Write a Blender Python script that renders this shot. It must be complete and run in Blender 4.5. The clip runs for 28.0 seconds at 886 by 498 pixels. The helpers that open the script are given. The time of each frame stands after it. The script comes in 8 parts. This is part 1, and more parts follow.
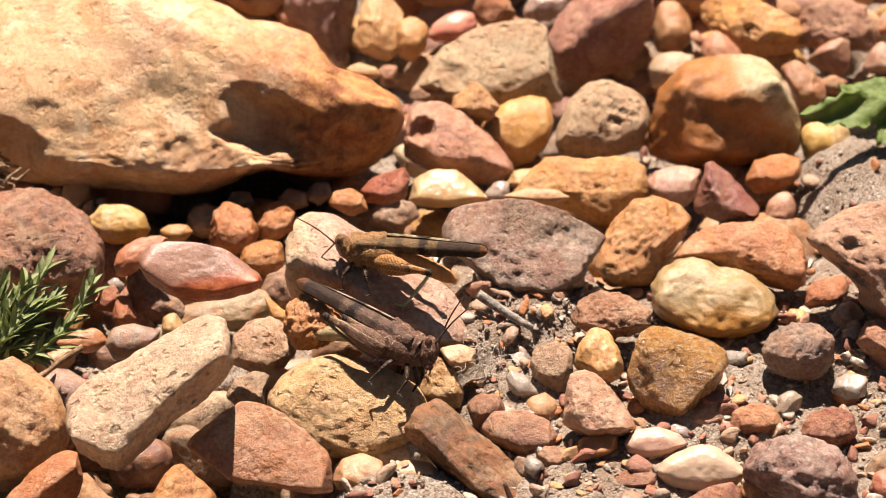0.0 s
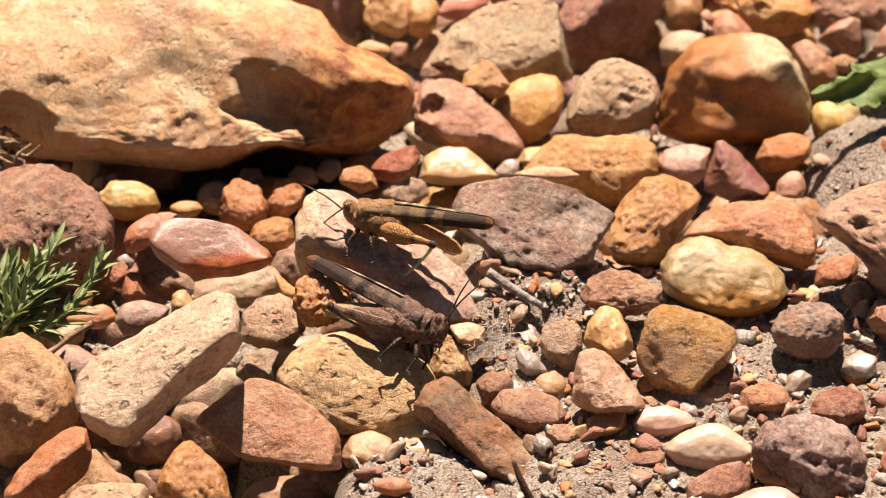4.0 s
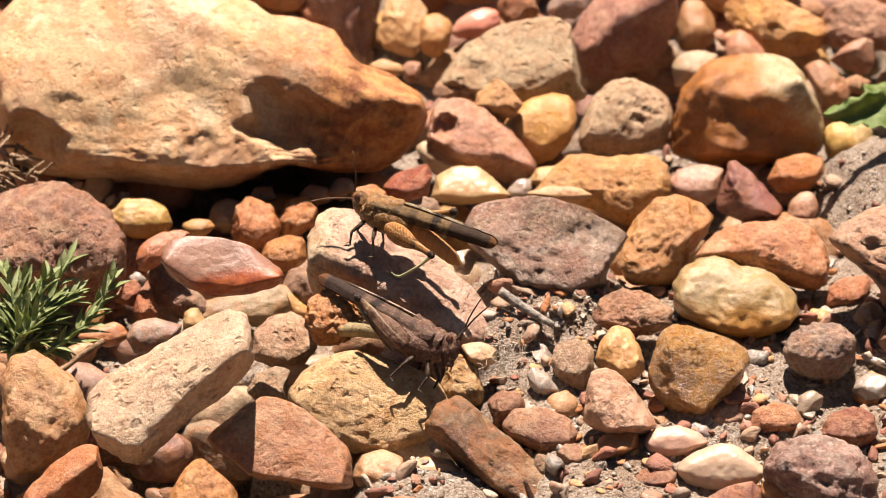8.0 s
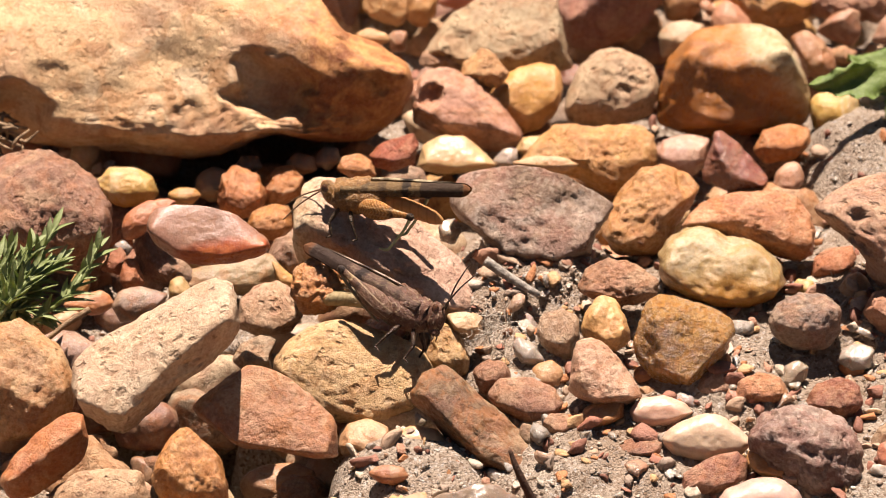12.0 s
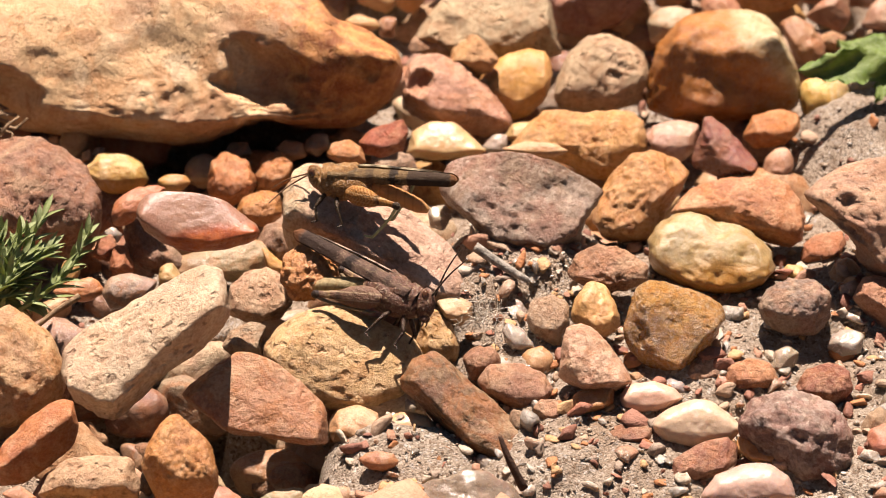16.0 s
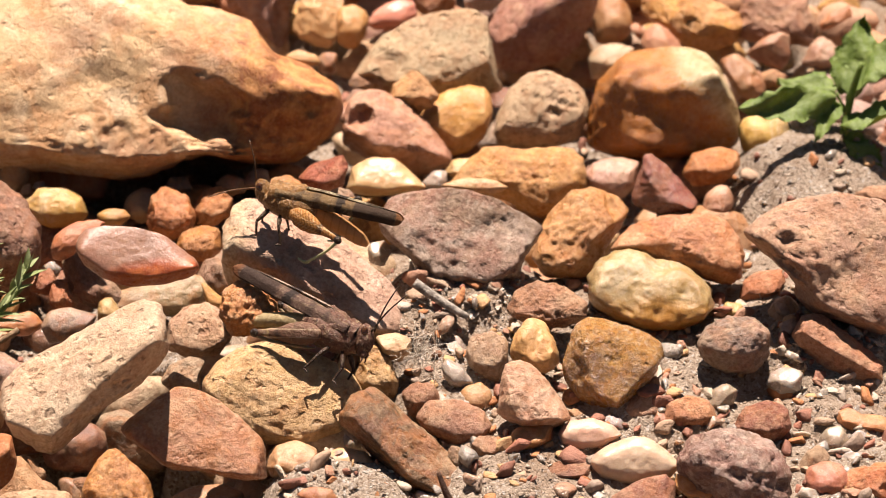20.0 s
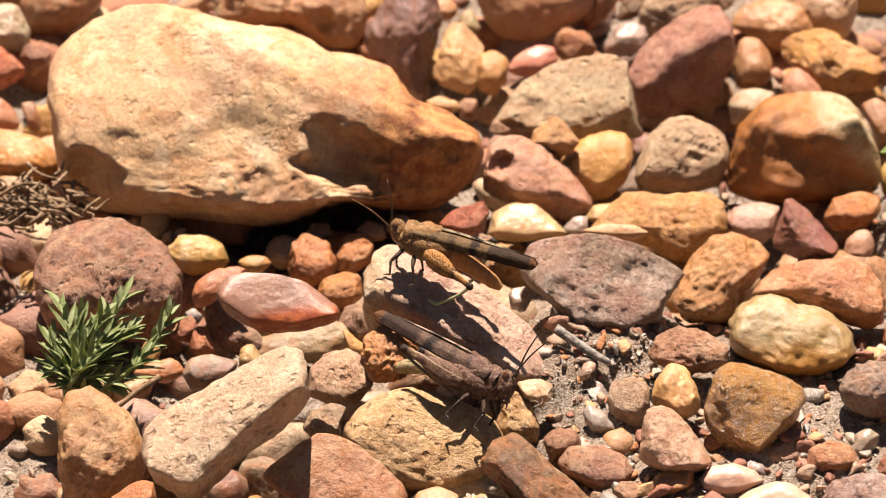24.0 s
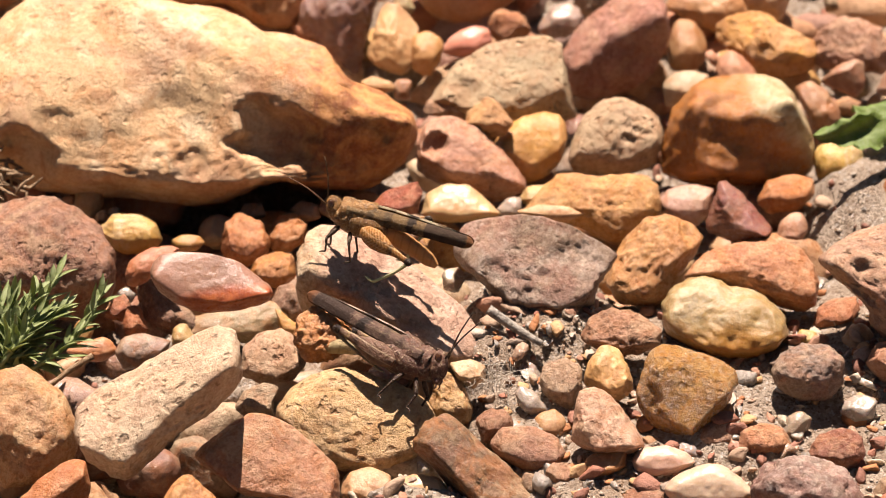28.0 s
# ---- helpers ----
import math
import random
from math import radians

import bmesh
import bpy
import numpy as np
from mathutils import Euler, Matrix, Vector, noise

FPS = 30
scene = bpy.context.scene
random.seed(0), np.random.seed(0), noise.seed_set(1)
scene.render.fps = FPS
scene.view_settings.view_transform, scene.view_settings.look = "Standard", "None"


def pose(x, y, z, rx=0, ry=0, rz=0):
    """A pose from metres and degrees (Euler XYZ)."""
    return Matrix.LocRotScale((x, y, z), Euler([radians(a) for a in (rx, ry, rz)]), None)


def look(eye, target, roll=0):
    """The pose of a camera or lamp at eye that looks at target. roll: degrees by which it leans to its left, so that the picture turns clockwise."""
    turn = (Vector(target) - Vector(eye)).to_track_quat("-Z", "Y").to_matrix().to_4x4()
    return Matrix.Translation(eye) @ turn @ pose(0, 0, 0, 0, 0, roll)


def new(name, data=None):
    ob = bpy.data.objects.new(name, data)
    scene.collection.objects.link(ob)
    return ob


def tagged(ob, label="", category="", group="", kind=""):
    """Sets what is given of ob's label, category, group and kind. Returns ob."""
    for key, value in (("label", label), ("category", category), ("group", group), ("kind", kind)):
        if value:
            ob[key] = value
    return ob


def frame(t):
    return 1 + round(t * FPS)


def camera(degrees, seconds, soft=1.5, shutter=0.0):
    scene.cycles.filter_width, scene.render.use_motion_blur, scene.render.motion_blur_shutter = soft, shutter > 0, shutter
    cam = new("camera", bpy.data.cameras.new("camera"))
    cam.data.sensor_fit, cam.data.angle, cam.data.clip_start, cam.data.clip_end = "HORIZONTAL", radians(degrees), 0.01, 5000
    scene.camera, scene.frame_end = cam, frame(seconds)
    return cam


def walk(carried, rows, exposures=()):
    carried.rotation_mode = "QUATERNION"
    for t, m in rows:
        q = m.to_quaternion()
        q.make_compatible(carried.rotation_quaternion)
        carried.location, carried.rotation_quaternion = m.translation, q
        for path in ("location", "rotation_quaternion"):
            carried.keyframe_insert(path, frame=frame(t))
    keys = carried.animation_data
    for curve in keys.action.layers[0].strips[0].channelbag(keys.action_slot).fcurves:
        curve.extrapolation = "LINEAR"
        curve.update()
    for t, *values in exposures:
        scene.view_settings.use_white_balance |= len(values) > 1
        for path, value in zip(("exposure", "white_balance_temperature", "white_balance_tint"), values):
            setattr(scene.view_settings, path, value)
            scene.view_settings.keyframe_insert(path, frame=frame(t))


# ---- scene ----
TILT = 38.0                      # degrees by which the camera looks down
RANGE = 1.2                      # metres from the lens to the insects
EYE = (0.0, -RANGE * math.cos(radians(TILT)), RANGE * math.sin(radians(TILT)))
cam = camera(7.476, 28.0, soft=0.95)
cam.data.dof.use_dof, cam.data.dof.focus_distance, cam.data.dof.aperture_fstop = True, 1.147, 34.0
# the long lens is held by hand: seconds, and the turn of the camera in degrees
ROWS = [
    (0, 52.0000, -0.0000, 0.0000),
    (0.5, 52.0934, -0.1004, 0.0606),
    (1, 52.0686, -0.0355, 0.0568),
    (1.5, 51.8514, -0.0356, 0.1121),
    (2, 51.7060, -0.0403, 0.1219),
    (2.5, 51.6920, 0.0203, 0.0663),
    (4.5, 51.8767, -0.1656, 0.2386),
    (5, 51.9851, -0.1136, 0.2558),
    (5.5, 52.2562, -0.1867, 0.3425),
    (6, 52.4476, -0.2756, 0.4034),
    (6.5, 52.4609, -0.2559, 0.3993),
    (7, 52.2930, -0.2371, 0.4595),
    (7.5, 52.0906, -0.2178, 0.5007),
    (8, 51.9715, -0.2514, 0.4319),
    (8.5, 51.9020, -0.4563, 0.3799),
    (9, 51.8297, -0.4784, 0.3655),
    (9.5, 51.7593, -0.4643, 0.3938),
    (10, 51.6943, -0.4591, 0.4516),
    (10.5, 51.6541, -0.4296, 0.4488),
    (11, 51.6397, -0.4159, 0.4373),
    (11.5, 51.6342, -0.4064, 0.4291),
    (12, 51.7127, -0.4513, 0.4363),
    (12.5, 51.8735, -0.4958, 0.3698),
    (14.5, 51.5933, -0.3452, 0.4938),
    (15, 51.5825, -0.3999, 0.3601),
    (15.5, 51.5991, -0.4150, 0.2951),
    (16, 51.5970, -0.4315, 0.3106),
    (16.5, 51.5962, -0.4551, 0.3089),
    (17, 51.6270, -0.5527, 0.2423),
    (17.5, 51.6872, -0.6910, 0.1587),
    (18, 51.7460, -0.7249, 0.0900),
    (18.5, 51.7897, -0.7470, 0.0944),
    (19, 51.8479, -0.8538, 0.1373),
    (19.5, 51.8986, -0.8959, 0.0889),
    (20, 51.9039, -0.9768, 0.0890),
    (20.5, 51.8863, -0.9796, 0.0857),
    (22.5, 51.8195, -0.7092, 0.1452),
    (23, 51.8442, -0.6658, 0.2925),
    (23.5, 52.0006, -0.3516, 0.6274),
    (24, 52.2838, -0.0878, 0.9055),
    (24.5, 52.3857, -0.0805, 0.9241),
    (25, 52.3453, -0.3592, 0.7638),
    (25.5, 52.0609, -0.5360, 0.6425),
    (26, 51.8830, -0.5457, 0.4931),
    (26.5, 51.8484, -0.5777, 0.4507),
    (27, 51.8756, -0.6299, 0.5041),
    (27.5, 52.0046, -0.6472, 0.5793),
    (28, 52.1212, -0.6827, 0.6550),
]
walk(cam, [(t, pose(*EYE, rx, ry, rz)) for t, rx, ry, rz in ROWS])

# ---- light ----
SUN_FROM = Vector((-0.03, 0.45, 0.89)).normalized()
world = bpy.data.worlds.new("sky")
scene.world = world
world.use_nodes = True
_sky = world.node_tree.nodes.new("ShaderNodeTexSky")
_sky.sky_type, _sky.sun_disc = "NISHITA", False
_sky.sun_elevation = math.asin(SUN_FROM.z)
_sky.sun_rotation = math.atan2(SUN_FROM.x, SUN_FROM.y)
world.node_tree.links.new(_sky.outputs[0], world.node_tree.nodes["Background"].inputs[0])
world.node_tree.nodes["Background"].inputs[1].default_value = 0.017
_sun = bpy.data.lights.new("sun", "SUN")
_sun.energy, _sun.angle, _sun.color = 5.0, radians(0.53), (1.0, 0.845, 0.758)
sun = new("sun", _sun)
sun.matrix_world = look(SUN_FROM * 3, (0, 0, 0))
scene.view_settings.exposure = 1.55


# ---- materials ----
def lin(code):
    """Linear base colour from a hexadecimal sunlit one."""
    c = [int(code[i:i + 2], 16) / 255 for i in (0, 2, 4)]
    c = tuple(v / 12.92 if v < 0.04045 else ((v + 0.055) / 1.055) ** 2.4 for v in c)
    return (0.7 * c[0], 0.69 * c[1], 0.69 * c[2], 1.0)


class Nodes:
    """Short-hand for building a material's nodes."""

    def __init__(self, name, rough=0.8, spec=0.3):
        self.mat = bpy.data.materials.new(name)
        self.mat.use_nodes = True
        self.t = self.mat.node_tree
        self.b = self.t.nodes["Principled BSDF"]
        self.b.inputs["Roughness"].default_value = rough
        self.b.inputs["Specular IOR Level"].default_value = spec

    def add(self, kind, **values):
        n = self.t.nodes.new("ShaderNode" + kind)
        for k, v in values.items():
            if k in n.inputs:
                self.put(v, n.inputs[k])
            else:
                setattr(n, k, v)
        return n

    def put(self, v, socket):
        if isinstance(v, bpy.types.NodeSocket):
            self.t.links.new(v, socket)
        else:
            socket.default_value = v

    def math(self, op, a, b=0.5):
        n = self.add("Math", operation=op)
        self.put(a, n.inputs[0]), self.put(b, n.inputs[1])
        return n.outputs[0]

    def mix(self, fac, a, b, blend="MIX"):
        n = self.add("Mix", data_type="RGBA", blend_type=blend)
        self.put(fac, n.inputs[0]), self.put(a, n.inputs[6]), self.put(b, n.inputs[7])
        return n.outputs[2]

    def span(self, v, lo, hi, a=0.0, b=1.0):
        n = self.add("MapRange")
        for i, x in enumerate((v, lo, hi, a, b)):
            self.put(x, n.inputs[i])
        return n.outputs[0]

    def place(self, spread=0.4):
        """Object coordinates, shifted by a random amount from object to object."""
        c = self.add("TexCoord").outputs["Object"]
        r = self.add("ObjectInfo").outputs["Random"]
        n = self.add("VectorMath", operation="ADD")
        m = self.add("VectorMath", operation="SCALE")
        m.inputs[0].default_value = (spread, spread * 1.7, -spread)
        self.put(r, m.inputs["Scale"])
        self.put(c, n.inputs[0]), self.put(m.outputs[0], n.inputs[1])
        return n.outputs[0]

    def noise(self, vec, scale, detail=4, rough=0.55, dist=0.0):
        return self.add("TexNoise", Vector=vec, Scale=scale, Detail=detail, Roughness=rough, Distortion=dist).outputs["Fac"]

    def bump(self, height, metres, strength=1.0, normal=None):
        n = self.add("Bump", Height=height, Distance=metres, Strength=strength)
        if normal:
            self.put(normal, n.inputs["Normal"])
        return n.outputs[0]

    def done(self, colour, normal=None, rough=None):
        self.put(colour, self.b.inputs["Base Color"])
        if normal:
            self.put(normal, self.b.inputs["Normal"])
        if rough is not None:
            self.put(rough, self.b.inputs["Roughness"])
        return self.mat


def stone_material(name, rough, grain, spec=0.5, patch=0.5, iron=0.5, pale=0.3, pits=0.0, specks=0.0, glow=0.0, size=0.68, relief=0.35, pink=0.25, cream=0.3, bleached="e2c094", end=None, cracks=0.0, clear=0.0, tint="b06a2c"):
    """Weathered pebble: the stone's own colour (object colour) with patches, iron stains, bleached areas, grain, hairline cracks and pits.
    end: a side stained otherwise: direction, from, to (m), two tones."""
    n = Nodes(name, rough, 0.85 * spec)
    v = n.place()
    own = n.add("ObjectInfo").outputs["Color"]
    big = n.noise(v, 85 / size, 6, 0.62, 0.8)
    mid = n.noise(v, 300 / size ** 0.5, 6, 0.68, 0.5)
    fine = n.noise(v, 1300, 5, 0.72)
    dust = n.noise(v, 3600, 3, 0.7)
    dark = n.mix(1.0, own, (0.56, 0.46, 0.39, 1), "MULTIPLY")
    c = n.mix(n.math("MULTIPLY", n.span(big, 0.46, 0.59), patch), own, dark)
    bleach = n.span(n.noise(v, 70 / size, 7, 0.66, 1.0), 0.48, 0.57)
    c = n.mix(n.math("MULTIPLY", bleach, cream), c, n.mix(0.6, own, lin(bleached)))
    stain = n.span(n.noise(v, 130 / size, 7, 0.68, 1.6), 0.48, 0.57)
    c = n.mix(n.math("MULTIPLY", stain, iron), c, n.mix(0.6, own, lin(tint)))
    rose = n.span(n.noise(v, 100 / size, 5, 0.6, 0.6), 0.5, 0.6)
    c = n.mix(n.math("MULTIPLY", rose, pink), c, n.mix(0.6, own, lin("a86e5c")))
    bloom = n.span(mid, 0.5, 0.66)
    c = n.mix(n.math("MULTIPLY", bloom, pale), c, n.mix(0.4, own, lin("e8cca4")))
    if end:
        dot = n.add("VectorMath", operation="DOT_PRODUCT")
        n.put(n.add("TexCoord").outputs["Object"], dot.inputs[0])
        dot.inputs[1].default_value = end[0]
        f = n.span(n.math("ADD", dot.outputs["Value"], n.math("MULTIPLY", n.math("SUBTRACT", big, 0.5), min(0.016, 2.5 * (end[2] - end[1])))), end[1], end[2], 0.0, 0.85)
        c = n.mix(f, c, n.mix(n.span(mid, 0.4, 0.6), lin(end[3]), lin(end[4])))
    c = n.mix(n.span(fine, 0.44, 0.66, 0.0, 0.62 * min(1.0, 0.2 + 1.7 * grain)), c, n.mix(1.0, c, (0.45, 0.39, 0.34, 1), "MULTIPLY"))
    c = n.mix(n.math("MULTIPLY", n.span(dust, 0.55, 0.72), 0.25 + 0.4 * grain), c, n.mix(0.5, own, lin("f0dcc0")))
    h = n.math("ADD", n.math("MULTIPLY", mid, 0.7 * relief), n.math("MULTIPLY", fine, 1.15 * grain))
    h = n.math("ADD", h, n.math("MULTIPLY", dust, 0.3 * grain))
    if cracks:
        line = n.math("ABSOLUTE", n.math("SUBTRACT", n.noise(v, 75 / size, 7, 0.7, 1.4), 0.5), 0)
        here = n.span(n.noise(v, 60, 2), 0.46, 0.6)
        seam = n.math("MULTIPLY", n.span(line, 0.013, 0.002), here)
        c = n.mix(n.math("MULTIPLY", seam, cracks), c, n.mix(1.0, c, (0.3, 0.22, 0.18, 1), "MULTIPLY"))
        h = n.math("SUBTRACT", h, n.math("MULTIPLY", seam, 0.5 * cracks))
    if pits:
        wob = n.add("TexNoise", Vector=v, Scale=700.0, Detail=3.0)
        off = n.add("VectorMath", operation="SCALE", Scale=0.0022)
        n.put(wob.outputs["Color"], off.inputs[0])
        there = n.add("VectorMath", operation="ADD")
        n.put(v, there.inputs[0]), n.put(off.outputs[0], there.inputs[1])
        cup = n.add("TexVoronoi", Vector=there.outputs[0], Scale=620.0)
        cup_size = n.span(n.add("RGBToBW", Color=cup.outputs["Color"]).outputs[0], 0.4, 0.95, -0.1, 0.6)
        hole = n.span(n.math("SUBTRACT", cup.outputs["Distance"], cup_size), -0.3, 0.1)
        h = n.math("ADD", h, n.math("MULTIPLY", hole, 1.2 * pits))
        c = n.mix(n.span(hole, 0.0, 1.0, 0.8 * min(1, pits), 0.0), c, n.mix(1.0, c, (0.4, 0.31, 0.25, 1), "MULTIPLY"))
    if specks:
        cell = n.add("TexVoronoi", Vector=v, Scale=1300.0)
        tone = n.add("RGBToBW", Color=cell.outputs["Color"]).outputs[0]
        c = n.mix(n.math("MULTIPLY", n.span(tone, 0.6, 0.8), specks), c, n.mix(0.5, own, lin("f0e4d0")))
        c = n.mix(n.math("MULTIPLY", n.span(tone, 0.4, 0.2), specks), c, n.mix(0.5, own, lin("3a2420")))
    if glow:
        n.b.inputs["Subsurface Weight"].default_value = glow
        n.b.inputs["Subsurface Radius"].default_value = (1.0, 0.6, 0.3)
        n.b.inputs["Subsurface Scale"].default_value = 0.003
    n.b.inputs["Transmission Weight"].default_value = clear
    return n.done(c, n.bump(h, 0.0009, 0.9), n.span(fine, 0.35, 0.65, max(0.08, rough - 0.16), min(1.0, rough + 0.14)))


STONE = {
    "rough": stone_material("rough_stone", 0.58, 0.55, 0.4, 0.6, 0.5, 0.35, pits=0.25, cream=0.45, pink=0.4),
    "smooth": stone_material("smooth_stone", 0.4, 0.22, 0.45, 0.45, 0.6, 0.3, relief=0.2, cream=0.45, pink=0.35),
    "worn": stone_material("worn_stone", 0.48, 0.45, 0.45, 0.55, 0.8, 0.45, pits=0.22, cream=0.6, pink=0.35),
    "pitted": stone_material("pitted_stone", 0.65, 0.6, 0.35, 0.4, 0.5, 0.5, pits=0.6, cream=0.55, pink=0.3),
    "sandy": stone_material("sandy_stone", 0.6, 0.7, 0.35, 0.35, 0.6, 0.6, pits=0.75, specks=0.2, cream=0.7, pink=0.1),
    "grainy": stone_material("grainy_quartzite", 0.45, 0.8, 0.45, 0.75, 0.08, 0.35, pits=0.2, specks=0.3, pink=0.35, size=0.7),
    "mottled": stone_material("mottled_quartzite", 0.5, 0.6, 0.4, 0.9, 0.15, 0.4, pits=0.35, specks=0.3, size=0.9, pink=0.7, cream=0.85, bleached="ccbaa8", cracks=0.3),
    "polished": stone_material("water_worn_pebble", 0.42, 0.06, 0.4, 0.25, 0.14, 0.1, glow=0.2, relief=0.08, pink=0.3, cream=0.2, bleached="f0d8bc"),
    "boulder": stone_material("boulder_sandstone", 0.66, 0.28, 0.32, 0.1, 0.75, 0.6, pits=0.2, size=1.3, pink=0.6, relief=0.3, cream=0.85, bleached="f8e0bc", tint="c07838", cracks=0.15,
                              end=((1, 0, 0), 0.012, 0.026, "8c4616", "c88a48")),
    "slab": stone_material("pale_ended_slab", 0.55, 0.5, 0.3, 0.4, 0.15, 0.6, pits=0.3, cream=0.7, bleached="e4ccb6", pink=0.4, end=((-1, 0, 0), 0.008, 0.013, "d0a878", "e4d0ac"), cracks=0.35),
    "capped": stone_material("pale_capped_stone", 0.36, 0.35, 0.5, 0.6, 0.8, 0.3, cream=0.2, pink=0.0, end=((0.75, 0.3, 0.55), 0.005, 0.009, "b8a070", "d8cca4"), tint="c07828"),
    "rimmed": stone_material("orange_rimmed_slab", 0.36, 0.12, 0.4, 0.3, 0.15, 0.2, cream=0.3, pink=0.3, relief=0.2, end=((0.15, -0.85, -0.35), 0.0018, 0.0032, "98401a", "c06830"), bleached="c89c88"),
    "amber": stone_material("amber_quartzite", 0.24, 0.8, 0.6, 0.6, 0.7, 0.3, pits=0.5, specks=0.25, glow=0.12, cream=0.15, pink=0.0, tint="b07020"),
    "gloss": stone_material("glossy_stone", 0.25, 0.35, 0.6, 0.5, 0.4, 0.25),
    "quartz": stone_material("milky_quartz", 0.2, 0.1, 0.6, 0.2, 0.1, 0.15, glow=0.2, cream=0.1, clear=0.2),
    "agate": stone_material("yellow_quartz", 0.42, 0.2, 0.36, 0.15, 0.4, 0.4, glow=0.25, cream=0.7, pink=0.1, bleached="dcd0b4", tint="b08838", size=0.7, relief=0.15, end=((0, -0.62, -0.79), 0.0005, 0.006, "b4781c", "c89040")),
}


def sand_material():
    n = Nodes("grey_sand", 0.85, 0.3)
    v = n.add("TexCoord").outputs["Object"]
    big, mid, fine = n.noise(v, 40, 5, 0.6), n.noise(v, 320, 6, 0.7), n.noise(v, 1500, 4, 0.8)
    cell = n.add("TexVoronoi", Vector=v, Scale=2100.0)
    tone = n.add("RGBToBW", Color=cell.outputs["Color"]).outputs[0]
    c = n.mix(n.span(tone, 0.2, 0.8), lin("a69682"), lin("ccbca6"))
    c = n.mix(n.span(tone, 0.76, 0.86), c, lin("d4ccc0"))
    c = n.mix(n.span(tone, 0.26, 0.18), c, lin("8a745e"))
    c = n.mix(n.span(mid, 0.5, 0.7, 0.0, 0.6), c, lin("86705a"))
    c = n.mix(n.span(big, 0.45, 0.7, 0.0, 0.6), c, lin("a08468"))
    h = n.math("ADD", n.math("MULTIPLY", mid, 1.2), n.math("SUBTRACT", n.math("MULTIPLY", fine, 1.2), n.math("MULTIPLY", cell.outputs["Distance"], 0.5)))
    return n.done(c, n.bump(h, 0.0012, 0.9))


SAND = sand_material()

# ---- shapes ----
SIN, COS = math.sin(radians(TILT)), math.cos(radians(TILT))
MM = 0.001


def lattice(ix, iy, iz, seed):
    h = (ix.astype(np.uint32) * np.uint32(374761393) + iy.astype(np.uint32) * np.uint32(668265263)
         + iz.astype(np.uint32) * np.uint32(2246822519) + np.uint32((seed * 3266489917) & 0xFFFFFFFF))
    h = (h ^ (h >> np.uint32(13))) * np.uint32(1274126177)
    h = h ^ (h >> np.uint32(16))
    return h.astype(np.float64) / 4294967295.0 * 2 - 1


def grain(p, seed, octaves=3, gain=0.5):
    """Smooth noise, about -1 to 1, at the points p (n x 3), for all points at once."""
    total, amp = np.zeros(len(p)), 1.0
    for o in range(octaves):
        q = p * (2.03 ** o) + 1000.0 + 17.3 * o
        i = np.floor(q).astype(np.int64)
        f = q - i
        f = f * f * f * (f * (f * 6 - 15) + 10)
        v = 0
        for dx in (0, 1):
            for dy in (0, 1):
                for dz in (0, 1):
                    w = np.abs(1 - dx - f[:, 0]) * np.abs(1 - dy - f[:, 1]) * np.abs(1 - dz - f[:, 2])
                    v = v + w * lattice(i[:, 0] + dx, i[:, 1] + dy, i[:, 2] + dz, seed + o)
        total, amp = total + amp * v, amp * gain
    return total


BALLS = {}


def ball(level):
    if level not in BALLS:
        bm = bmesh.new()
        bmesh.ops.create_icosphere(bm, subdivisions=level, radius=1.0)
        BALLS[level] = (np.array([v.co[:] for v in bm.verts]), [[v.index for v in f.verts] for f in bm.faces])
        bm.free()
    return BALLS[level]


def mesh_of(name, verts, faces, material, smooth=True):
    me = bpy.data.meshes.new(name)
    me.from_pydata([tuple(v) for v in verts], [], faces)
    me.polygons.foreach_set("use_smooth", [smooth] * len(me.polygons))
    me.materials.append(material)
    me.update()
    return me


COUNT = [0]


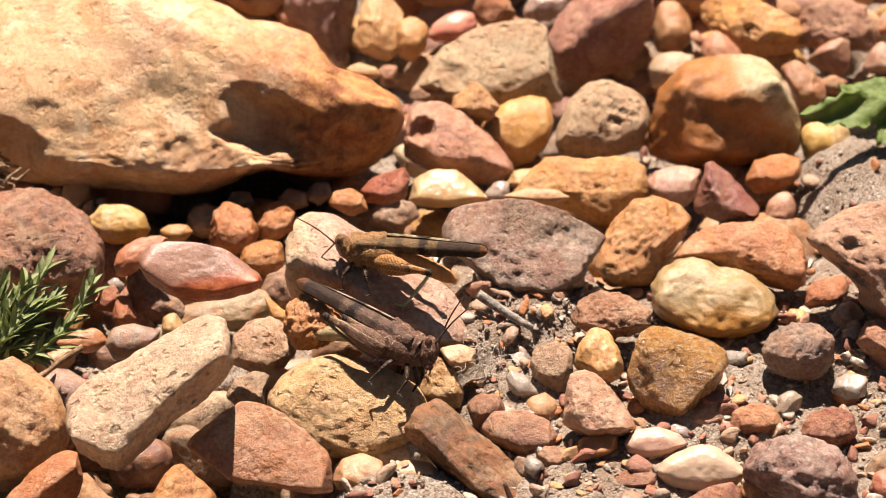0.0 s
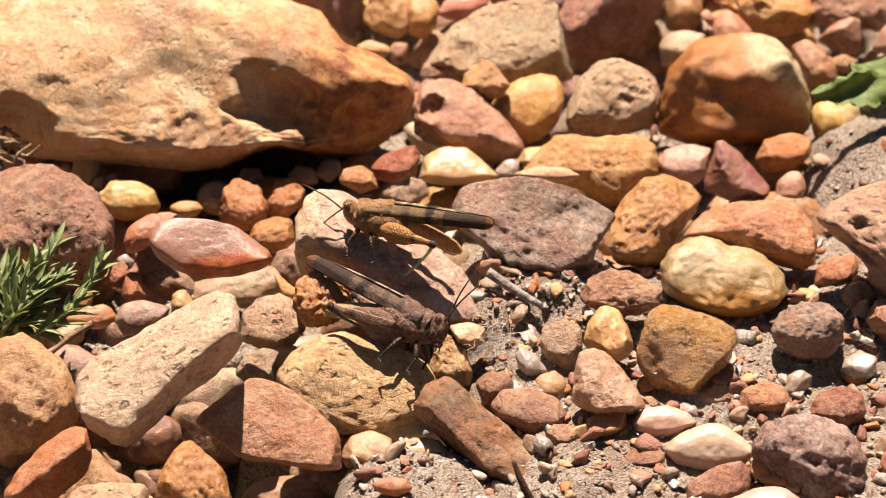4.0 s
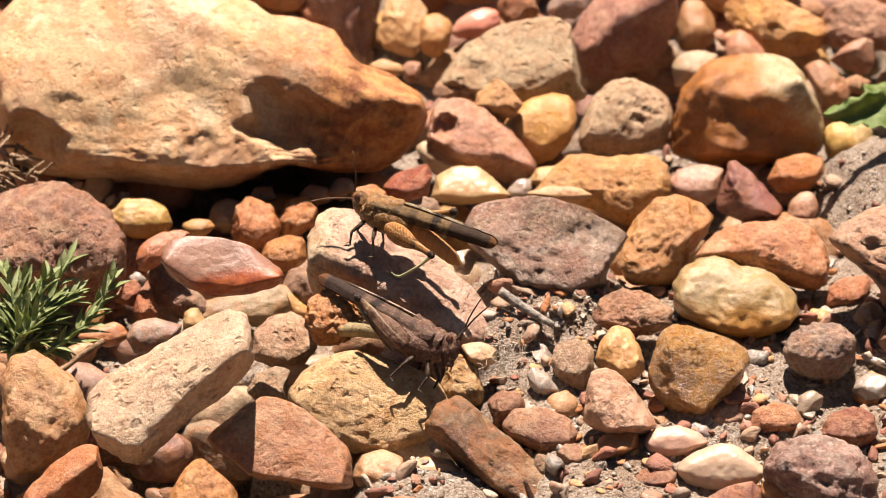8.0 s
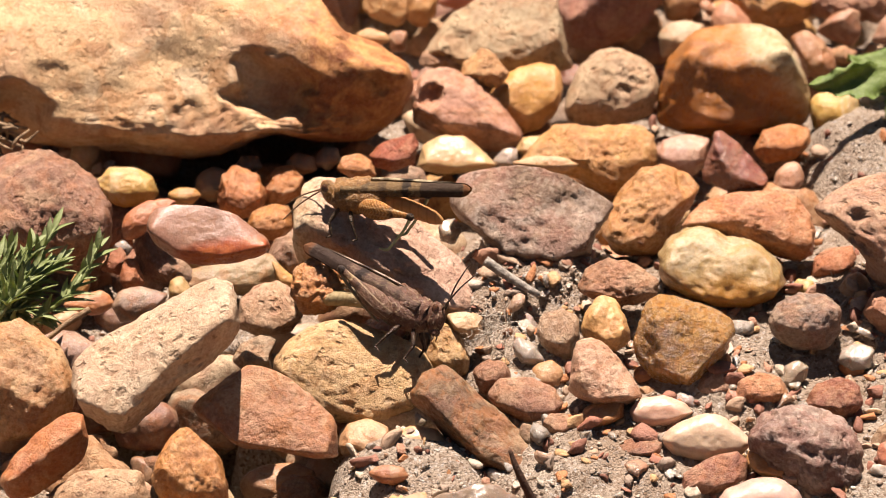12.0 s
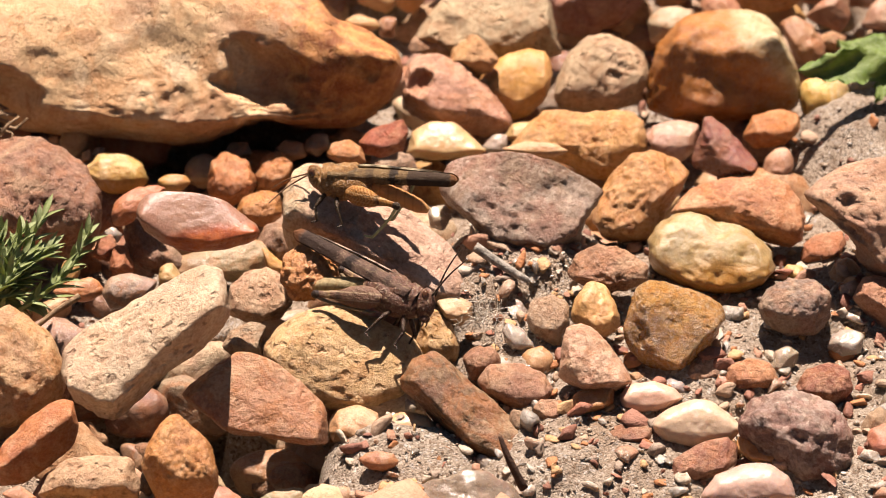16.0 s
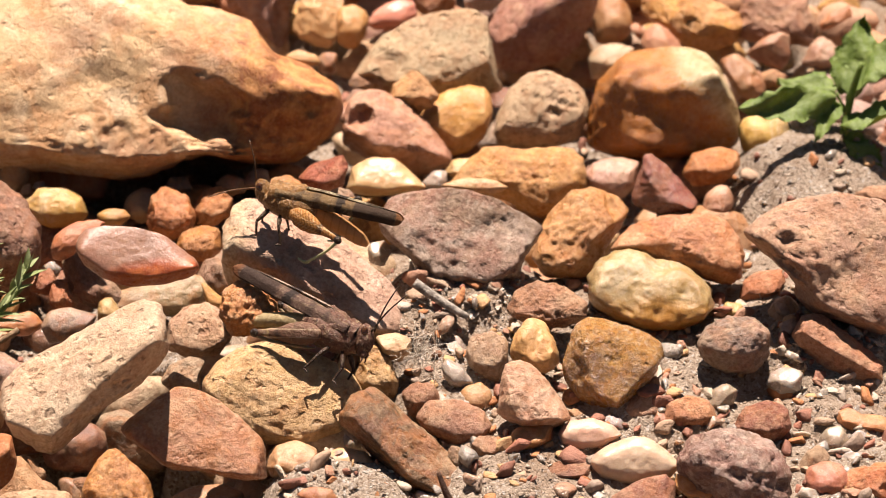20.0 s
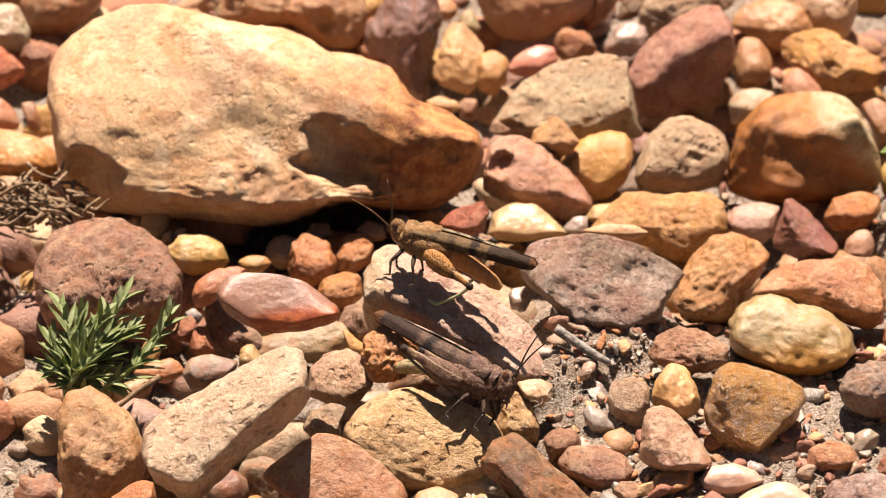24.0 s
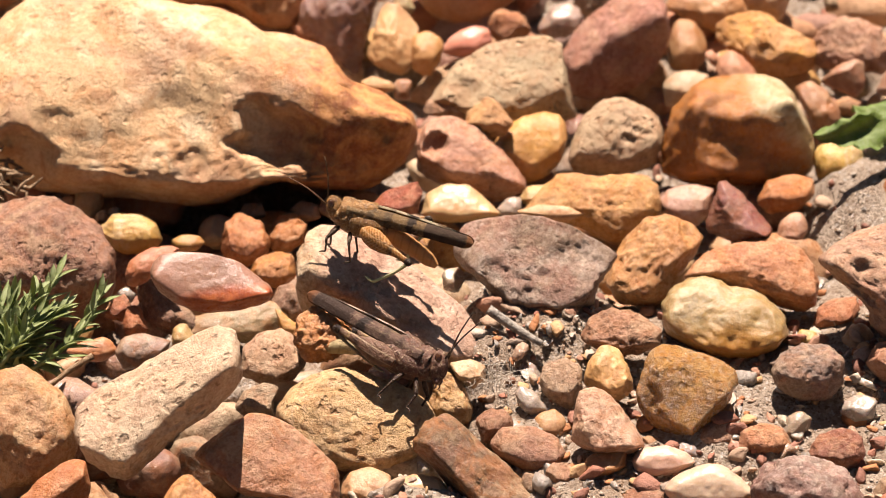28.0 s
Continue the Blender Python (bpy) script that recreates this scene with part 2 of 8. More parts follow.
def stone(label, kind, colour, at, size, turn, rim, ridge=(0, 0, 0, 0), soft=0.6, rough=0.09, cut=0.2, dents=(), level=4, name="stone", crumble=(), back=1.1):
    """A stone: half width, half height and half depth in mm, turned by some degrees, with an uneven rim (ratios round its
    edge), a ridge or crest (two ends, mm) to which its faces rise, straight (soft 0) or domed (soft 1), flats chipped off it,
    a rounded back (times its depth), hollows (x, y, radius, depth in mm) and crumbling patches (x, y, radius, height in mm) in it."""
    COUNT[0] += 1
    seed = COUNT[0] * 7
    rng = np.random.RandomState(seed)
    unit, faces = ball(level)
    a, b, c = size
    k = len(rim)

    def edge(th):
        f = (th / (2 * math.pi) % 1.0) * k
        i = np.floor(f).astype(int) % k
        f = f - np.floor(f)
        f = f * f * (3 - 2 * f) * 0.5 + f * 0.5
        r = np.array(rim)
        rad = r[i] * (1 - f) + r[(i + 1) % k] * f
        q = np.stack([a * rad * np.cos(th), b * rad * np.sin(th)], 1)
        ca, sa = math.cos(radians(turn)), math.sin(radians(turn))
        return q @ np.array([[ca, sa], [-sa, ca]])

    q = edge(np.arctan2(unit[:, 1], unit[:, 0]))
    w = unit[:, 2]
    phi = np.arcsin(np.clip(w, -1, 1))
    lift = np.abs(phi) / (math.pi / 2)
    front = w > 1e-4
    xy = q * np.where(front, 0.45 * (1 - lift) + 0.55 * np.cos(phi), np.cos(phi))[:, None]
    # how far each point lies from the crest towards the rim, 0 to 1
    ends = np.array(ridge, float).reshape(-1, 2)
    loop = edge(np.arange(96) * 2 * math.pi / 96)
    side = np.roll(loop, -1, 0) - loop
    hgt = np.zeros(len(xy))
    for p0, p1 in zip(ends[:-1], ends[1:]):
        d = p1 - p0
        s = np.clip(((xy - p0) @ d) / max(1e-6, d @ d), 0, 1)[:, None]
        crest = p0 + s * d
        away = xy - crest
        dist = np.linalg.norm(away, axis=1) + 1e-9
        away = away / dist[:, None]
        reach = np.full(len(xy), 1e9)
        for e0, ev in zip(loop, side):
            den = away[:, 0] * ev[1] - away[:, 1] * ev[0]
            den = np.where(np.abs(den) < 1e-9, 1e-9, den)
            g = e0 - crest
            hit = (g[:, 0] * ev[1] - g[:, 1] * ev[0]) / den
            u = (g[:, 0] * away[:, 1] - g[:, 1] * away[:, 0]) / den
            ok = (hit > 0) & (u > -0.01) & (u < 1.01)
            reach = np.where(ok, np.minimum(reach, hit), reach)
        rho = np.clip(dist / np.maximum(reach, dist), 0, 1)
        rho = np.sqrt(rho * rho + 0.032)
        rho = (rho - 0.179) / (1.016 - 0.179)
        hgt = np.maximum(hgt, (1 - rho) * (1 - soft) + np.sqrt(np.clip(1 - rho * rho, 0, 1)) * soft)
    hgt = np.where(unit[:, 2] > 0.02, hgt, 0)
    p = np.stack([xy[:, 0], xy[:, 1], np.where(front, c * np.clip(hgt, 0, 1), -c * back * np.sin(np.abs(phi)))], 1)
    crest = np.where(front[:, None], ends.mean(0) * 0.7, 0.0)
    m = min(a, b, c)
    for _ in range(int(round(cut * 24))):
        nv = rng.normal(size=3)
        nv[2] = abs(nv[2]) + 0.5
        nv /= np.linalg.norm(nv)
        s = p @ nv
        lim = s.max() - m * cut * rng.uniform(0.3, 1.3)
        p = p - np.maximum(0, s - lim)[:, None] * nv * 0.93
    out = p - np.concatenate([crest, np.zeros((len(p), 1))], 1) * 0.8
    out /= np.linalg.norm(out, axis=1)[:, None] + 1e-9
    far = grain(p / (m * 1.1), seed, 3)
    near = grain(p / max(1.1, m * 0.16), seed + 3, 3 if level > 4 else 2, 0.6)
    ridged = 1 - 2.4 * np.abs(grain(p / max(2.2, m * 0.5), seed + 5, 3, 0.55))
    cleft = np.exp(-(grain(p / (m * 0.8), seed + 8, 3, 0.5) / 0.045) ** 2) * np.clip(3 * grain(p / (m * 1.3), seed + 12, 1), 0, 1)
    p = p + out * (m * rough * (1.1 * far + 0.55 * ridged) + min(0.3, m * 0.04) * near * (0.3 + 5 * rough) - min(0.5, 0.9 * m * rough) * cleft)[:, None]
    for _ in range(6 if level > 4 and rough > 0.028 and name == "stone" else 0):
        sx, sy, sr = rng.uniform(-0.8, 0.8) * a, rng.uniform(-0.8, 0.8) * b, m * rng.uniform(0.35, 0.8)
        g = np.clip(1 - (np.hypot(p[:, 0] - sx, p[:, 1] - sy) / sr) ** 2, 0, 1)
        p = p - out * (sr * min(0.07, rough) * rng.uniform(0.8, 2.2) * np.where(front, g * g, 0))[:, None]
    for dx, dy, dr, dd in crumble:
        g = np.clip(1 - (np.hypot(p[:, 0] - dx, p[:, 1] - dy) / dr) ** 2, 0, 1)
        lumps = 1 - 2 * np.abs(grain(p / 1.7, seed + 15, 4, 0.6))
        p = p + out * (dd * lumps * np.where(front, np.sqrt(g), 0))[:, None]
    for dx, dy, dr, dd in dents:
        g = np.hypot(p[:, 0] - dx, p[:, 1] - dy) / (dr * (1 + 0.3 * grain(p / (0.8 * dr), seed + 9, 3)))
        p[:, 2] -= np.where(front, dd * np.clip(1.1 * (1 - g ** 2.6), 0, 1), 0)
    world_p = np.stack([p[:, 0], p[:, 1] * SIN - p[:, 2] * COS, p[:, 1] * COS + p[:, 2] * SIN], 1) * MM
    ob = new(name, mesh_of(name, world_p, faces, STONE[kind]))
    ob.location = [v * MM for v in at]
    ob.color = lin(colour)
    return tagged(ob, label, "stone" if name == "stone" else "rock", "stones of the gravel bed")


# deep gaps between the stones: place and half width, mm
HOLLOWS = ((-50, -52, 8.0), (-57, -43, 5.5), (-44, -40, 5.5), (-39, 28, 5.0), (-27, 29, 4.5), (-49, 26, 4.0), (-29, -60, 6.0), (-38, -33, 3.0), (52, 34, 3.0), (30, -3, 3.0), (-22, -59, 4.0), (-63, -57, 4.0), (-17, 60, 4.0), (-9, 67, 3.5), (21, 63, 2.0), (73, 68, 2.5), (-36, 83, 3.0), (-36, 35, 6.0), (-33, -50, 5.0))
DIPS = ((-29, -70, 6.0), (-35.5, -70, 4.0))  # under the reddish slab


def in_hollow(x, y, slack=1.0):
    return any((x - cx) ** 2 + (y - cy) ** 2 < (slack * cr) ** 2 for cx, cy, cr in HOLLOWS)


def ground_height(x, y):
    """Height of the bare sand in mm at x, y in mm: hollow under the heap of stones, level on the open sand."""
    p = np.stack([x, y, 0 * x], 1)
    open_sand = np.zeros(len(p))
    for cx, cy, cr in ((16, -22, 20), (45, -40, 38), (76, -28, 28), (30, -66, 28), (-6, -74, 16), (75, -65, 35), (80, 20, 18), (6, -32, 12), (12, -45, 15)):
        open_sand = np.maximum(open_sand, np.exp(-(((x - cx) ** 2 + (y - cy) ** 2) / cr ** 2) ** 2))
    away = np.clip((np.hypot(x, y) - 130) / 60, 0, 1)
    z = -8 + 11.9 * np.maximum(open_sand, away * 0.7) + 1.6 * grain(p / 16, 5, 4) + 0.5 * grain(p / 3.6, 8, 3) + 0.22 * np.maximum(0, grain(p / 1.3, 9, 2))
    for cx, cy, cr, up in ((11, -24, 12, 3.0), (14, -33, 11, 2.4), (24, -18, 10, 1.8)):
        z = z + up * np.exp(-(((x - cx) ** 2 + (y - cy) ** 2) / cr ** 2) ** 1.5)
    for cx, cy, cr in HOLLOWS + DIPS:
        z = z - 38 * np.exp(-(((x - cx) ** 2 + (y - cy) ** 2) / (1.3 * cr) ** 2) ** 2)
    return z


def ground():
    """One sheet of sand, fine near the insects and coarse far off."""
    far = 125 + np.cumsum(6 * 1.24 ** np.arange(1, 25))
    across = np.concatenate([-far[::-1], np.arange(-125, 0, 1.3), np.arange(0, 98, 0.5), np.arange(98, 125, 1.5), far])
    along = np.concatenate([-far[::-1], np.arange(-125, -90, 1.5), np.arange(-90, -8, 0.5), np.arange(-8, 125, 1.3), far])
    gx, gy = np.meshgrid(across, along, indexing="xy")
    x, y = gx.ravel(), gy.ravel()
    z = ground_height(x, y)
    ids = np.arange(len(x)).reshape(len(along), len(across))
    faces = np.stack([ids[:-1, :-1], ids[:-1, 1:], ids[1:, 1:], ids[1:, :-1]], -1).reshape(-1, 4).tolist()
    ob = new("ground", mesh_of("ground", np.stack([x, y, z], 1) * MM, faces, SAND))
    return tagged(ob, "grey-brown sand and grit under the stones", "ground", kind="structure")


ground()


def scatter(name, label, kind_mats, count, lo, hi, spread, seed, sink=0.3, keep=None):
    """Loose small stones strewn on the sand, too many to count."""
    rng = np.random.RandomState(seed)
    unit, faces = ball(2 if hi > 1.5 else 1)
    verts, quads, tints, base = [], [], [], 0
    x = rng.uniform(-spread[0], spread[0], count)
    y = rng.uniform(spread[1], spread[2], count)
    z = ground_height(x, y)
    slots = []
    for i in range(count):
        if keep and not keep(x[i], y[i]):
            continue
        r = lo * (hi / lo) ** (rng.rand() ** 1.6)
        s = r * rng.uniform(0.45, 1.3, 3) * (1, 1, 0.7)
        turn = np.array(Euler(rng.uniform(0, 6.28, 3)).to_matrix())
        p = unit * (1 + 0.22 * rng.normal(size=(len(unit), 1)).clip(-1.5, 1.5) * (0.5 if hi > 1.5 else 1))
        for _ in range(7 if hi > 1.5 else 0):
            cv = rng.normal(size=3)
            cv /= np.linalg.norm(cv)
            p = p - np.maximum(0, p @ cv - rng.uniform(0.25, 0.75))[:, None] * cv
        p = (p * s) @ turn.T * (1, 1, 0.68) + (x[i], y[i], z[i] + r * (0.75 - sink))
        verts.append(p)
        quads += [[v + base for v in f] for f in faces]
        base += len(unit)
        slots += [rng.randint(len(kind_mats))] * len(faces)
    me = mesh_of(name, np.concatenate(verts) * MM, quads, kind_mats[0], hi > 1.5)
    for mm in kind_mats[1:]:
        me.materials.append(mm)
    me.polygons.foreach_set("material_index", slots)
    ob = new(name, me)
    return tagged(ob, label, name, kind="stuff")


def grit_material(name, tones, rough=0.7, spec=0.4, glow=0.0):
    """Loose grit; the tone changes from grain to grain."""
    n = Nodes(name, rough, spec)
    r = n.add("NewGeometry").outputs["Random Per Island"]
    ramp = n.add("ValToRGB")
    n.put(r, ramp.inputs[0])
    ramp.color_ramp.interpolation = "CONSTANT"
    while len(ramp.color_ramp.elements) < len(tones):
        ramp.color_ramp.elements.new(0.5)
    for i, (e, tone) in enumerate(zip(ramp.color_ramp.elements, tones)):
        e.position, e.color = i / len(tones), lin(tone)
    if glow:
        n.b.inputs["Subsurface Weight"].default_value = glow
        n.b.inputs["Subsurface Radius"].default_value = (1.0, 0.8, 0.6)
        n.b.inputs["Subsurface Scale"].default_value = 0.002
    v = n.add("TexCoord").outputs["Object"]
    c = n.mix(n.span(n.noise(v, 900, 4, 0.7), 0.45, 0.7, 0, 0.5), ramp.outputs[0], n.mix(1.0, ramp.outputs[0], (0.45, 0.38, 0.32, 1), "MULTIPLY"))
    return n.done(c, n.bump(n.noise(v, 1400, 3, 0.7), 0.0006, 0.7))


GRIT = grit_material("sand_grit", ("9c8c78", "b4a490", "8e7a64", "a8947c", "c8bcaa", "80705c", "ac9c88", "947f6a"))
CHIPS = grit_material("quartz_chips", ("b0a898", "9c9488", "bcb0a0", "8c8274", "b89c84", "a49c90", "c8bcac"), 0.2, 0.55, 0.5)
GRAVEL = grit_material("small_gravel", ("b08468", "c8a070", "9a6a54", "b89c80", "c8b8a0", "8a5c48", "b87c4c", "a08c78", "c4b4a0", "a87058"))


def fill(count, seed):
    """Further stones of the heap, under and between the others: those past the edge of the heap are joined."""
    rng = np.random.RandomState(seed)
    tones = ("c8a078", "b88a64", "b07a58", "d0b48c", "9a7460", "c09878", "c89c5c", "a88c7c", "d8c09c", "b48a60", "906858", "c0ac94")
    kinds = ("rough", "smooth", "worn", "pitted", "smooth", "rough", "gloss", "grainy")
    words = {"rough": "rough weathered stone half buried in the gravel", "smooth": "smooth rounded pebble wedged among larger stones",
             "worn": "worn stone wedged among larger ones", "pitted": "pitted stone half buried in the gravel",
             "gloss": "shiny chert pebble wedged among stones", "grainy": "speckled quartzite pebble in the gravel"}
    done, outer = [], []
    for _ in range(count * 30):
        if len(done) >= count:
            break
        x, y = rng.normal(0, 110), rng.normal(10, 110)
        inner = abs(x) < 82 and -68 < y < 74
        r = rng.uniform(3.5, 8.0) if inner else rng.uniform(3.5, 7.5) if abs(x) < 100 and -85 < y < 108 else rng.uniform(5, 15)
        level = ground_height(np.array([x]), np.array([y]))[0]
        if inner and (in_hollow(x, y, 1.25) or level > -4.5 or sum(1 for q in done if q[3]) > 118):
            continue
        if any((x - u) ** 2 + (y - v) ** 2 < (0.72 * (r + w)) ** 2 for u, v, w, _ in done):
            continue
        if not inner and (in_hollow(x, y, 1.2) or (level > -3 and abs(x) < 100 and y < 60)):
            continue
        done.append((x, y, r, inner))
        kind = kinds[rng.randint(len(kinds))]
        rim = 1 + 0.16 * rng.normal(size=12).clip(-1.3, 1.3)
        ob = stone(words[kind], kind, tones[rng.randint(len(tones))], (x, y, level + r * (0.15 if inner else 0.25)), (r * rng.uniform(1, 1.35), r * rng.uniform(0.75, 1), r * 0.8),
                   rng.uniform(-40, 40), [round(float(v), 2) for v in rim], cut=rng.choice([0.05, 0.15, 0.25]), soft=0.7, level=3)
        if any(math.hypot(x - u, y - v) < 0.6 * r + w for u, v, w in DIPS):
            bpy.data.objects.remove(ob)
        elif not inner:
            outer.append(ob)
    verts, faces = [], []
    for ob in outer:
        faces += [[i + len(verts) for i in f.vertices] for f in ob.data.polygons]
        verts += [tuple(v.co + ob.location) for v in ob.data.vertices]
        me = ob.data
        bpy.data.objects.remove(ob)
        bpy.data.meshes.remove(me)
    tagged(new("loose_stones", mesh_of("loose_stones", verts, faces, MIXED)), "mixed tan, pink and brown stones", "stones", kind="stuff")


MIXED = grit_material("mixed_stones", ("c8a078", "b88a64", "b07a58", "d0b48c", "9a7460", "c09878", "c89c5c", "a88c7c"))
fill(760, 11)

# ---- the stones, one by one ----
stone("large weathered tan sandstone rock with dark hollows", "boulder", "e2be8e", (-50.3, 27.7, 14.0), (36.3, 20.0, 12.6), -7, (1.20, 1.18, 1.07, 0.94, 0.94, 0.98, 0.92, 0.83, 0.87, 0.90, 0.89, 0.91, 0.98, 1.07, 1.11, 1.09, 1.06, 1.04, 1.02, 0.99, 0.97, 0.95, 0.97, 1.00, 1.06, 1.14, 1.17, 1.06, 0.96, 0.91, 0.90, 0.90, 0.87, 0.82, 0.78, 0.80, 0.99, 1.13, 1.16, 1.18), ridge=(-30.8, -5.0, -23.2, -6.1, -19.1, -11.6, -10.0, -13.5, -1.9, -13.6, 11.3, -14.1, 17.3, -13.2, 22.8, -4.5, 32.4, -1.6, 42.0, -2.9), soft=.4, rough=.022, cut=.0, dents=((18.3, -6.6, 8.2, 6.5), (37.7, -4.9, 2.0, 1.8), (3.3, -12.4, 3.6, 1.2), (-27.2, -10.0, 6.0, 5.0), (32.5, -9.5, 3.0, 1.0), (1.1, -3.7, 9.0, 0.5), (-13.1, -7.9, 8.0, 0.5), (-21.2, -4.9, 4.0, 0.8),), level=6, name="rock", back=2.4, crumble=((31.4, -8.5, 8.5, 0.70), (12.2, -12.2, 6.0, 0.25), (-1.9, -12.6, 7.0, 0.30), (-12.0, -12.9, 6.0, 0.28),))
stone("rounded brown stone behind the large rock", "smooth", "a77752", (-86.8, 81.0, 2.8), (7.9, 6.8, 6.2), 42, (1.03, 0.97, 1.01, 1.02, 1.07, 1.17, 1.00, 0.95, 0.98, 1.02, 1.11, 1.14, 1.09, 1.02, 0.95, 0.96, 1.00, 1.09, 1.08, 1.15), ridge=(-1.8, -2.1, 1.8, -2.2), soft=.6, rough=.045, cut=.05, level=5)
stone("pale grey rounded pebble", "smooth", "beae8f", (-96.5, 72.6, 1.8), (5.0, 4.2, 3.9), -5, (1.01, 0.92, 0.96, 1.14, 1.08, 1.01, 0.92, 0.99, 1.08, 1.13, 1.18, 0.84, 0.79, 0.99, 1.22, 1.11), ridge=(-1.3, -1.2, 1.3, -1.3), soft=.6, rough=.045, cut=.05, level=5)
stone("orange-red stone beside the large rock", "rough", "c9714b", (-96.9, 60.0, 1.7), (4.5, 4.0, 3.7), 13, (1.02, 0.92, 0.92, 1.09, 1.09, 1.05, 1.09, 0.92, 0.92, 1.10, 1.15, 1.00, 0.96, 0.92, 1.03, 1.24), ridge=(-1.2, -1.2, 1.2, -1.3), soft=.45, rough=.075, cut=.22)
stone("small dull purple-brown stone", "rough", "9a6854", (-90.0, 64.7, 1.0), (2.9, 2.5, 2.3), 46, (1.04, 0.88, 0.88, 1.02, 1.16, 1.00, 1.03, 0.98, 0.95, 1.06, 1.16, 0.94, 0.90, 1.02, 1.04, 1.18), ridge=(-0.7, -0.8, 0.7, -0.9), soft=.45, rough=.075, cut=.22)
stone("pinkish smooth pebble lying in the gravel", "smooth", "c68969", (-96.2, 46.1, 1.4), (4.1, 3.3, 3.0), -21, (1.18, 1.02, 0.97, 0.93, 1.05, 1.08, 1.01, 1.11, 0.99, 0.94, 1.07, 1.21, 0.96, 0.91, 0.92, 1.08), ridge=(-1.0, -0.9, 1.0, -1.0), soft=.6, rough=.045, cut=.05)
stone("brown pebble in the shade of the large rock", "smooth", "9a6b49", (-89.6, 47.1, 0.6), (2.8, 1.5, 1.4), -67, (1.13, 1.10, 0.95, 0.96, 1.01, 0.98, 1.12, 1.05, 1.01, 1.14, 1.10, 0.89, 0.87, 1.00, 1.16, 1.05), ridge=(-0.5, -0.8, 0.5, -0.8), soft=.6, rough=.045, cut=.05)
stone("yellow-orange smooth stone lying in the gravel", "smooth", "d59853", (-91.9, 32.5, 2.2), (7.3, 5.0, 4.6), -14, (1.14, 1.09, 1.07, 0.99, 0.99, 0.93, 0.96, 1.06, 1.17, 1.12, 0.97, 0.94, 1.01, 1.22, 1.09, 0.94, 0.90, 0.96, 1.00, 1.12), ridge=(-1.9, -1.3, 1.9, -1.4), soft=.6, rough=.045, cut=.05, level=5)
stone("small pale tan pebble", "smooth", "c79e6f", (-92.5, 26.0, 0.7), (3.4, 1.6, 1.5), 2, (1.22, 0.98, 0.93, 1.02, 1.01, 1.12, 1.03, 0.96, 1.06, 1.10, 0.95, 0.98, 1.15, 0.99, 0.93, 1.04), ridge=(-1.0, -0.5, 1.0, -0.5), soft=.6, rough=.045, cut=.05)
stone("small pinkish pebble by the dry roots", "smooth", "be9675", (-82.1, 24.2, 0.8), (2.2, 1.8, 1.7), -28, (0.93, 0.90, 1.02, 1.18, 1.02, 1.02, 0.93, 0.96, 1.19, 1.04, 0.92, 0.95, 1.11, 1.02, 1.04, 1.14), ridge=(-0.6, -0.5, 0.6, -0.6), soft=.6, rough=.045, cut=.05)
stone("flat orange-tan pebble lying in the gravel", "smooth", "b67f57", (-77.1, 16.9, 0.7), (3.2, 1.6, 1.5), 3, (1.21, 1.16, 1.03, 0.87, 0.88, 1.04, 1.09, 1.20, 1.03, 1.03, 1.16, 0.99, 0.94, 1.04, 0.99, 1.03), ridge=(-0.9, -0.4, 0.9, -0.4), soft=.6, rough=.045, cut=.05)
stone("tiny beige pebble lying in the gravel", "smooth", "be9e7e", (-69.2, 16.1, 0.4), (1.1, 0.9, 0.8), -2, (0.91, 1.03, 1.18, 0.98, 1.01, 0.99, 0.94, 1.04, 1.07, 0.98, 1.01, 1.07, 0.95, 1.00, 1.15, 0.97), ridge=(-0.3, -0.2, 0.3, -0.3), soft=.6, rough=.045, cut=.05, level=3)
stone("tan and olive-brown rock behind the large rock", "worn", "c79869", (-42.8, 81.2, 3.1), (13.1, 7.9, 6.3), -12, (1.07, 1.03, 1.02, 1.03, 1.01, 1.04, 1.03, 0.98, 1.03, 1.05, 1.07, 1.16, 1.31, 1.04, 0.72, 0.59, 0.77, 1.20, 1.26, 1.14), ridge=(-3.5, -2.5, 3.5, -2.7), soft=.45, rough=.075, cut=.22, dents=((5.9, -4.2, 2.3, 1.7),), level=5)
stone("purple glassy quartzite stone with glints", "gloss", "8c6c62", (-21.7, 72.5, 2.7), (10.5, 6.7, 5.2), -89, (1.05, 1.30, 1.10, 0.94, 0.89, 0.96, 0.97, 0.96, 1.13, 1.15, 1.09, 1.10, 0.86, 0.81, 0.94, 1.17, 1.29, 0.87, 0.82, 0.87), ridge=(-1.9, -3.3, 1.9, -3.5), soft=.45, rough=.08, cut=.22, level=5)
stone("tan angular stone with a shaded front", "smooth", "d1a66e", (-11.7, 64.3, 1.9), (6.0, 4.7, 4.0), 89, (1.16, 1.22, 0.99, 0.88, 0.91, 1.14, 1.06, 0.96, 1.00, 1.14, 1.16, 1.03, 0.85, 1.04, 1.00, 0.98), ridge=(-1.3, -1.8, 1.3, -2.0), soft=.6, rough=.045, cut=.3, level=5)
stone("orange-tan rounded stone lying in the gravel", "smooth", "ce9859", (-5.8, 61.2, 1.3), (3.9, 3.0, 2.9), 85, (1.05, 1.02, 1.17, 1.02, 0.90, 0.92, 1.12, 1.09, 1.07, 1.10, 0.97, 1.00, 0.98, 1.09, 1.07, 1.00), ridge=(-0.7, -1.1, 0.7, -1.2), soft=.6, rough=.045, cut=.05)
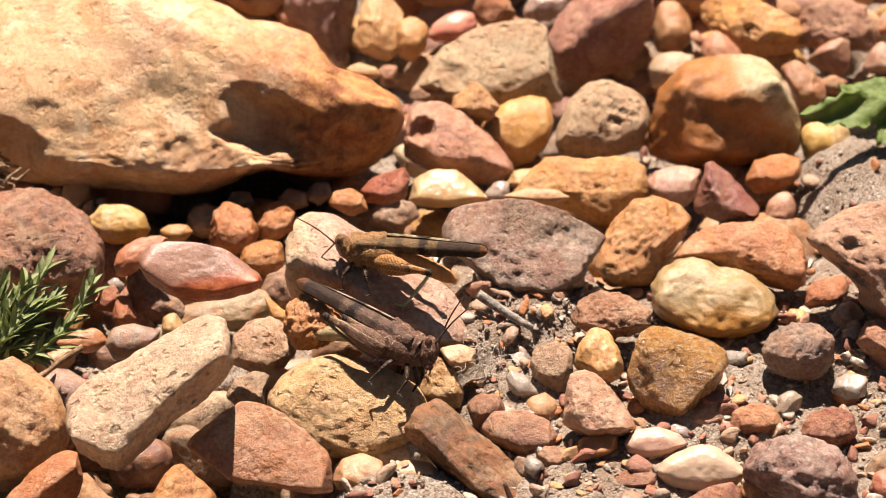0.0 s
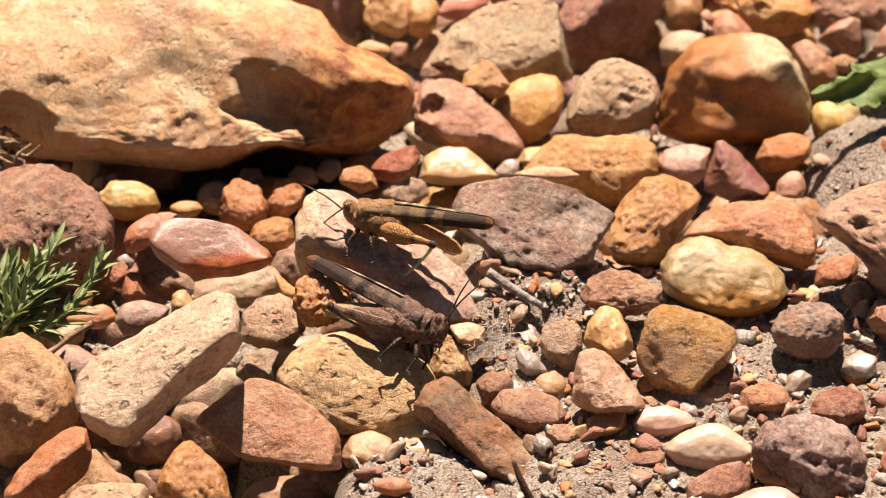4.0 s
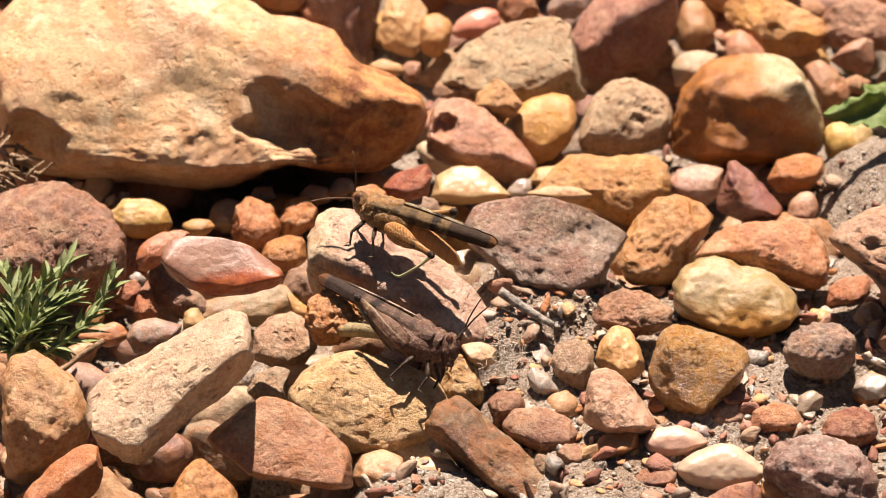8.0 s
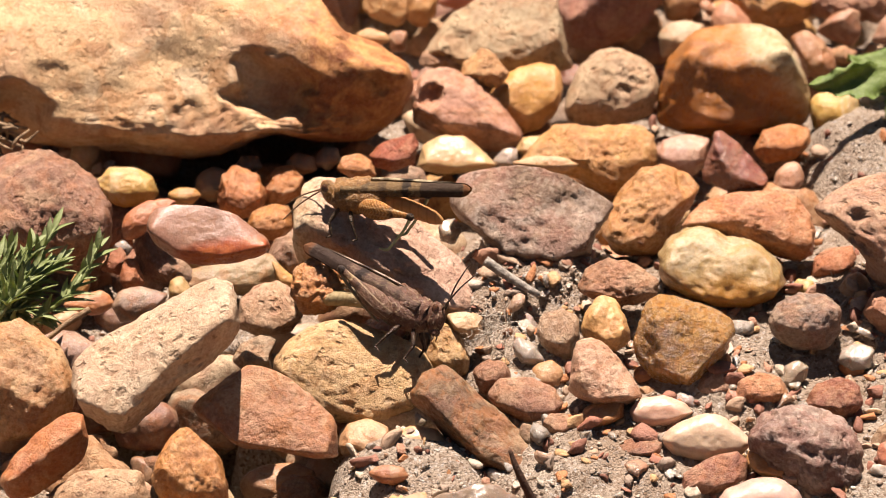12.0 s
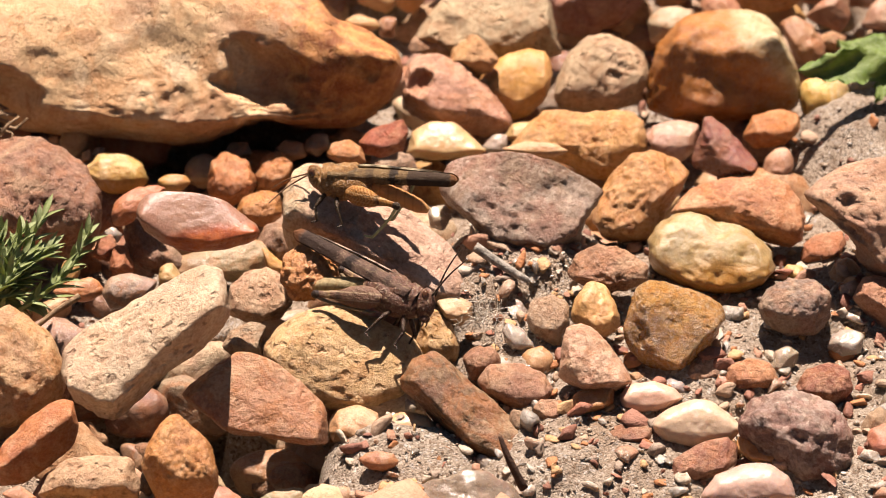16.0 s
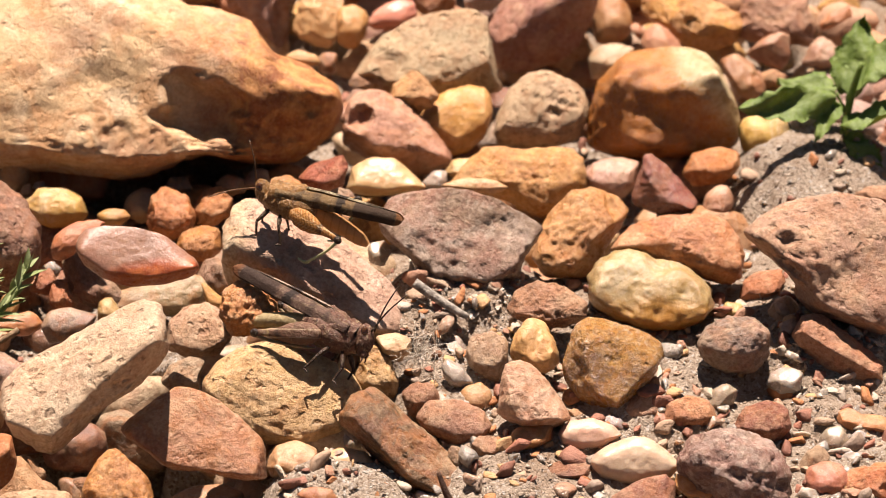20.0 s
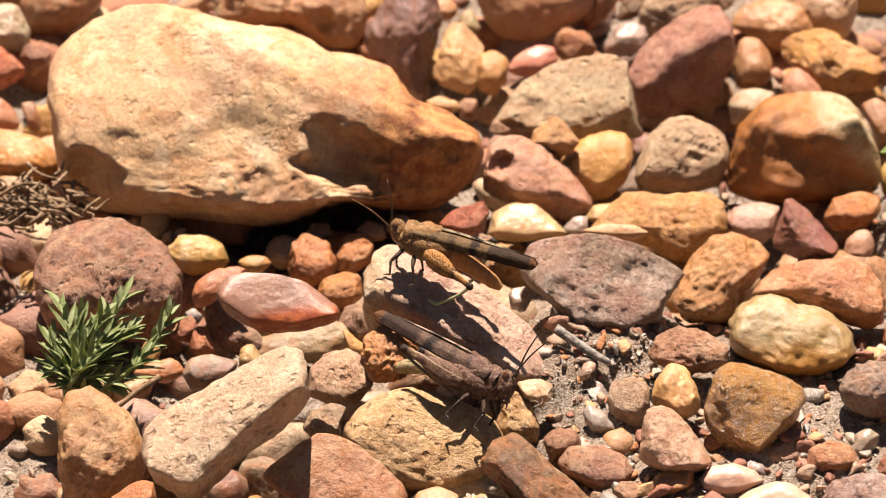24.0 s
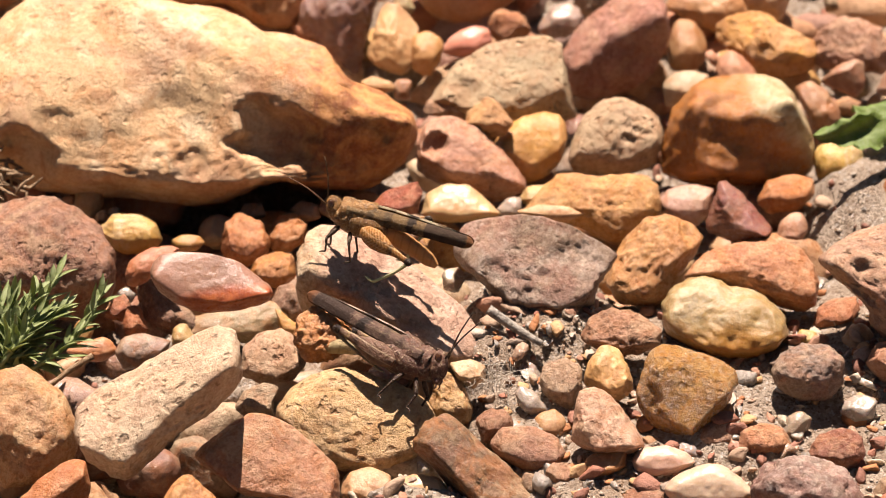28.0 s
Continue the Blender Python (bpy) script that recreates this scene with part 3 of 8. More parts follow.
stone("small pale pebble lying in the gravel", "smooth", "bfaf81", (-10.1, 77.5, 0.7), (2.3, 1.7, 1.6), -63, (1.01, 1.08, 1.17, 0.90, 0.86, 0.96, 1.21, 1.07, 1.06, 0.97, 1.01, 1.15, 0.96, 0.91, 1.03, 1.11), ridge=(-0.5, -0.7, 0.5, -0.7), soft=.6, rough=.045, cut=.05)
stone("small orange pebble lying in the gravel", "smooth", "c68954", (-15.1, 81.4, 0.9), (2.5, 2.2, 2.0), -15, (1.07, 1.11, 0.97, 0.99, 0.99, 1.11, 1.05, 0.98, 1.06, 1.03, 0.98, 1.10, 1.03, 0.99, 1.07, 1.00), ridge=(-0.7, -0.6, 0.7, -0.7), soft=.6, rough=.045, cut=.05)
stone("flat ochre pebble beside the large rock", "smooth", "c79e67", (-14.4, 46.0, 5.0), (2.8, 1.4, 1.3), -9, (1.12, 1.02, 1.08, 0.97, 0.96, 1.10, 1.00, 1.00, 1.18, 1.07, 1.03, 0.95, 0.98, 1.07, 0.99, 1.08), ridge=(-0.8, -0.4, 0.8, -0.5), soft=.6, rough=.045, cut=.05)
stone("brown pebble in deep shade", "smooth", "8e6448", (-9.9, 47.5, 3.0), (2.1, 1.8, 1.7), 89, (1.00, 1.00, 1.02, 1.12, 0.96, 0.95, 1.11, 1.03, 0.98, 1.10, 1.13, 0.90, 0.88, 1.01, 1.20, 1.00), ridge=(-0.4, -0.6, 0.4, -0.6), soft=.6, rough=.045, cut=.05)
stone("large rounded pinkish-tan stone", "smooth", "c6986f", (1.7, 83.3, 3.3), (10.7, 8.6, 5.8), 5, (1.14, 1.11, 1.09, 0.98, 0.98, 1.02, 0.98, 1.04, 1.16, 1.09, 1.01, 0.99, 1.06, 1.07, 1.08, 1.08, 0.98, 0.94, 1.01, 1.08), ridge=(-2.8, -2.4, 2.8, -2.6), soft=.6, rough=.045, cut=.05, level=5)
stone("orange-brown stone lying in the gravel", "rough", "bd7d4d", (9.2, 69.9, 1.3), (3.6, 3.0, 2.8), -6, (1.19, 1.00, 1.00, 1.00, 0.97, 1.10, 1.09, 0.97, 1.01, 1.02, 1.18, 1.04, 0.95, 1.02, 0.98, 1.06), ridge=(-1.0, -0.8, 1.0, -0.9), soft=.45, rough=.075, cut=.22)
stone("reddish stone lying in the gravel", "rough", "bd8260", (14.0, 84.8, 1.3), (5.4, 3.1, 2.9), 71, (0.97, 1.04, 1.14, 1.03, 1.07, 0.93, 0.91, 1.04, 1.25, 1.04, 0.97, 0.93, 1.04, 1.07, 1.05, 1.06), ridge=(-0.8, -1.6, 0.8, -1.7), soft=.45, rough=.075, cut=.22, level=5)
stone("pink oval pebble lying in the gravel", "polished", "d58f78", (2.0, 64.9, 1.1), (4.2, 2.7, 2.4), 20, (1.00, 1.09, 1.06, 1.06, 0.99, 0.93, 1.04, 1.06, 1.21, 1.07, 0.98, 0.91, 0.98, 1.11, 1.06, 1.09), ridge=(-1.1, -0.8, 1.1, -0.8), soft=.6, rough=.035, cut=.04)
stone("grey-tan rough pitted stone", "pitted", "c2ae8a", (9.3, 47.5, 4.2), (13.6, 8.6, 6.2), 14, (0.79, 0.82, 0.91, 1.07, 1.08, 1.05, 1.00, 0.97, 0.97, 0.94, 0.95, 0.92, 0.94, 1.00, 1.12, 1.02, 0.92, 0.88, 0.88, 0.88, 0.93, 0.95, 1.01, 1.11, 1.27, 0.99, 0.86, 0.80), ridge=(-12.1, -2.7, -4.9, -4.4, 3.3, -3.6, 10.0, -2.0), soft=0.35, rough=0.045, cut=0.12, dents=((-8.0, -1.1, 3.1, 1.4),), level=5, crumble=((-2.9, -2.1, 9.0, 0.20),))
stone("small mauve gravel stone", "rough", "a78567", (-2.5, 41.7, 3.0), (3.6, 1.8, 1.7), -12, (1.08, 1.00, 0.93, 0.92, 1.07, 1.06, 1.08, 0.96, 0.94, 1.09, 1.25, 0.94, 0.85, 0.85, 0.98, 1.29), ridge=(-1.0, -0.5, 1.0, -0.6), soft=.45, rough=.075, cut=.22)
stone("milky quartz pebble with an orange side", "quartz", "c0a999", (19.0, 71.7, 1.3), (4.0, 3.0, 2.8), 21, (1.02, 1.11, 1.04, 1.05, 0.97, 1.06, 1.02, 1.04, 1.12, 1.05, 1.06, 1.00, 1.05, 0.98, 1.09, 1.04), ridge=(-1.0, -0.9, 1.0, -0.9), soft=.6, rough=.06, cut=.2)
stone("grey-tan rough stone lying in the gravel", "pitted", "b69e7e", (29.9, 82.1, 1.9), (8.5, 4.7, 4.3), 24, (1.10, 1.19, 1.03, 0.94, 0.94, 1.03, 1.01, 1.08, 1.06, 1.06, 1.10, 1.09, 1.19, 1.07, 0.95, 0.87, 0.88, 1.00, 1.21, 1.12), ridge=(-2.2, -1.6, 2.2, -1.8), soft=.45, rough=.075, cut=.22, level=5)
stone("dull brown stone in the back", "rough", "93765a", (20.3, 83.8, 0.9), (3.7, 2.1, 1.9), 58, (1.06, 1.19, 0.97, 0.93, 1.05, 0.98, 1.00, 1.20, 1.05, 0.94, 1.00, 1.11, 0.98, 1.03, 1.04, 0.97), ridge=(-0.7, -1.0, 0.7, -1.1), soft=.45, rough=.075, cut=.22)
stone("angular pinkish-red stone with a shaded face", "rough", "b6836f", (29.6, 61.7, 3.4), (12.3, 8.1, 6.2), 51, (0.97, 1.02, 1.00, 0.95, 0.91, 0.90, 0.92, 0.93, 0.96, 0.99, 1.07, 0.99, 0.97, 0.95, 0.98, 0.94, 0.94, 0.92, 0.91, 0.94, 0.96, 1.02, 1.00, 0.97, 0.98, 0.93, 0.92, 0.97), ridge=(-7.6, -5.1, -1.4, 1.7, 3.3, 3.8, 7.9, 5.4), soft=0.2, rough=0.05, cut=0.12, level=5)
stone("rounded tan stone lying in the gravel", "smooth", "c69667", (46.7, 76.6, 1.9), (6.7, 4.5, 4.2), -9, (1.04, 1.00, 1.00, 1.12, 1.05, 1.01, 1.01, 0.96, 1.02, 1.08, 1.12, 1.25, 1.02, 0.89, 0.86, 0.95, 1.12, 1.10, 1.14, 1.06), ridge=(-1.8, -1.3, 1.8, -1.4), soft=.6, rough=.045, cut=.05, level=5)
stone("pinkish-white stone lying in the gravel", "smooth", "c7a987", (57.1, 81.8, 2.1), (5.7, 5.1, 4.7), 74, (1.05, 0.96, 1.02, 1.00, 1.08, 1.09, 1.04, 0.99, 0.95, 1.04, 1.20, 1.02, 0.98, 0.95, 0.98, 1.21), ridge=(-1.3, -1.6, 1.3, -1.7), soft=.6, rough=.045, cut=.05, level=5)
stone("barrel-shaped tan pebble lying in the gravel", "smooth", "b68759", (42.1, 64.2, 1.5), (4.7, 3.6, 3.3), -87, (0.99, 1.06, 1.02, 1.13, 1.02, 0.97, 0.97, 1.09, 1.07, 1.15, 1.05, 0.92, 0.95, 0.99, 1.18, 1.07), ridge=(-0.9, -1.3, 0.9, -1.4), soft=.6, rough=.045, cut=.05)
stone("tiny pink pebble lying in the gravel", "smooth", "bd8266", (46.8, 62.3, 0.5), (1.6, 1.1, 1.1), -43, (0.98, 1.07, 1.04, 0.89, 0.90, 1.09, 1.10, 0.92, 0.94, 1.17, 1.16, 0.88, 0.81, 0.90, 1.21, 1.08), ridge=(-0.4, -0.5, 0.4, -0.5), soft=.6, rough=.045, cut=.05, level=3)
stone("bright yellow ochre stone with a shaded underside", "worn", "dda353", (56.7, 63.7, 2.2), (8.5, 5.6, 4.4), -19, (1.10, 1.16, 1.13, 0.98, 0.85, 0.94, 1.05, 1.09, 1.08, 1.11, 1.13, 1.10, 0.92, 0.93, 1.11, 1.06, 1.05, 0.98, 1.01, 1.10), ridge=(-3.7, -0.0, 4.7, -2.0), soft=.4, rough=.08, cut=.22, level=5)
stone("rounded pinkish-tan pebble lying in the gravel", "smooth", "be8767", (50.9, 56.4, 1.4), (3.8, 3.3, 3.1), -38, (1.15, 1.13, 1.02, 0.93, 0.97, 1.02, 1.18, 1.07, 1.00, 0.94, 1.04, 1.09, 1.14, 0.97, 0.91, 1.01), ridge=(-1.0, -1.0, 1.0, -1.1), soft=.6, rough=.045, cut=.05)
stone("pinkish-white pebble lying in the gravel", "smooth", "c1aa88", (41.6, 52.0, 1.2), (4.2, 2.9, 2.7), 29, (1.16, 0.97, 0.95, 0.99, 1.06, 1.09, 1.07, 0.96, 0.99, 1.19, 1.08, 1.02, 0.91, 0.93, 1.11, 1.12), ridge=(-1.0, -0.9, 1.0, -1.0), soft=.6, rough=.045, cut=.05)
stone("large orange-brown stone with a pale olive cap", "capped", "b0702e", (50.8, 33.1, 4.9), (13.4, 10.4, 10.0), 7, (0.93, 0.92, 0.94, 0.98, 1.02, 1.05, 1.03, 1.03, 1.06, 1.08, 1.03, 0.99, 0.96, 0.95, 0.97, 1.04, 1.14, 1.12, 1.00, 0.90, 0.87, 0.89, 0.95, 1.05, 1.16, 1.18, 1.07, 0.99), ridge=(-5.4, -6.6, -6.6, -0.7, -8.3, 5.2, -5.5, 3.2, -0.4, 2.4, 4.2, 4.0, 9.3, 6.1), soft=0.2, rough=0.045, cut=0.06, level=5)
stone("round tan stone with small pits", "pitted", "c4aa86", (28.9, 33.8, 2.6), (9.5, 7.2, 6), 25, (0.89, 0.87, 0.88, 0.89, 0.91, 0.99, 1.00, 1.02, 0.96, 0.95, 0.89, 0.87, 0.90, 0.93, 1.01, 1.04, 0.95, 0.86, 0.83, 0.83, 0.88, 0.95, 0.99, 1.07, 1.00, 0.97, 0.93, 0.91), ridge=(-7.4, -2.2, -2.8, -2.1, 2.3, -3.1, 6.3, -0.5), soft=0.75, rough=0.03, cut=0.06, dents=((-1.0, 2.7, 0.6, 0.5), (1.2, 4.1, 0.4, 0.4), (3.2, 3.4, 0.5, 0.5), (2.5, -0.0, 0.9, 0.8), (4.1, 1.7, 0.5, 0.4),), level=5, crumble=((1.7, 2.1, 4.0, 0.35),))
stone("yellow ochre rounded stone", "smooth", "d9a250", (13.8, 32.5, 2.0), (6.9, 6.0, 4.5), 49, (1.06, 0.99, 0.97, 0.90, 0.87, 0.89, 0.90, 0.95, 1.04, 1.08, 1.13, 0.97, 0.89, 0.87, 0.88, 0.92, 1.00, 1.05, 0.99, 0.99, 0.94, 0.95, 0.97, 0.93, 0.93, 0.99, 0.99, 1.03), ridge=(-5.1, -1.0, 0.1, -3.5, 4.6, -0.9), soft=0.7, rough=0.02, cut=0.04, level=5)
stone("small rough tan stone", "rough", "ce9e63", (5.5, 31.4, 8.6), (5.1, 3.9, 2.7), 5, (0.82, 0.73, 0.70, 0.70, 0.74, 0.83, 0.99, 1.05, 0.89, 0.81, 0.78, 0.79, 0.77, 0.78, 0.84, 0.95, 1.06, 0.88, 0.78, 0.74, 0.72, 0.74, 0.80, 0.92, 0.97, 0.93, 0.94, 0.97), ridge=(-2.8, -0.4, 0.2, -0.9, 3.3, -0.9), soft=0.3, rough=0.07, cut=0.15, level=5)
stone("pink stone with a round hole", "worn", "c6967a", (2.0, 25.8, 3.3), (10.8, 6.1, 6), -26, (1.08, 1.04, 0.97, 0.88, 0.84, 0.84, 0.89, 0.96, 1.05, 1.09, 1.09, 1.03, 0.99, 0.90, 0.87, 0.87, 0.89, 0.97, 1.08, 1.07, 0.98, 0.94, 0.92, 0.94, 0.95, 0.96, 1.03, 1.03), ridge=(-7.5, 0.8, -2.4, -2.2, 4.7, -2.1, 9.3, -4.1), soft=0.4, rough=0.05, cut=0.1, dents=((-5.8, 2.6, 2.4, 3.0),), level=5)
stone("small red-brown stone chip", "rough", "a8583a", (-10.0, 6.2, 8.9), (4.6, 2.9, 2.6), 22, (0.98, 0.99, 1.04, 1.17, 1.04, 0.94, 0.91, 0.92, 0.98, 0.99, 0.96, 0.99, 1.08, 1.05, 1.01, 1.02, 0.99, 0.93, 0.92, 0.96, 0.98, 0.98, 1.03, 1.15, 1.03, 0.94, 0.91, 0.92), ridge=(-2.7, -0.8, -0.1, -1.3, 2.4, -0.8), soft=0.15, rough=0.04, cut=0.1, level=5)
stone("orange-brown crumbly stone lying in the gravel", "worn", "c3854c", (-16.6, 1.0, 9.7), (3.6, 2.4, 2.6), -15, (0.96, 0.89, 0.86, 0.88, 0.95, 0.93, 0.94, 1.02, 0.99, 0.92, 0.90, 0.93, 0.94, 0.89, 0.88, 0.92, 1.01, 1.05, 0.93, 0.87, 0.86, 0.90, 0.98, 0.95, 0.91, 0.91, 0.96, 1.08), ridge=(-1.9, -0.4, 0.1, -0.7, 2.1, -0.3), soft=0.5, rough=0.04, cut=0.1, level=5)
stone("yellow-tan domed stone lying in the gravel", "polished", "c8a878", (0.3, 13.8, 2.5), (7.2, 3.6, 3.6), -4, (0.94, 0.86, 0.83, 0.83, 0.86, 0.95, 1.06, 1.01, 1.02, 0.98, 0.91, 0.89, 0.87, 0.82, 0.81, 0.85, 0.94, 1.11, 1.06, 0.99, 0.97, 0.88, 0.84, 0.83, 0.86, 0.91, 1.02, 1.11), ridge=(-4.7, -1.3, 0.4, -1.8, 5.9, -1.2), soft=0.4, rough=0.02, cut=.05, level=5)
stone("rough grey-pink stone lying in the gravel", "rough", "af967e", (-8.7, 8.1, 1.1), (4.1, 2.6, 2.4), 12, (1.03, 1.06, 1.04, 1.02, 1.00, 1.01, 1.01, 1.02, 1.20, 1.03, 0.94, 0.99, 1.13, 0.98, 0.99, 1.12), ridge=(-1.1, -0.8, 1.1, -0.9), soft=.45, rough=.14, cut=.22)
stone("white quartz pebble lying in the gravel", "quartz", "bdae9e", (9.9, 15.5, 0.7), (2.4, 1.7, 1.6), 30, (0.97, 1.20, 1.06, 0.99, 1.01, 0.92, 0.99, 1.19, 1.05, 1.02, 1.04, 0.92, 0.97, 1.18, 1.03, 0.92), ridge=(-0.6, -0.6, 0.6, -0.6), soft=.6, rough=.06, cut=.2)
stone("pale ochre pebble lying in the gravel", "smooth", "ccad72", (15.1, 17.9, 1.5), (3.7, 2.3, 2.7), 1, (0.93, 1.02, 0.97, 0.90, 0.89, 0.92, 1.01, 0.97, 0.95, 0.98, 1.03, 0.93, 0.88, 0.89, 0.94, 1.02, 0.94, 0.91, 0.94, 1.01, 1.00, 0.92, 0.90, 0.92, 1.00, 0.99, 0.92, 0.90), ridge=(-2.1, -0.4, -0.0, -0.7, 2.1, -0.4), soft=0.5, rough=0.04, cut=0.1, level=5)
stone("flat tan pebble lying in the gravel", "smooth", "c69e6f", (16.8, 4.9, 8.0), (4.8, 1.4, 1.3), -1, (1.17, 1.02, 1.05, 1.06, 0.96, 1.01, 0.98, 1.04, 1.25, 1.11, 1.07, 0.94, 0.89, 1.01, 1.07, 1.11), ridge=(-1.4, -0.3, 1.4, -0.4), soft=.6, rough=.045, cut=.05, level=5)
stone("large ochre-yellow blocky stone", "worn", "d49e58", (25.8, 14.4, 2.8), (12.2, 6.5, 4.2), -2, (0.88, 0.91, 0.95, 1.04, 1.10, 0.97, 0.88, 0.82, 0.81, 0.89, 1.00, 0.95, 0.95, 0.96, 1.02, 1.13, 1.04, 0.82, 0.76, 0.76, 0.80, 0.94, 1.13, 1.10, 0.95, 0.89, 0.88, 0.90), ridge=(-11.1, -0.4, -3.0, -1.9, 3.1, -3.9, 8.1, -1.0), soft=0.45, rough=0.05, cut=0.12, level=5, crumble=((-1.0, -0.1, 9.0, 0.22),))
stone("ochre-brown stone leaning on its neighbour", "worn", "c28b4c", (34.9, -5.3, 5.5), (9.7, 6.8, 6), 46, (1.00, 0.94, 0.94, 0.96, 0.95, 1.00, 0.94, 0.93, 0.89, 0.90, 0.90, 0.93, 1.01, 0.97, 0.98, 0.96, 0.93, 0.95, 0.99, 1.04, 1.05, 0.85, 0.76, 0.78, 0.85, 0.96, 1.07, 1.02), ridge=(-6.8, -5.2, -2.3, -5.3, 1.1, -1.6, 6.1, 2.4), soft=0.5, rough=0.05, cut=0.12, level=5, crumble=((-0.4, -0.1, 9.0, 0.28),))
stone("pink rounded pebble lying in the gravel", "smooth", "c09c88", (41.4, 16.2, 1.6), (5.0, 4.1, 3.5), 10, (0.92, 0.98, 1.11, 1.01, 0.94, 0.92, 0.91, 0.88, 0.88, 0.94, 0.99, 0.98, 1.02, 1.00, 0.96, 0.97, 0.91, 0.90, 0.92, 0.91, 0.95, 1.04, 1.01, 0.93, 0.91, 0.93, 0.94, 0.90), ridge=(-3.3, -0.9, -0.6, -1.4, 2.1, -0.8), soft=0.7, rough=0.02, cut=0.1, level=5)
stone("dark red glossy stone with glints", "gloss", "8a5048", (50.1, 11.8, 2.5), (6.8, 4.8, 3.4), -44, (0.90, 1.00, 1.10, 1.08, 0.90, 0.80, 0.77, 0.77, 0.81, 0.86, 0.98, 1.09, 1.07, 0.89, 0.80, 0.76, 0.76, 0.79, 0.87, 1.02, 1.20, 1.00, 0.89, 0.84, 0.81, 0.77, 0.77, 0.81), ridge=(-3.2, 4.4, -0.1, -2.1, 5.0, -3.0), soft=0.15, rough=0.05, cut=0.2, level=5)
stone("orange pebble lying in the gravel", "worn", "c67b38", (59.3, 20.2, 1.4), (5.5, 3.3, 3.1), 18, (0.96, 1.01, 0.99, 0.93, 0.92, 0.97, 0.95, 0.95, 1.00, 1.11, 0.99, 0.93, 0.92, 0.97, 0.98, 0.94, 0.95, 1.01, 1.01, 0.94, 0.93, 0.97, 1.03, 0.96, 0.95, 0.98, 1.01, 0.96), ridge=(-2.8, -0.7, 0.2, -1.1, 3.1, -0.6), soft=0.35, rough=0.04, cut=0.1, level=5)
stone("small pink pebble lying in the gravel", "smooth", "b6896e", (60.1, 9.9, 1.1), (3.1, 2.5, 2.3), 64, (1.08, 1.09, 1.07, 0.98, 1.02, 0.96, 1.05, 1.11, 1.07, 1.01, 1.03, 1.08, 1.01, 1.06, 0.98, 1.02), ridge=(-0.7, -0.9, 0.7, -0.9), soft=.6, rough=.045, cut=.05)
stone("orange half-moon stone with a pitted face", "worn", "c38456", (53.5, -12.4, 8.7), (12.1, 5.8, 4.7), -9, (0.87, 0.85, 0.87, 0.92, 0.98, 1.07, 1.05, 1.00, 0.95, 0.92, 0.87, 0.87, 0.87, 0.90, 0.97, 1.06, 1.22, 1.02, 0.89, 0.83, 0.80, 0.80, 0.86, 0.97, 1.17, 1.12, 0.98, 0.90), ridge=(-12.8, -0.3, -4.4, 0.4, 0.6, -1.2, 5.5, -3.4, 9.0, -4.3), soft=0.3, rough=0.05, cut=0.1, level=5, crumble=((-1.4, 1.9, 9.0, 0.25),))
stone("knobbly translucent yellow quartz stone", "agate", "a68e60", (46.7, -22.2, 6.2), (11.2, 7.1, 9.0), -13, (1.04, 0.99, 1.00, 0.96, 0.97, 0.96, 0.93, 0.88, 1.00, 1.07, 1.05, 1.00, 0.98, 0.95, 0.96, 0.97, 1.00, 1.03, 1.00, 0.96, 0.93, 0.95, 0.97, 1.02, 1.00, 0.97, 1.00, 1.00), ridge=(-9.1, -1.0, -3.6, -4.4, 2.3, -5.0, 9.1, -3.8), soft=0.9, rough=.04, cut=0.02, dents=((1.4, 4.8, 2.4, 1.0), (6.6, -0.4, 2.2, 0.6), (-4.2, 1.0, 3.5, 0.4),), level=5, crumble=((6.7, -0.4, 3.0, 0.20),))
stone("small ochre pebble lying in the gravel", "smooth", "cea25e", (58.6, -24.5, 2.9), (1.8, 1.2, 1.1), -7, (1.03, 0.99, 1.12, 1.00, 0.95, 1.06, 1.05, 0.97, 1.04, 1.12, 0.97, 1.00, 1.10, 0.96, 0.96, 1.15), ridge=(-0.5, -0.4, 0.5, -0.4), soft=.6, rough=.045, cut=.05)
stone("small ochre pebble lying in the gravel", "smooth", "c9aa69", (61.5, -23.3, 3.1), (2.0, 1.5, 1.4), 5, (1.07, 1.04, 1.08, 0.95, 0.97, 1.12, 1.01, 1.02, 1.09, 1.03, 1.10, 0.98, 1.02, 1.03, 0.98, 1.10), ridge=(-0.5, -0.4, 0.5, -0.5), soft=.6, rough=.045, cut=.05)
stone("large pale beige stone with a pocked side", "pitted", "b8957c", (81.1, -22.9, 15.0), (17.0, 11.4, 7.8), -13, (0.83, 0.83, 0.88, 0.98, 1.03, 0.98, 0.96, 0.91, 0.91, 0.91, 0.93, 0.96, 0.97, 1.02, 1.10, 0.94, 0.79, 0.73, 0.76, 0.88, 0.93, 0.96, 1.03, 1.16, 1.03, 0.93, 0.89, 0.87), ridge=(-16.9, 3.3, -8.0, -1.5, -5.0, -8.3, 5.8, -11.6), soft=0.15, rough=0.05, cut=0.08, dents=((-11.0, 2.4, 2.4, 2.2), (-14.9, 1.3, 1.5, 1.0),), level=5, crumble=((-11.0, 1.4, 6.0, 0.60), (-2.0, -10.3, 7.0, 0.30), (1.8, 2.5, 10.0, 0.15),))
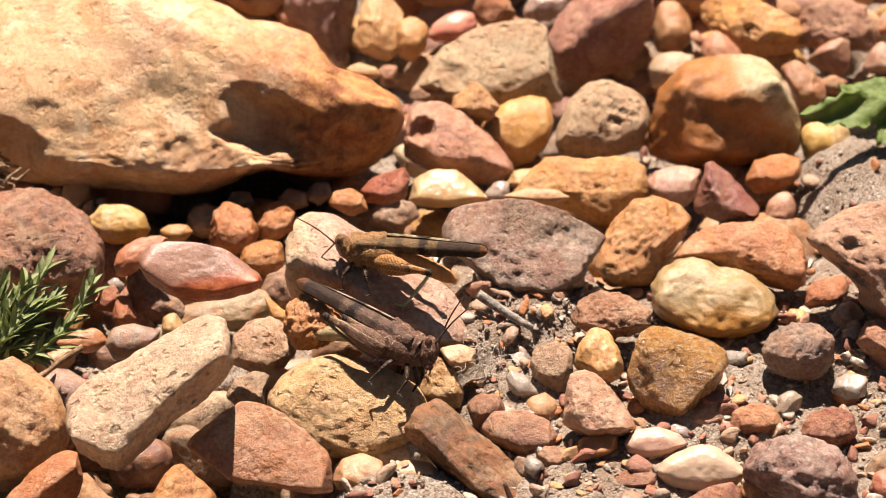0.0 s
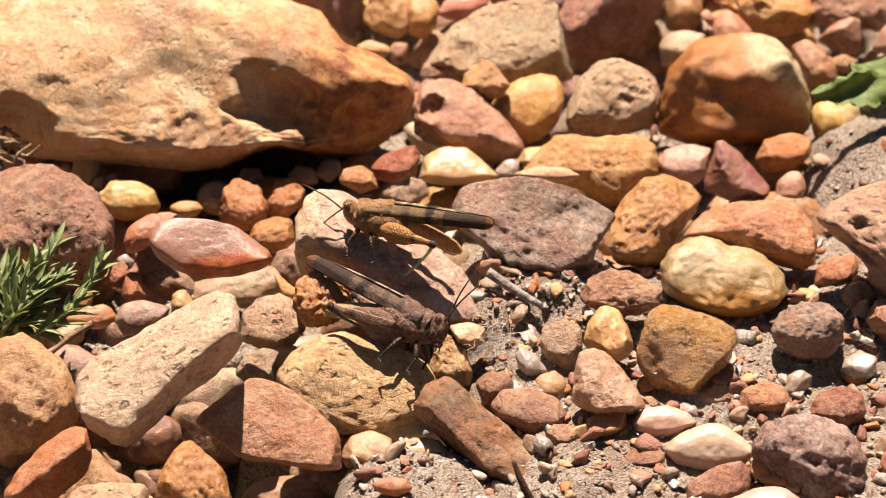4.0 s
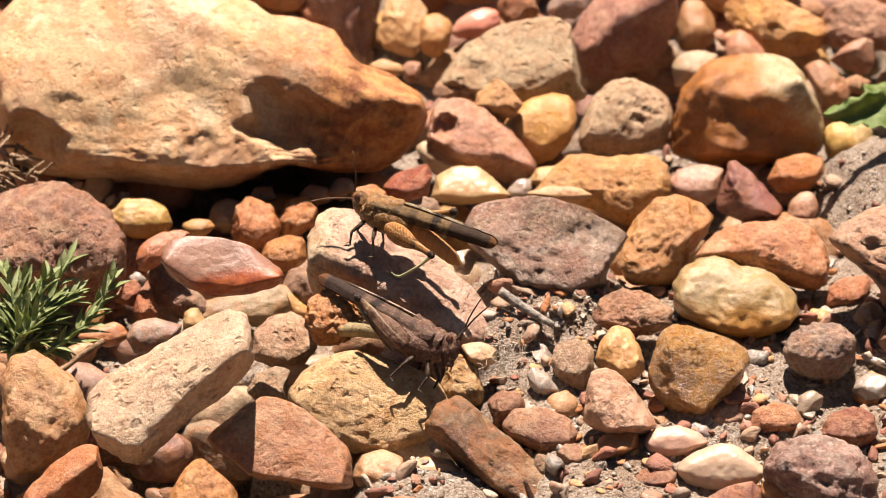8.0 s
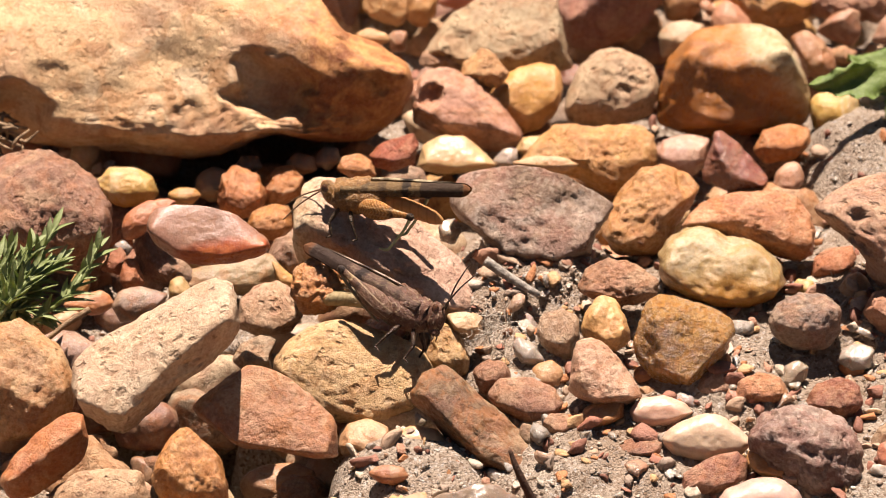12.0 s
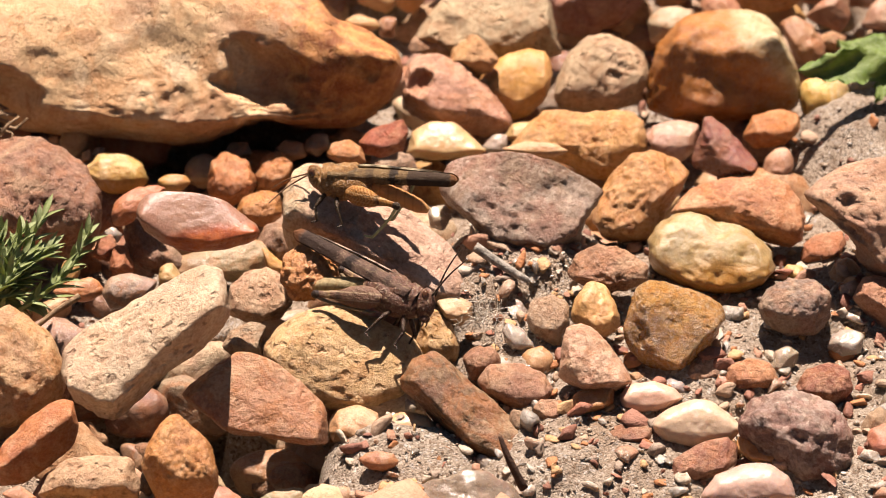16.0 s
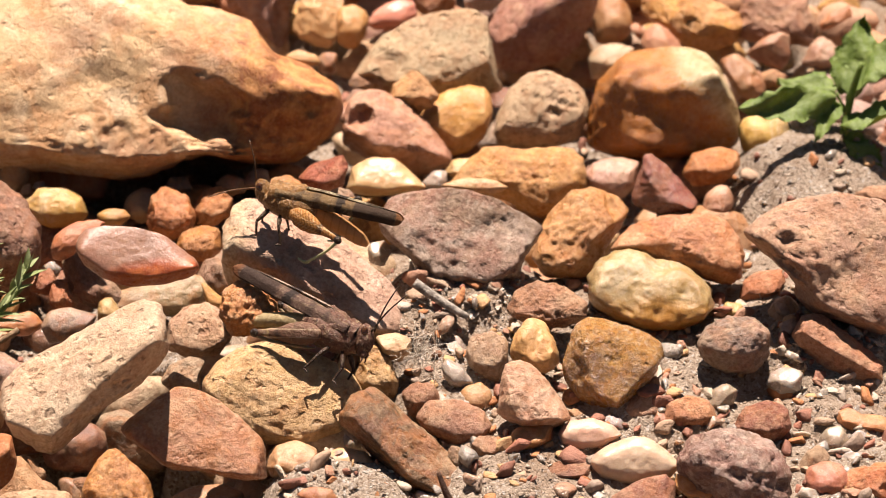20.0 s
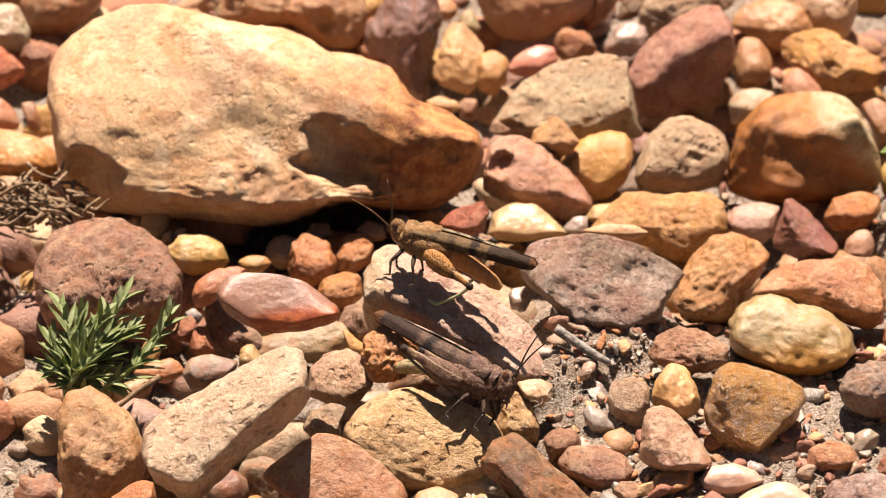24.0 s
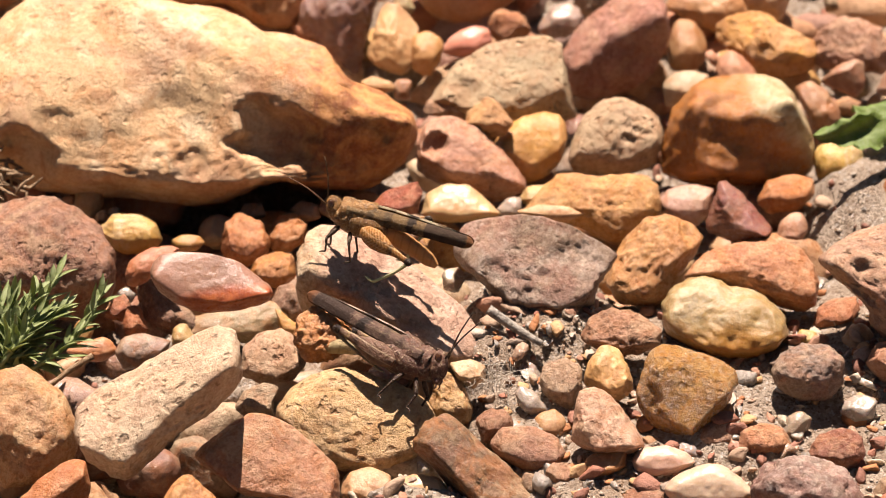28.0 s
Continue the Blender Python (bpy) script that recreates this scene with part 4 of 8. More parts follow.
stone("rough red-brown stone lying in the gravel", "rough", "b7764f", (66.7, -17.9, 4.0), (4.8, 2.8, 2.6), 31, (0.96, 1.02, 1.01, 0.93, 0.89, 0.91, 0.97, 0.99, 1.01, 1.06, 0.95, 0.90, 0.89, 0.93, 1.00, 0.94, 0.94, 0.99, 1.04, 0.96, 0.94, 0.96, 1.03, 0.94, 0.90, 0.92, 0.98, 0.96), ridge=(-2.3, -0.6, 0.1, -1.1, 2.5, -0.6), soft=0.3, rough=0.04, cut=0.1, level=5)
stone("beige pebble lying in the gravel", "smooth", "b6966f", (70.6, -25.9, 3.7), (3.6, 2.9, 2.7), -74, (1.12, 1.01, 1.08, 1.02, 0.99, 1.00, 1.04, 1.12, 1.00, 1.02, 1.04, 1.15, 1.00, 0.98, 0.97, 1.06), ridge=(-0.8, -1.1, 0.8, -1.2), soft=.6, rough=.045, cut=.05)
stone("mauve-brown stone with a dark front face", "rough", "b78566", (79.3, -36.9, 4.8), (9.3, 4.1, 3.9), -39, (0.96, 1.06, 1.04, 1.07, 1.17, 1.03, 0.94, 0.91, 0.92, 0.97, 1.09, 1.07, 1.00, 0.99, 0.94, 0.94, 0.99, 1.08, 1.02, 1.02, 1.03, 1.03, 1.09, 1.04, 0.96, 0.94, 0.92, 0.92), ridge=(-6.3, 4.0, -0.4, 0.7, 5.9, -2.7), soft=0.2, rough=0.05, cut=0.1, level=5)
stone("grey-purple rough stone lying in the gravel", "rough", "968273", (61.3, -38.6, 7.9), (6.4, 5.2, 4.3), 3, (0.94, 0.99, 1.02, 0.97, 0.97, 1.01, 0.97, 0.98, 0.99, 0.96, 0.97, 1.03, 0.98, 0.98, 1.02, 0.98, 0.99, 0.95, 0.94, 0.97, 0.98, 0.97, 1.01, 1.05, 0.98, 0.97, 0.99, 0.94), ridge=(-4.6, -0.2, -0.2, -1.6, 4.6, 0.8), soft=0.5, rough=0.06, cut=0.12, level=5, crumble=((-0.2, -0.2, 7.0, 0.20),))
stone("dull red-brown stone lying in the gravel", "rough", "ab8364", (29.0, -31.5, 10.1), (7.0, 3.8, 3.9), -1, (1.00, 1.03, 0.93, 0.89, 0.89, 0.93, 0.94, 1.00, 1.12, 1.05, 1.00, 1.01, 0.95, 0.91, 0.92, 0.98, 1.04, 1.04, 1.01, 0.94, 0.92, 0.90, 0.93, 1.01, 1.00, 1.05, 1.08, 1.01), ridge=(-5.2, -1.3, 0.1, -2.5, 5.5, -1.2), soft=0.4, rough=0.06, cut=0.12, level=5, crumble=((-0.4, 0.1, 6.0, 0.30),))
stone("amber grainy quartzite stone", "amber", "b88a48", (39.6, -45.4, 9.1), (8.3, 7.6, 4.4), -14, (0.97, 1.03, 1.16, 1.15, 1.04, 0.96, 0.93, 0.91, 0.94, 1.00, 1.08, 1.10, 1.02, 0.95, 0.92, 0.94, 1.00, 1.04, 1.03, 1.05, 1.03, 1.07, 1.07, 1.05, 0.94, 0.89, 0.87, 0.91), ridge=(-4.5, 3.8, -2.9, -5.3, 1.4, -6.7, 7.2, -0.4), soft=0.15, rough=0.04, cut=0.06, level=5)
stone("tall tan angular stone", "smooth", "dcb070", (26.8, -41.2, 8.8), (4.9, 4.0, 3.3), -65, (0.98, 1.01, 1.07, 1.12, 0.98, 0.91, 0.89, 0.86, 0.87, 0.93, 1.06, 1.04, 1.07, 1.03, 0.99, 0.93, 0.89, 0.90, 0.91, 0.95, 1.04, 1.09, 1.00, 0.97, 0.97, 0.90, 0.88, 0.90), ridge=(-2.7, -0.1, -0.2, -2.5, 3.2, -1.9), soft=0.25, rough=0.05, cut=0.15, level=5)
stone("pinkish-tan block of stone", "worn", "d3ac8d", (25.9, -54.8, 8.7), (7.3, 5.1, 4.2), -45, (0.93, 1.00, 1.13, 1.01, 0.91, 0.84, 0.82, 0.83, 0.86, 0.94, 0.99, 1.05, 1.02, 0.98, 0.88, 0.82, 0.80, 0.81, 0.85, 0.96, 1.16, 1.05, 0.96, 0.92, 0.84, 0.81, 0.81, 0.86), ridge=(-3.8, -0.1, -1.9, -3.9, 5.3, -3.4), soft=0.2, rough=0.04, cut=0.1, level=5)
stone("pink speckled stone lying in the gravel", "grainy", "c2a280", (18.8, -42.1, 7.4), (4.8, 3.8, 3.1), -86, (0.96, 1.08, 1.02, 0.93, 0.91, 0.93, 0.89, 0.88, 0.92, 1.01, 1.02, 0.94, 0.92, 0.95, 0.88, 0.87, 0.90, 0.98, 0.99, 0.97, 1.01, 1.00, 0.94, 0.92, 0.86, 0.85, 0.87, 0.91), ridge=(-2.3, -1.2, -0.2, -1.8, 1.8, -1.1), soft=0.35, rough=0.04, cut=0.1, level=5)
stone("white quartz pebble lying in the gravel", "quartz", "bfb3a4", (13.5, -45.9, 6.0), (3.0, 1.9, 1.8), -43, (1.07, 1.11, 1.11, 0.93, 0.93, 1.01, 1.02, 1.18, 1.10, 1.11, 0.96, 0.91, 1.03, 1.11, 0.98, 1.02), ridge=(-0.7, -0.7, 0.7, -0.8), soft=.6, rough=.06, cut=.2)
stone("grey-white quartz pebble lying in the gravel", "quartz", "b6a699", (12.9, -35.0, 3.3), (2.4, 2.1, 1.9), -10, (1.04, 1.02, 0.94, 1.05, 1.12, 1.04, 1.00, 0.92, 1.01, 1.21, 1.04, 0.98, 0.92, 0.99, 1.18, 1.02), ridge=(-0.7, -0.6, 0.7, -0.7), soft=.6, rough=.06, cut=.2)
stone("tan pebble lying in the gravel", "smooth", "c69e6f", (16.7, -49.1, 3.6), (2.8, 2.6, 2.4), 9, (1.02, 1.03, 1.02, 1.14, 1.00, 1.01, 1.04, 0.99, 1.11, 1.06, 0.98, 1.04, 0.99, 1.07, 1.11, 0.98), ridge=(-0.7, -0.8, 0.7, -0.8), soft=.6, rough=.045, cut=.05)
stone("white quartz chip lying in the gravel", "quartz", "bbb1a3", (20.5, -49.4, 2.8), (1.4, 0.9, 0.9), 78, (1.15, 1.02, 1.05, 0.96, 0.86, 0.92, 1.21, 0.99, 0.88, 0.91, 1.05, 1.24, 0.87, 0.79, 0.83, 1.05), ridge=(-0.2, -0.4, 0.2, -0.4), soft=.6, rough=.06, cut=.2, level=3)
stone("dull pinkish-brown stone lying in the gravel", "rough", "a57a5d", (7.1, -52.0, 6.0), (3.1, 2.8, 2.6), 39, (1.04, 0.97, 0.92, 1.04, 1.07, 1.10, 1.04, 0.90, 0.93, 1.13, 1.14, 0.94, 0.89, 0.94, 1.17, 1.08), ridge=(-0.8, -0.9, 0.8, -1.0), soft=.45, rough=.075, cut=.22)
stone("mauve stone lying in the gravel", "rough", "a88066", (13.3, -56.4, 4.3), (6.5, 3.9, 3.3), -13, (0.92, 0.98, 0.95, 0.96, 1.02, 1.01, 0.96, 0.97, 0.96, 0.94, 0.96, 1.04, 0.98, 0.97, 1.01, 1.04, 0.99, 0.99, 0.91, 0.89, 0.89, 0.91, 0.99, 1.08, 1.06, 1.06, 0.96, 0.92), ridge=(-4.6, -0.2, 0.2, -2.1, 4.5, -1.5), soft=0.5, rough=0.05, cut=0.1, level=5)
stone("small pink pebble lying in the gravel", "rough", "af8b6e", (18.3, -62.2, 3.4), (2.4, 2.2, 2.0), 50, (1.10, 1.05, 1.01, 1.09, 0.98, 1.01, 1.06, 1.06, 1.09, 0.96, 0.99, 1.14, 0.99, 1.00, 1.08, 1.00), ridge=(-0.6, -0.6, 0.6, -0.7), soft=.45, rough=.075, cut=.22)
stone("small pink-grey pebble lying in the gravel", "rough", "9f896b", (13.5, -64.4, 3.2), (1.9, 1.7, 1.6), -45, (1.00, 1.15, 0.99, 0.99, 1.13, 0.98, 0.97, 1.13, 1.03, 0.98, 1.09, 0.99, 0.97, 1.15, 1.03, 0.94), ridge=(-0.5, -0.5, 0.5, -0.6), soft=.45, rough=.075, cut=.22)
stone("ochre pebble lying in the gravel", "smooth", "bd8249", (25.9, -59.7, 4.0), (4.5, 2.4, 2.6), 29, (0.95, 1.02, 0.93, 0.91, 0.92, 0.93, 0.91, 0.94, 1.03, 1.06, 0.95, 0.91, 0.91, 0.96, 0.95, 1.00, 1.03, 0.94, 0.90, 0.91, 0.95, 0.91, 0.92, 0.98, 1.10, 1.00, 0.93, 0.92), ridge=(-2.4, -0.7, -0.2, -1.0, 2.0, -0.6), soft=0.3, rough=0.04, cut=0.1, level=5)
stone("cream pebble with small brown cracks", "polished", "d8b49c", (35.6, -58.9, 4.2), (5.4, 2.7, 3.1), 6, (1.00, 0.94, 0.93, 0.89, 0.89, 0.93, 1.03, 0.99, 1.00, 1.06, 1.03, 0.96, 0.94, 0.93, 0.89, 0.90, 0.96, 0.99, 0.99, 1.03, 0.99, 0.96, 0.97, 0.95, 0.92, 0.93, 1.00, 1.12), ridge=(-3.2, -0.6, -0.2, -1.0, 2.9, -0.6), soft=1, rough=0.02, cut=0.02, level=5)
stone("smooth cream-white pebble lying in the gravel", "polished", "ccb498", (43.5, -66.5, 4.6), (7.9, 4.3, 3.8), 0, (0.95, 0.86, 0.83, 0.84, 0.86, 0.94, 1.01, 1.05, 0.94, 0.88, 0.85, 0.86, 0.89, 0.90, 0.96, 0.95, 0.92, 0.94, 0.97, 0.90, 0.88, 0.91, 0.90, 0.89, 0.92, 0.97, 0.95, 0.98), ridge=(-5.2, -0.3, 0.5, -1.2, 5.8, -0.7), soft=1, rough=0.02, cut=0.02, level=5)
stone("pinkish-tan grainy pebble lying in the gravel", "grainy", "c69e7e", (45.4, -50.9, 3.6), (3.6, 2.7, 2.4), 27, (0.99, 0.93, 0.91, 0.94, 1.03, 1.00, 0.95, 0.96, 1.02, 0.95, 0.92, 0.94, 1.02, 0.99, 0.97, 1.00, 1.04, 0.94, 0.90, 0.90, 0.90, 0.91, 0.98, 1.11, 1.05, 0.96, 0.93, 0.94), ridge=(-2.0, -0.7, -0.1, -1.0, 1.8, -0.6), soft=0.6, rough=0.04, cut=0.1, level=5)
stone("orange-pink pebble lying in the gravel", "rough", "c28961", (53.3, -52.9, 4.2), (4.7, 2.9, 2.9), -3, (0.98, 0.92, 0.92, 0.96, 1.06, 1.04, 0.99, 1.00, 1.03, 0.97, 0.97, 1.01, 0.97, 0.92, 0.92, 0.97, 1.08, 1.12, 1.01, 0.96, 0.96, 0.92, 0.92, 0.97, 1.09, 1.04, 1.00, 1.01), ridge=(-2.6, -0.6, 0.1, -1.0, 2.8, -0.5), soft=0.6, rough=0.04, cut=0.1, level=5)
stone("small pink-brown pebble lying in the gravel", "smooth", "b6896f", (48.6, -53.7, 3.1), (1.8, 1.5, 1.4), -61, (0.98, 1.17, 1.00, 0.91, 0.99, 1.12, 1.00, 1.05, 1.12, 0.94, 0.95, 1.13, 1.04, 0.99, 1.08, 0.98), ridge=(-0.4, -0.5, 0.4, -0.5), soft=.6, rough=.045, cut=.05)
stone("dark red-brown stone lying in the gravel", "rough", "9a614b", (65.8, -55.6, 4.6), (4.9, 4.1, 3.1), 7, (0.90, 0.91, 0.97, 0.95, 0.91, 0.92, 0.98, 0.90, 0.86, 0.86, 0.91, 0.91, 0.93, 1.00, 1.06, 0.94, 0.88, 0.88, 0.90, 0.86, 0.87, 0.93, 1.03, 0.94, 0.90, 0.91, 0.96, 0.93), ridge=(-2.9, -0.8, -0.0, -1.3, 2.7, -0.7), soft=0.25, rough=0.04, cut=0.1, level=5)
stone("dark knobbly conglomerate stone", "mottled", "8e7468", (61.1, -71.3, 6.3), (9.8, 7.4, 5.9), -33, (0.97, 0.91, 0.90, 0.94, 0.94, 0.99, 1.04, 1.05, 1.03, 0.97, 0.95, 0.92, 0.93, 0.96, 1.00, 1.05, 1.13, 1.12, 0.89, 0.83, 0.83, 0.87, 0.93, 1.05, 1.06, 1.13, 1.07, 1.00), ridge=(-6.8, 2.1, -1.1, -1.7, 4.6, -0.7), soft=0.5, rough=0.1, cut=0.12, level=5, crumble=((-1.1, -0.7, 12.0, 0.25),))
stone("milky quartz pebble on the sand", "quartz", "b9b0a1", (69.9, -43.1, 3.5), (3.0, 2.4, 2.3), 8, (1.00, 1.16, 1.01, 1.00, 1.02, 0.99, 1.07, 1.04, 1.15, 0.99, 0.95, 1.06, 1.05, 1.02, 1.09, 0.98), ridge=(-0.8, -0.7, 0.8, -0.8), soft=.6, rough=.06, cut=.2)
stone("greyish quartz pebble lying in the gravel", "quartz", "b3a68e", (58.8, -47.9, 3.3), (2.8, 2.1, 1.9), 47, (1.02, 1.06, 1.08, 0.98, 1.04, 0.99, 1.03, 1.14, 1.02, 1.06, 1.08, 0.98, 1.04, 0.99, 1.03, 1.14), ridge=(-0.7, -0.8, 0.7, -0.8), soft=.6, rough=.06, cut=.2)
stone("small brown stone chip", "rough", "b1825a", (35.0, -52.6, 2.9), (2.4, 1.0, 0.9), -20, (1.05, 1.24, 0.99, 0.85, 0.87, 1.04, 1.13, 1.05, 1.16, 1.07, 0.93, 0.95, 1.00, 0.98, 1.12, 1.05), ridge=(-0.7, -0.4, 0.7, -0.4), soft=.45, rough=.075, cut=.22)
stone("white quartz chip lying in the gravel", "quartz", "bfb3ab", (40.1, -54.6, 3.1), (2.1, 1.4, 1.3), -20, (1.07, 0.93, 0.98, 1.10, 1.02, 1.10, 0.99, 0.94, 1.04, 1.20, 0.96, 0.90, 0.99, 1.06, 1.00, 1.11), ridge=(-0.6, -0.5, 0.6, -0.5), soft=.6, rough=.06, cut=.2)
stone("flat brown stone lying in the gravel", "rough", "8e6551", (32.7, -67.4, 3.4), (3.6, 2.1, 2.0), 5, (1.05, 1.15, 1.00, 0.99, 1.01, 0.97, 1.07, 1.05, 1.10, 1.12, 1.04, 1.03, 0.91, 0.94, 1.15, 1.08), ridge=(-1.0, -0.6, 1.0, -0.6), soft=.45, rough=.075, cut=.22)
stone("smooth pinkish-white pebble lying in the gravel", "polished", "c8a898", (51.7, -85.1, 6.5), (7.8, 3.9, 4.7), 10, (0.93, 0.92, 0.89, 0.91, 0.98, 1.03, 1.03, 1.07, 1.00, 0.98, 1.01, 0.94, 0.93, 0.97, 1.02, 1.04, 1.11, 0.99, 0.93, 0.91, 0.95, 0.92, 0.91, 0.95, 1.05, 1.23, 1.07, 0.97), ridge=(-4.9, -0.5, -0.4, -1.0, 4.1, -0.4), soft=1, rough=0.015, cut=0.02, level=5)
stone("orange and cream flint chip", "smooth", "d59e63", (55.2, -72.5, 3.5), (5.2, 2.2, 2.1), -19, (0.96, 0.99, 1.07, 1.05, 1.09, 1.11, 0.96, 0.88, 0.86, 0.88, 0.95, 1.09, 1.15, 1.05, 1.02, 1.04, 1.08, 1.01, 0.99, 1.02, 0.95, 0.92, 0.93, 0.97, 1.03, 1.17, 1.06, 0.99), ridge=(-2.8, -0.7, 0.1, -1.1, 3.0, -0.6), soft=0.2, rough=0.04, cut=0.1, level=5)
stone("red-brown block of stone", "rough", "9a6551", (44.7, -75.7, 4.2), (6.2, 3.1, 3.2), 27, (0.98, 0.97, 1.02, 1.12, 1.03, 0.98, 0.99, 1.00, 1.00, 1.06, 1.14, 1.02, 0.96, 0.96, 1.01, 0.99, 1.01, 1.09, 1.08, 0.99, 0.96, 0.96, 0.97, 1.04, 1.17, 1.06, 0.99, 0.97), ridge=(-3.0, -0.9, 0.1, -1.5, 3.3, -0.8), soft=0.25, rough=0.04, cut=0.1, level=5)
stone("round salmon-pink pebble lying in the gravel", "smooth", "be7961", (75.8, -70.3, 4.0), (3.6, 3.4, 3.2), 24, (1.03, 1.11, 1.01, 1.00, 0.99, 1.12, 1.06, 1.04, 0.98, 1.06, 1.08, 1.00, 1.09, 1.01, 1.01, 1.09), ridge=(-0.9, -0.9, 0.9, -1.0), soft=.6, rough=.045, cut=.05)
stone("bright orange stone lying in the gravel", "rough", "bd7042", (83.1, -71.2, 4.0), (4.6, 3.5, 3.2), 3, (0.99, 1.02, 1.10, 1.01, 0.97, 1.02, 1.05, 1.07, 1.00, 1.03, 1.22, 0.99, 0.87, 0.91, 1.13, 1.13), ridge=(-1.2, -0.9, 1.2, -1.0), soft=.45, rough=.075, cut=.22, level=5)
stone("orange flint chip with a cream top", "smooth", "c68753", (83.3, -54.1, 3.4), (5.1, 2.2, 2.0), -17, (1.23, 1.12, 1.13, 1.05, 0.76, 0.68, 1.21, 1.10, 1.02, 1.10, 1.08, 1.08, 0.98, 0.97, 0.90, 0.98), ridge=(-1.4, -0.8, 1.4, -0.9), soft=.6, rough=.045, cut=.3, level=5)
stone("dull pink stone lying in the gravel", "rough", "af9272", (74.1, -64.5, 3.4), (2.9, 2.2, 2.0), 42, (1.03, 1.05, 1.15, 1.00, 1.01, 0.95, 0.96, 1.16, 1.09, 1.04, 0.99, 0.96, 1.11, 1.03, 0.97, 1.07), ridge=(-0.7, -0.8, 0.7, -0.8), soft=.45, rough=.075, cut=.22)
stone("clear quartz pebble lying in the gravel", "quartz", "b6a991", (77.8, -58.8, 3.5), (2.5, 2.5, 2.3), 10, (1.06, 0.98, 1.05, 1.08, 0.98, 1.08, 1.02, 0.98, 1.10, 1.07, 1.05, 0.96, 1.02, 1.11, 0.99, 1.06), ridge=(-0.7, -0.7, 0.7, -0.7), soft=.6, rough=.06, cut=.2)
stone("white quartz chip lying in the gravel", "quartz", "beb6aa", (82.2, -57.3, 3.0), (1.7, 1.2, 1.1), -8, (1.00, 1.11, 0.93, 0.92, 1.06, 1.11, 0.92, 0.92, 1.09, 1.21, 0.91, 0.84, 0.92, 1.22, 1.07, 0.95), ridge=(-0.5, -0.4, 0.5, -0.4), soft=.6, rough=.06, cut=.2, level=3)
stone("white quartz chip lying in the gravel", "quartz", "beb6a6", (80.2, -62.2, 2.8), (2.0, 1.0, 0.9), 4, (1.00, 1.16, 0.96, 0.93, 1.07, 1.00, 0.93, 0.99, 1.24, 0.96, 0.84, 0.87, 1.05, 1.24, 0.96, 0.91), ridge=(-0.6, -0.3, 0.6, -0.3), soft=.6, rough=.06, cut=.2)
stone("grey quartzite slab lying in the gravel", "quartz", "9a8a78", (5.1, -84.1, 2.2), (8.4, 5.0, 3.8), -1, (1.12, 1.09, 1.08, 0.95, 1.08, 1.05, 0.90, 0.92, 1.06, 1.14, 1.17, 1.08, 1.09, 1.11, 0.93, 0.88, 0.91, 1.06, 1.17, 1.08), ridge=(-2.3, -1.4, 2.3, -1.5), soft=.6, rough=.06, cut=.3, level=5)
stone("orange angular stone lying in the gravel", "rough", "b77c48", (1.2, -74.4, 1.3), (3.0, 2.8, 2.6), 71, (1.07, 1.15, 1.06, 1.06, 0.91, 0.92, 1.09, 1.17, 1.02, 0.94, 1.01, 1.06, 1.19, 0.98, 0.90, 0.95), ridge=(-0.7, -0.9, 0.7, -0.9), soft=.45, rough=.075, cut=.3)
stone("flat orange-brown pebble lying in the gravel", "smooth", "a76b45", (-9.9, -78.4, 6.0), (2.9, 1.7, 1.5), -4, (1.14, 1.05, 1.14, 1.01, 0.91, 0.97, 1.04, 1.07, 1.22, 1.02, 1.00, 1.01, 0.98, 1.08, 1.01, 1.03), ridge=(-0.9, -0.4, 0.9, -0.5), soft=.6, rough=.045, cut=.05)
stone("grey-brown pebble lying in the gravel", "smooth", "a77c66", (-5.6, -69.4, 0.7), (2.3, 1.5, 1.4), -4, (1.17, 1.02, 0.96, 1.02, 0.97, 1.08, 1.07, 0.97, 1.07, 1.18, 0.93, 0.90, 1.01, 1.16, 0.99, 1.00), ridge=(-0.7, -0.5, 0.7, -0.5), soft=.6, rough=.045, cut=.05)
stone("small beige pebble lying in the gravel", "smooth", "b69e76", (-12.3, -69.0, 0.6), (2.0, 1.2, 1.1), 11, (0.94, 0.93, 1.10, 1.02, 0.98, 1.11, 0.98, 0.91, 0.97, 1.26, 1.02, 0.90, 0.92, 0.93, 1.09, 1.16), ridge=(-0.6, -0.3, 0.6, -0.4), soft=.6, rough=.045, cut=.05)
stone("tan rounded stone lying in the gravel", "smooth", "c69a6f", (-14.1, -64.6, 1.8), (4.4, 3.6, 3.4), 10, (0.95, 0.97, 1.04, 1.00, 0.98, 1.01, 1.03, 0.98, 0.98, 1.04, 1.03, 0.97, 0.97, 1.02, 1.04, 1.04, 1.10, 1.02, 0.95, 0.94, 0.92, 0.92, 0.98, 1.10, 1.07, 1.05, 1.07, 0.98), ridge=(-2.6, -0.9, -0.1, -1.4, 2.5, -0.8), soft=0.45, rough=0.04, cut=0.1, level=5)
stone("cream-yellow pebble lying in the gravel", "polished", "cea87a", (-4.9, -65.6, 1.6), (5.0, 3.5, 3.4), 4, (0.99, 0.93, 0.91, 0.93, 0.98, 0.95, 0.96, 1.04, 1.04, 1.01, 1.02, 1.03, 0.94, 0.92, 0.94, 1.01, 1.02, 1.06, 1.01, 0.93, 0.90, 0.93, 0.92, 0.96, 1.05, 1.16, 1.04, 0.99), ridge=(-2.8, -0.8, -0.1, -1.2, 2.7, -0.7), soft=1, rough=0.015, cut=0.02, level=5)
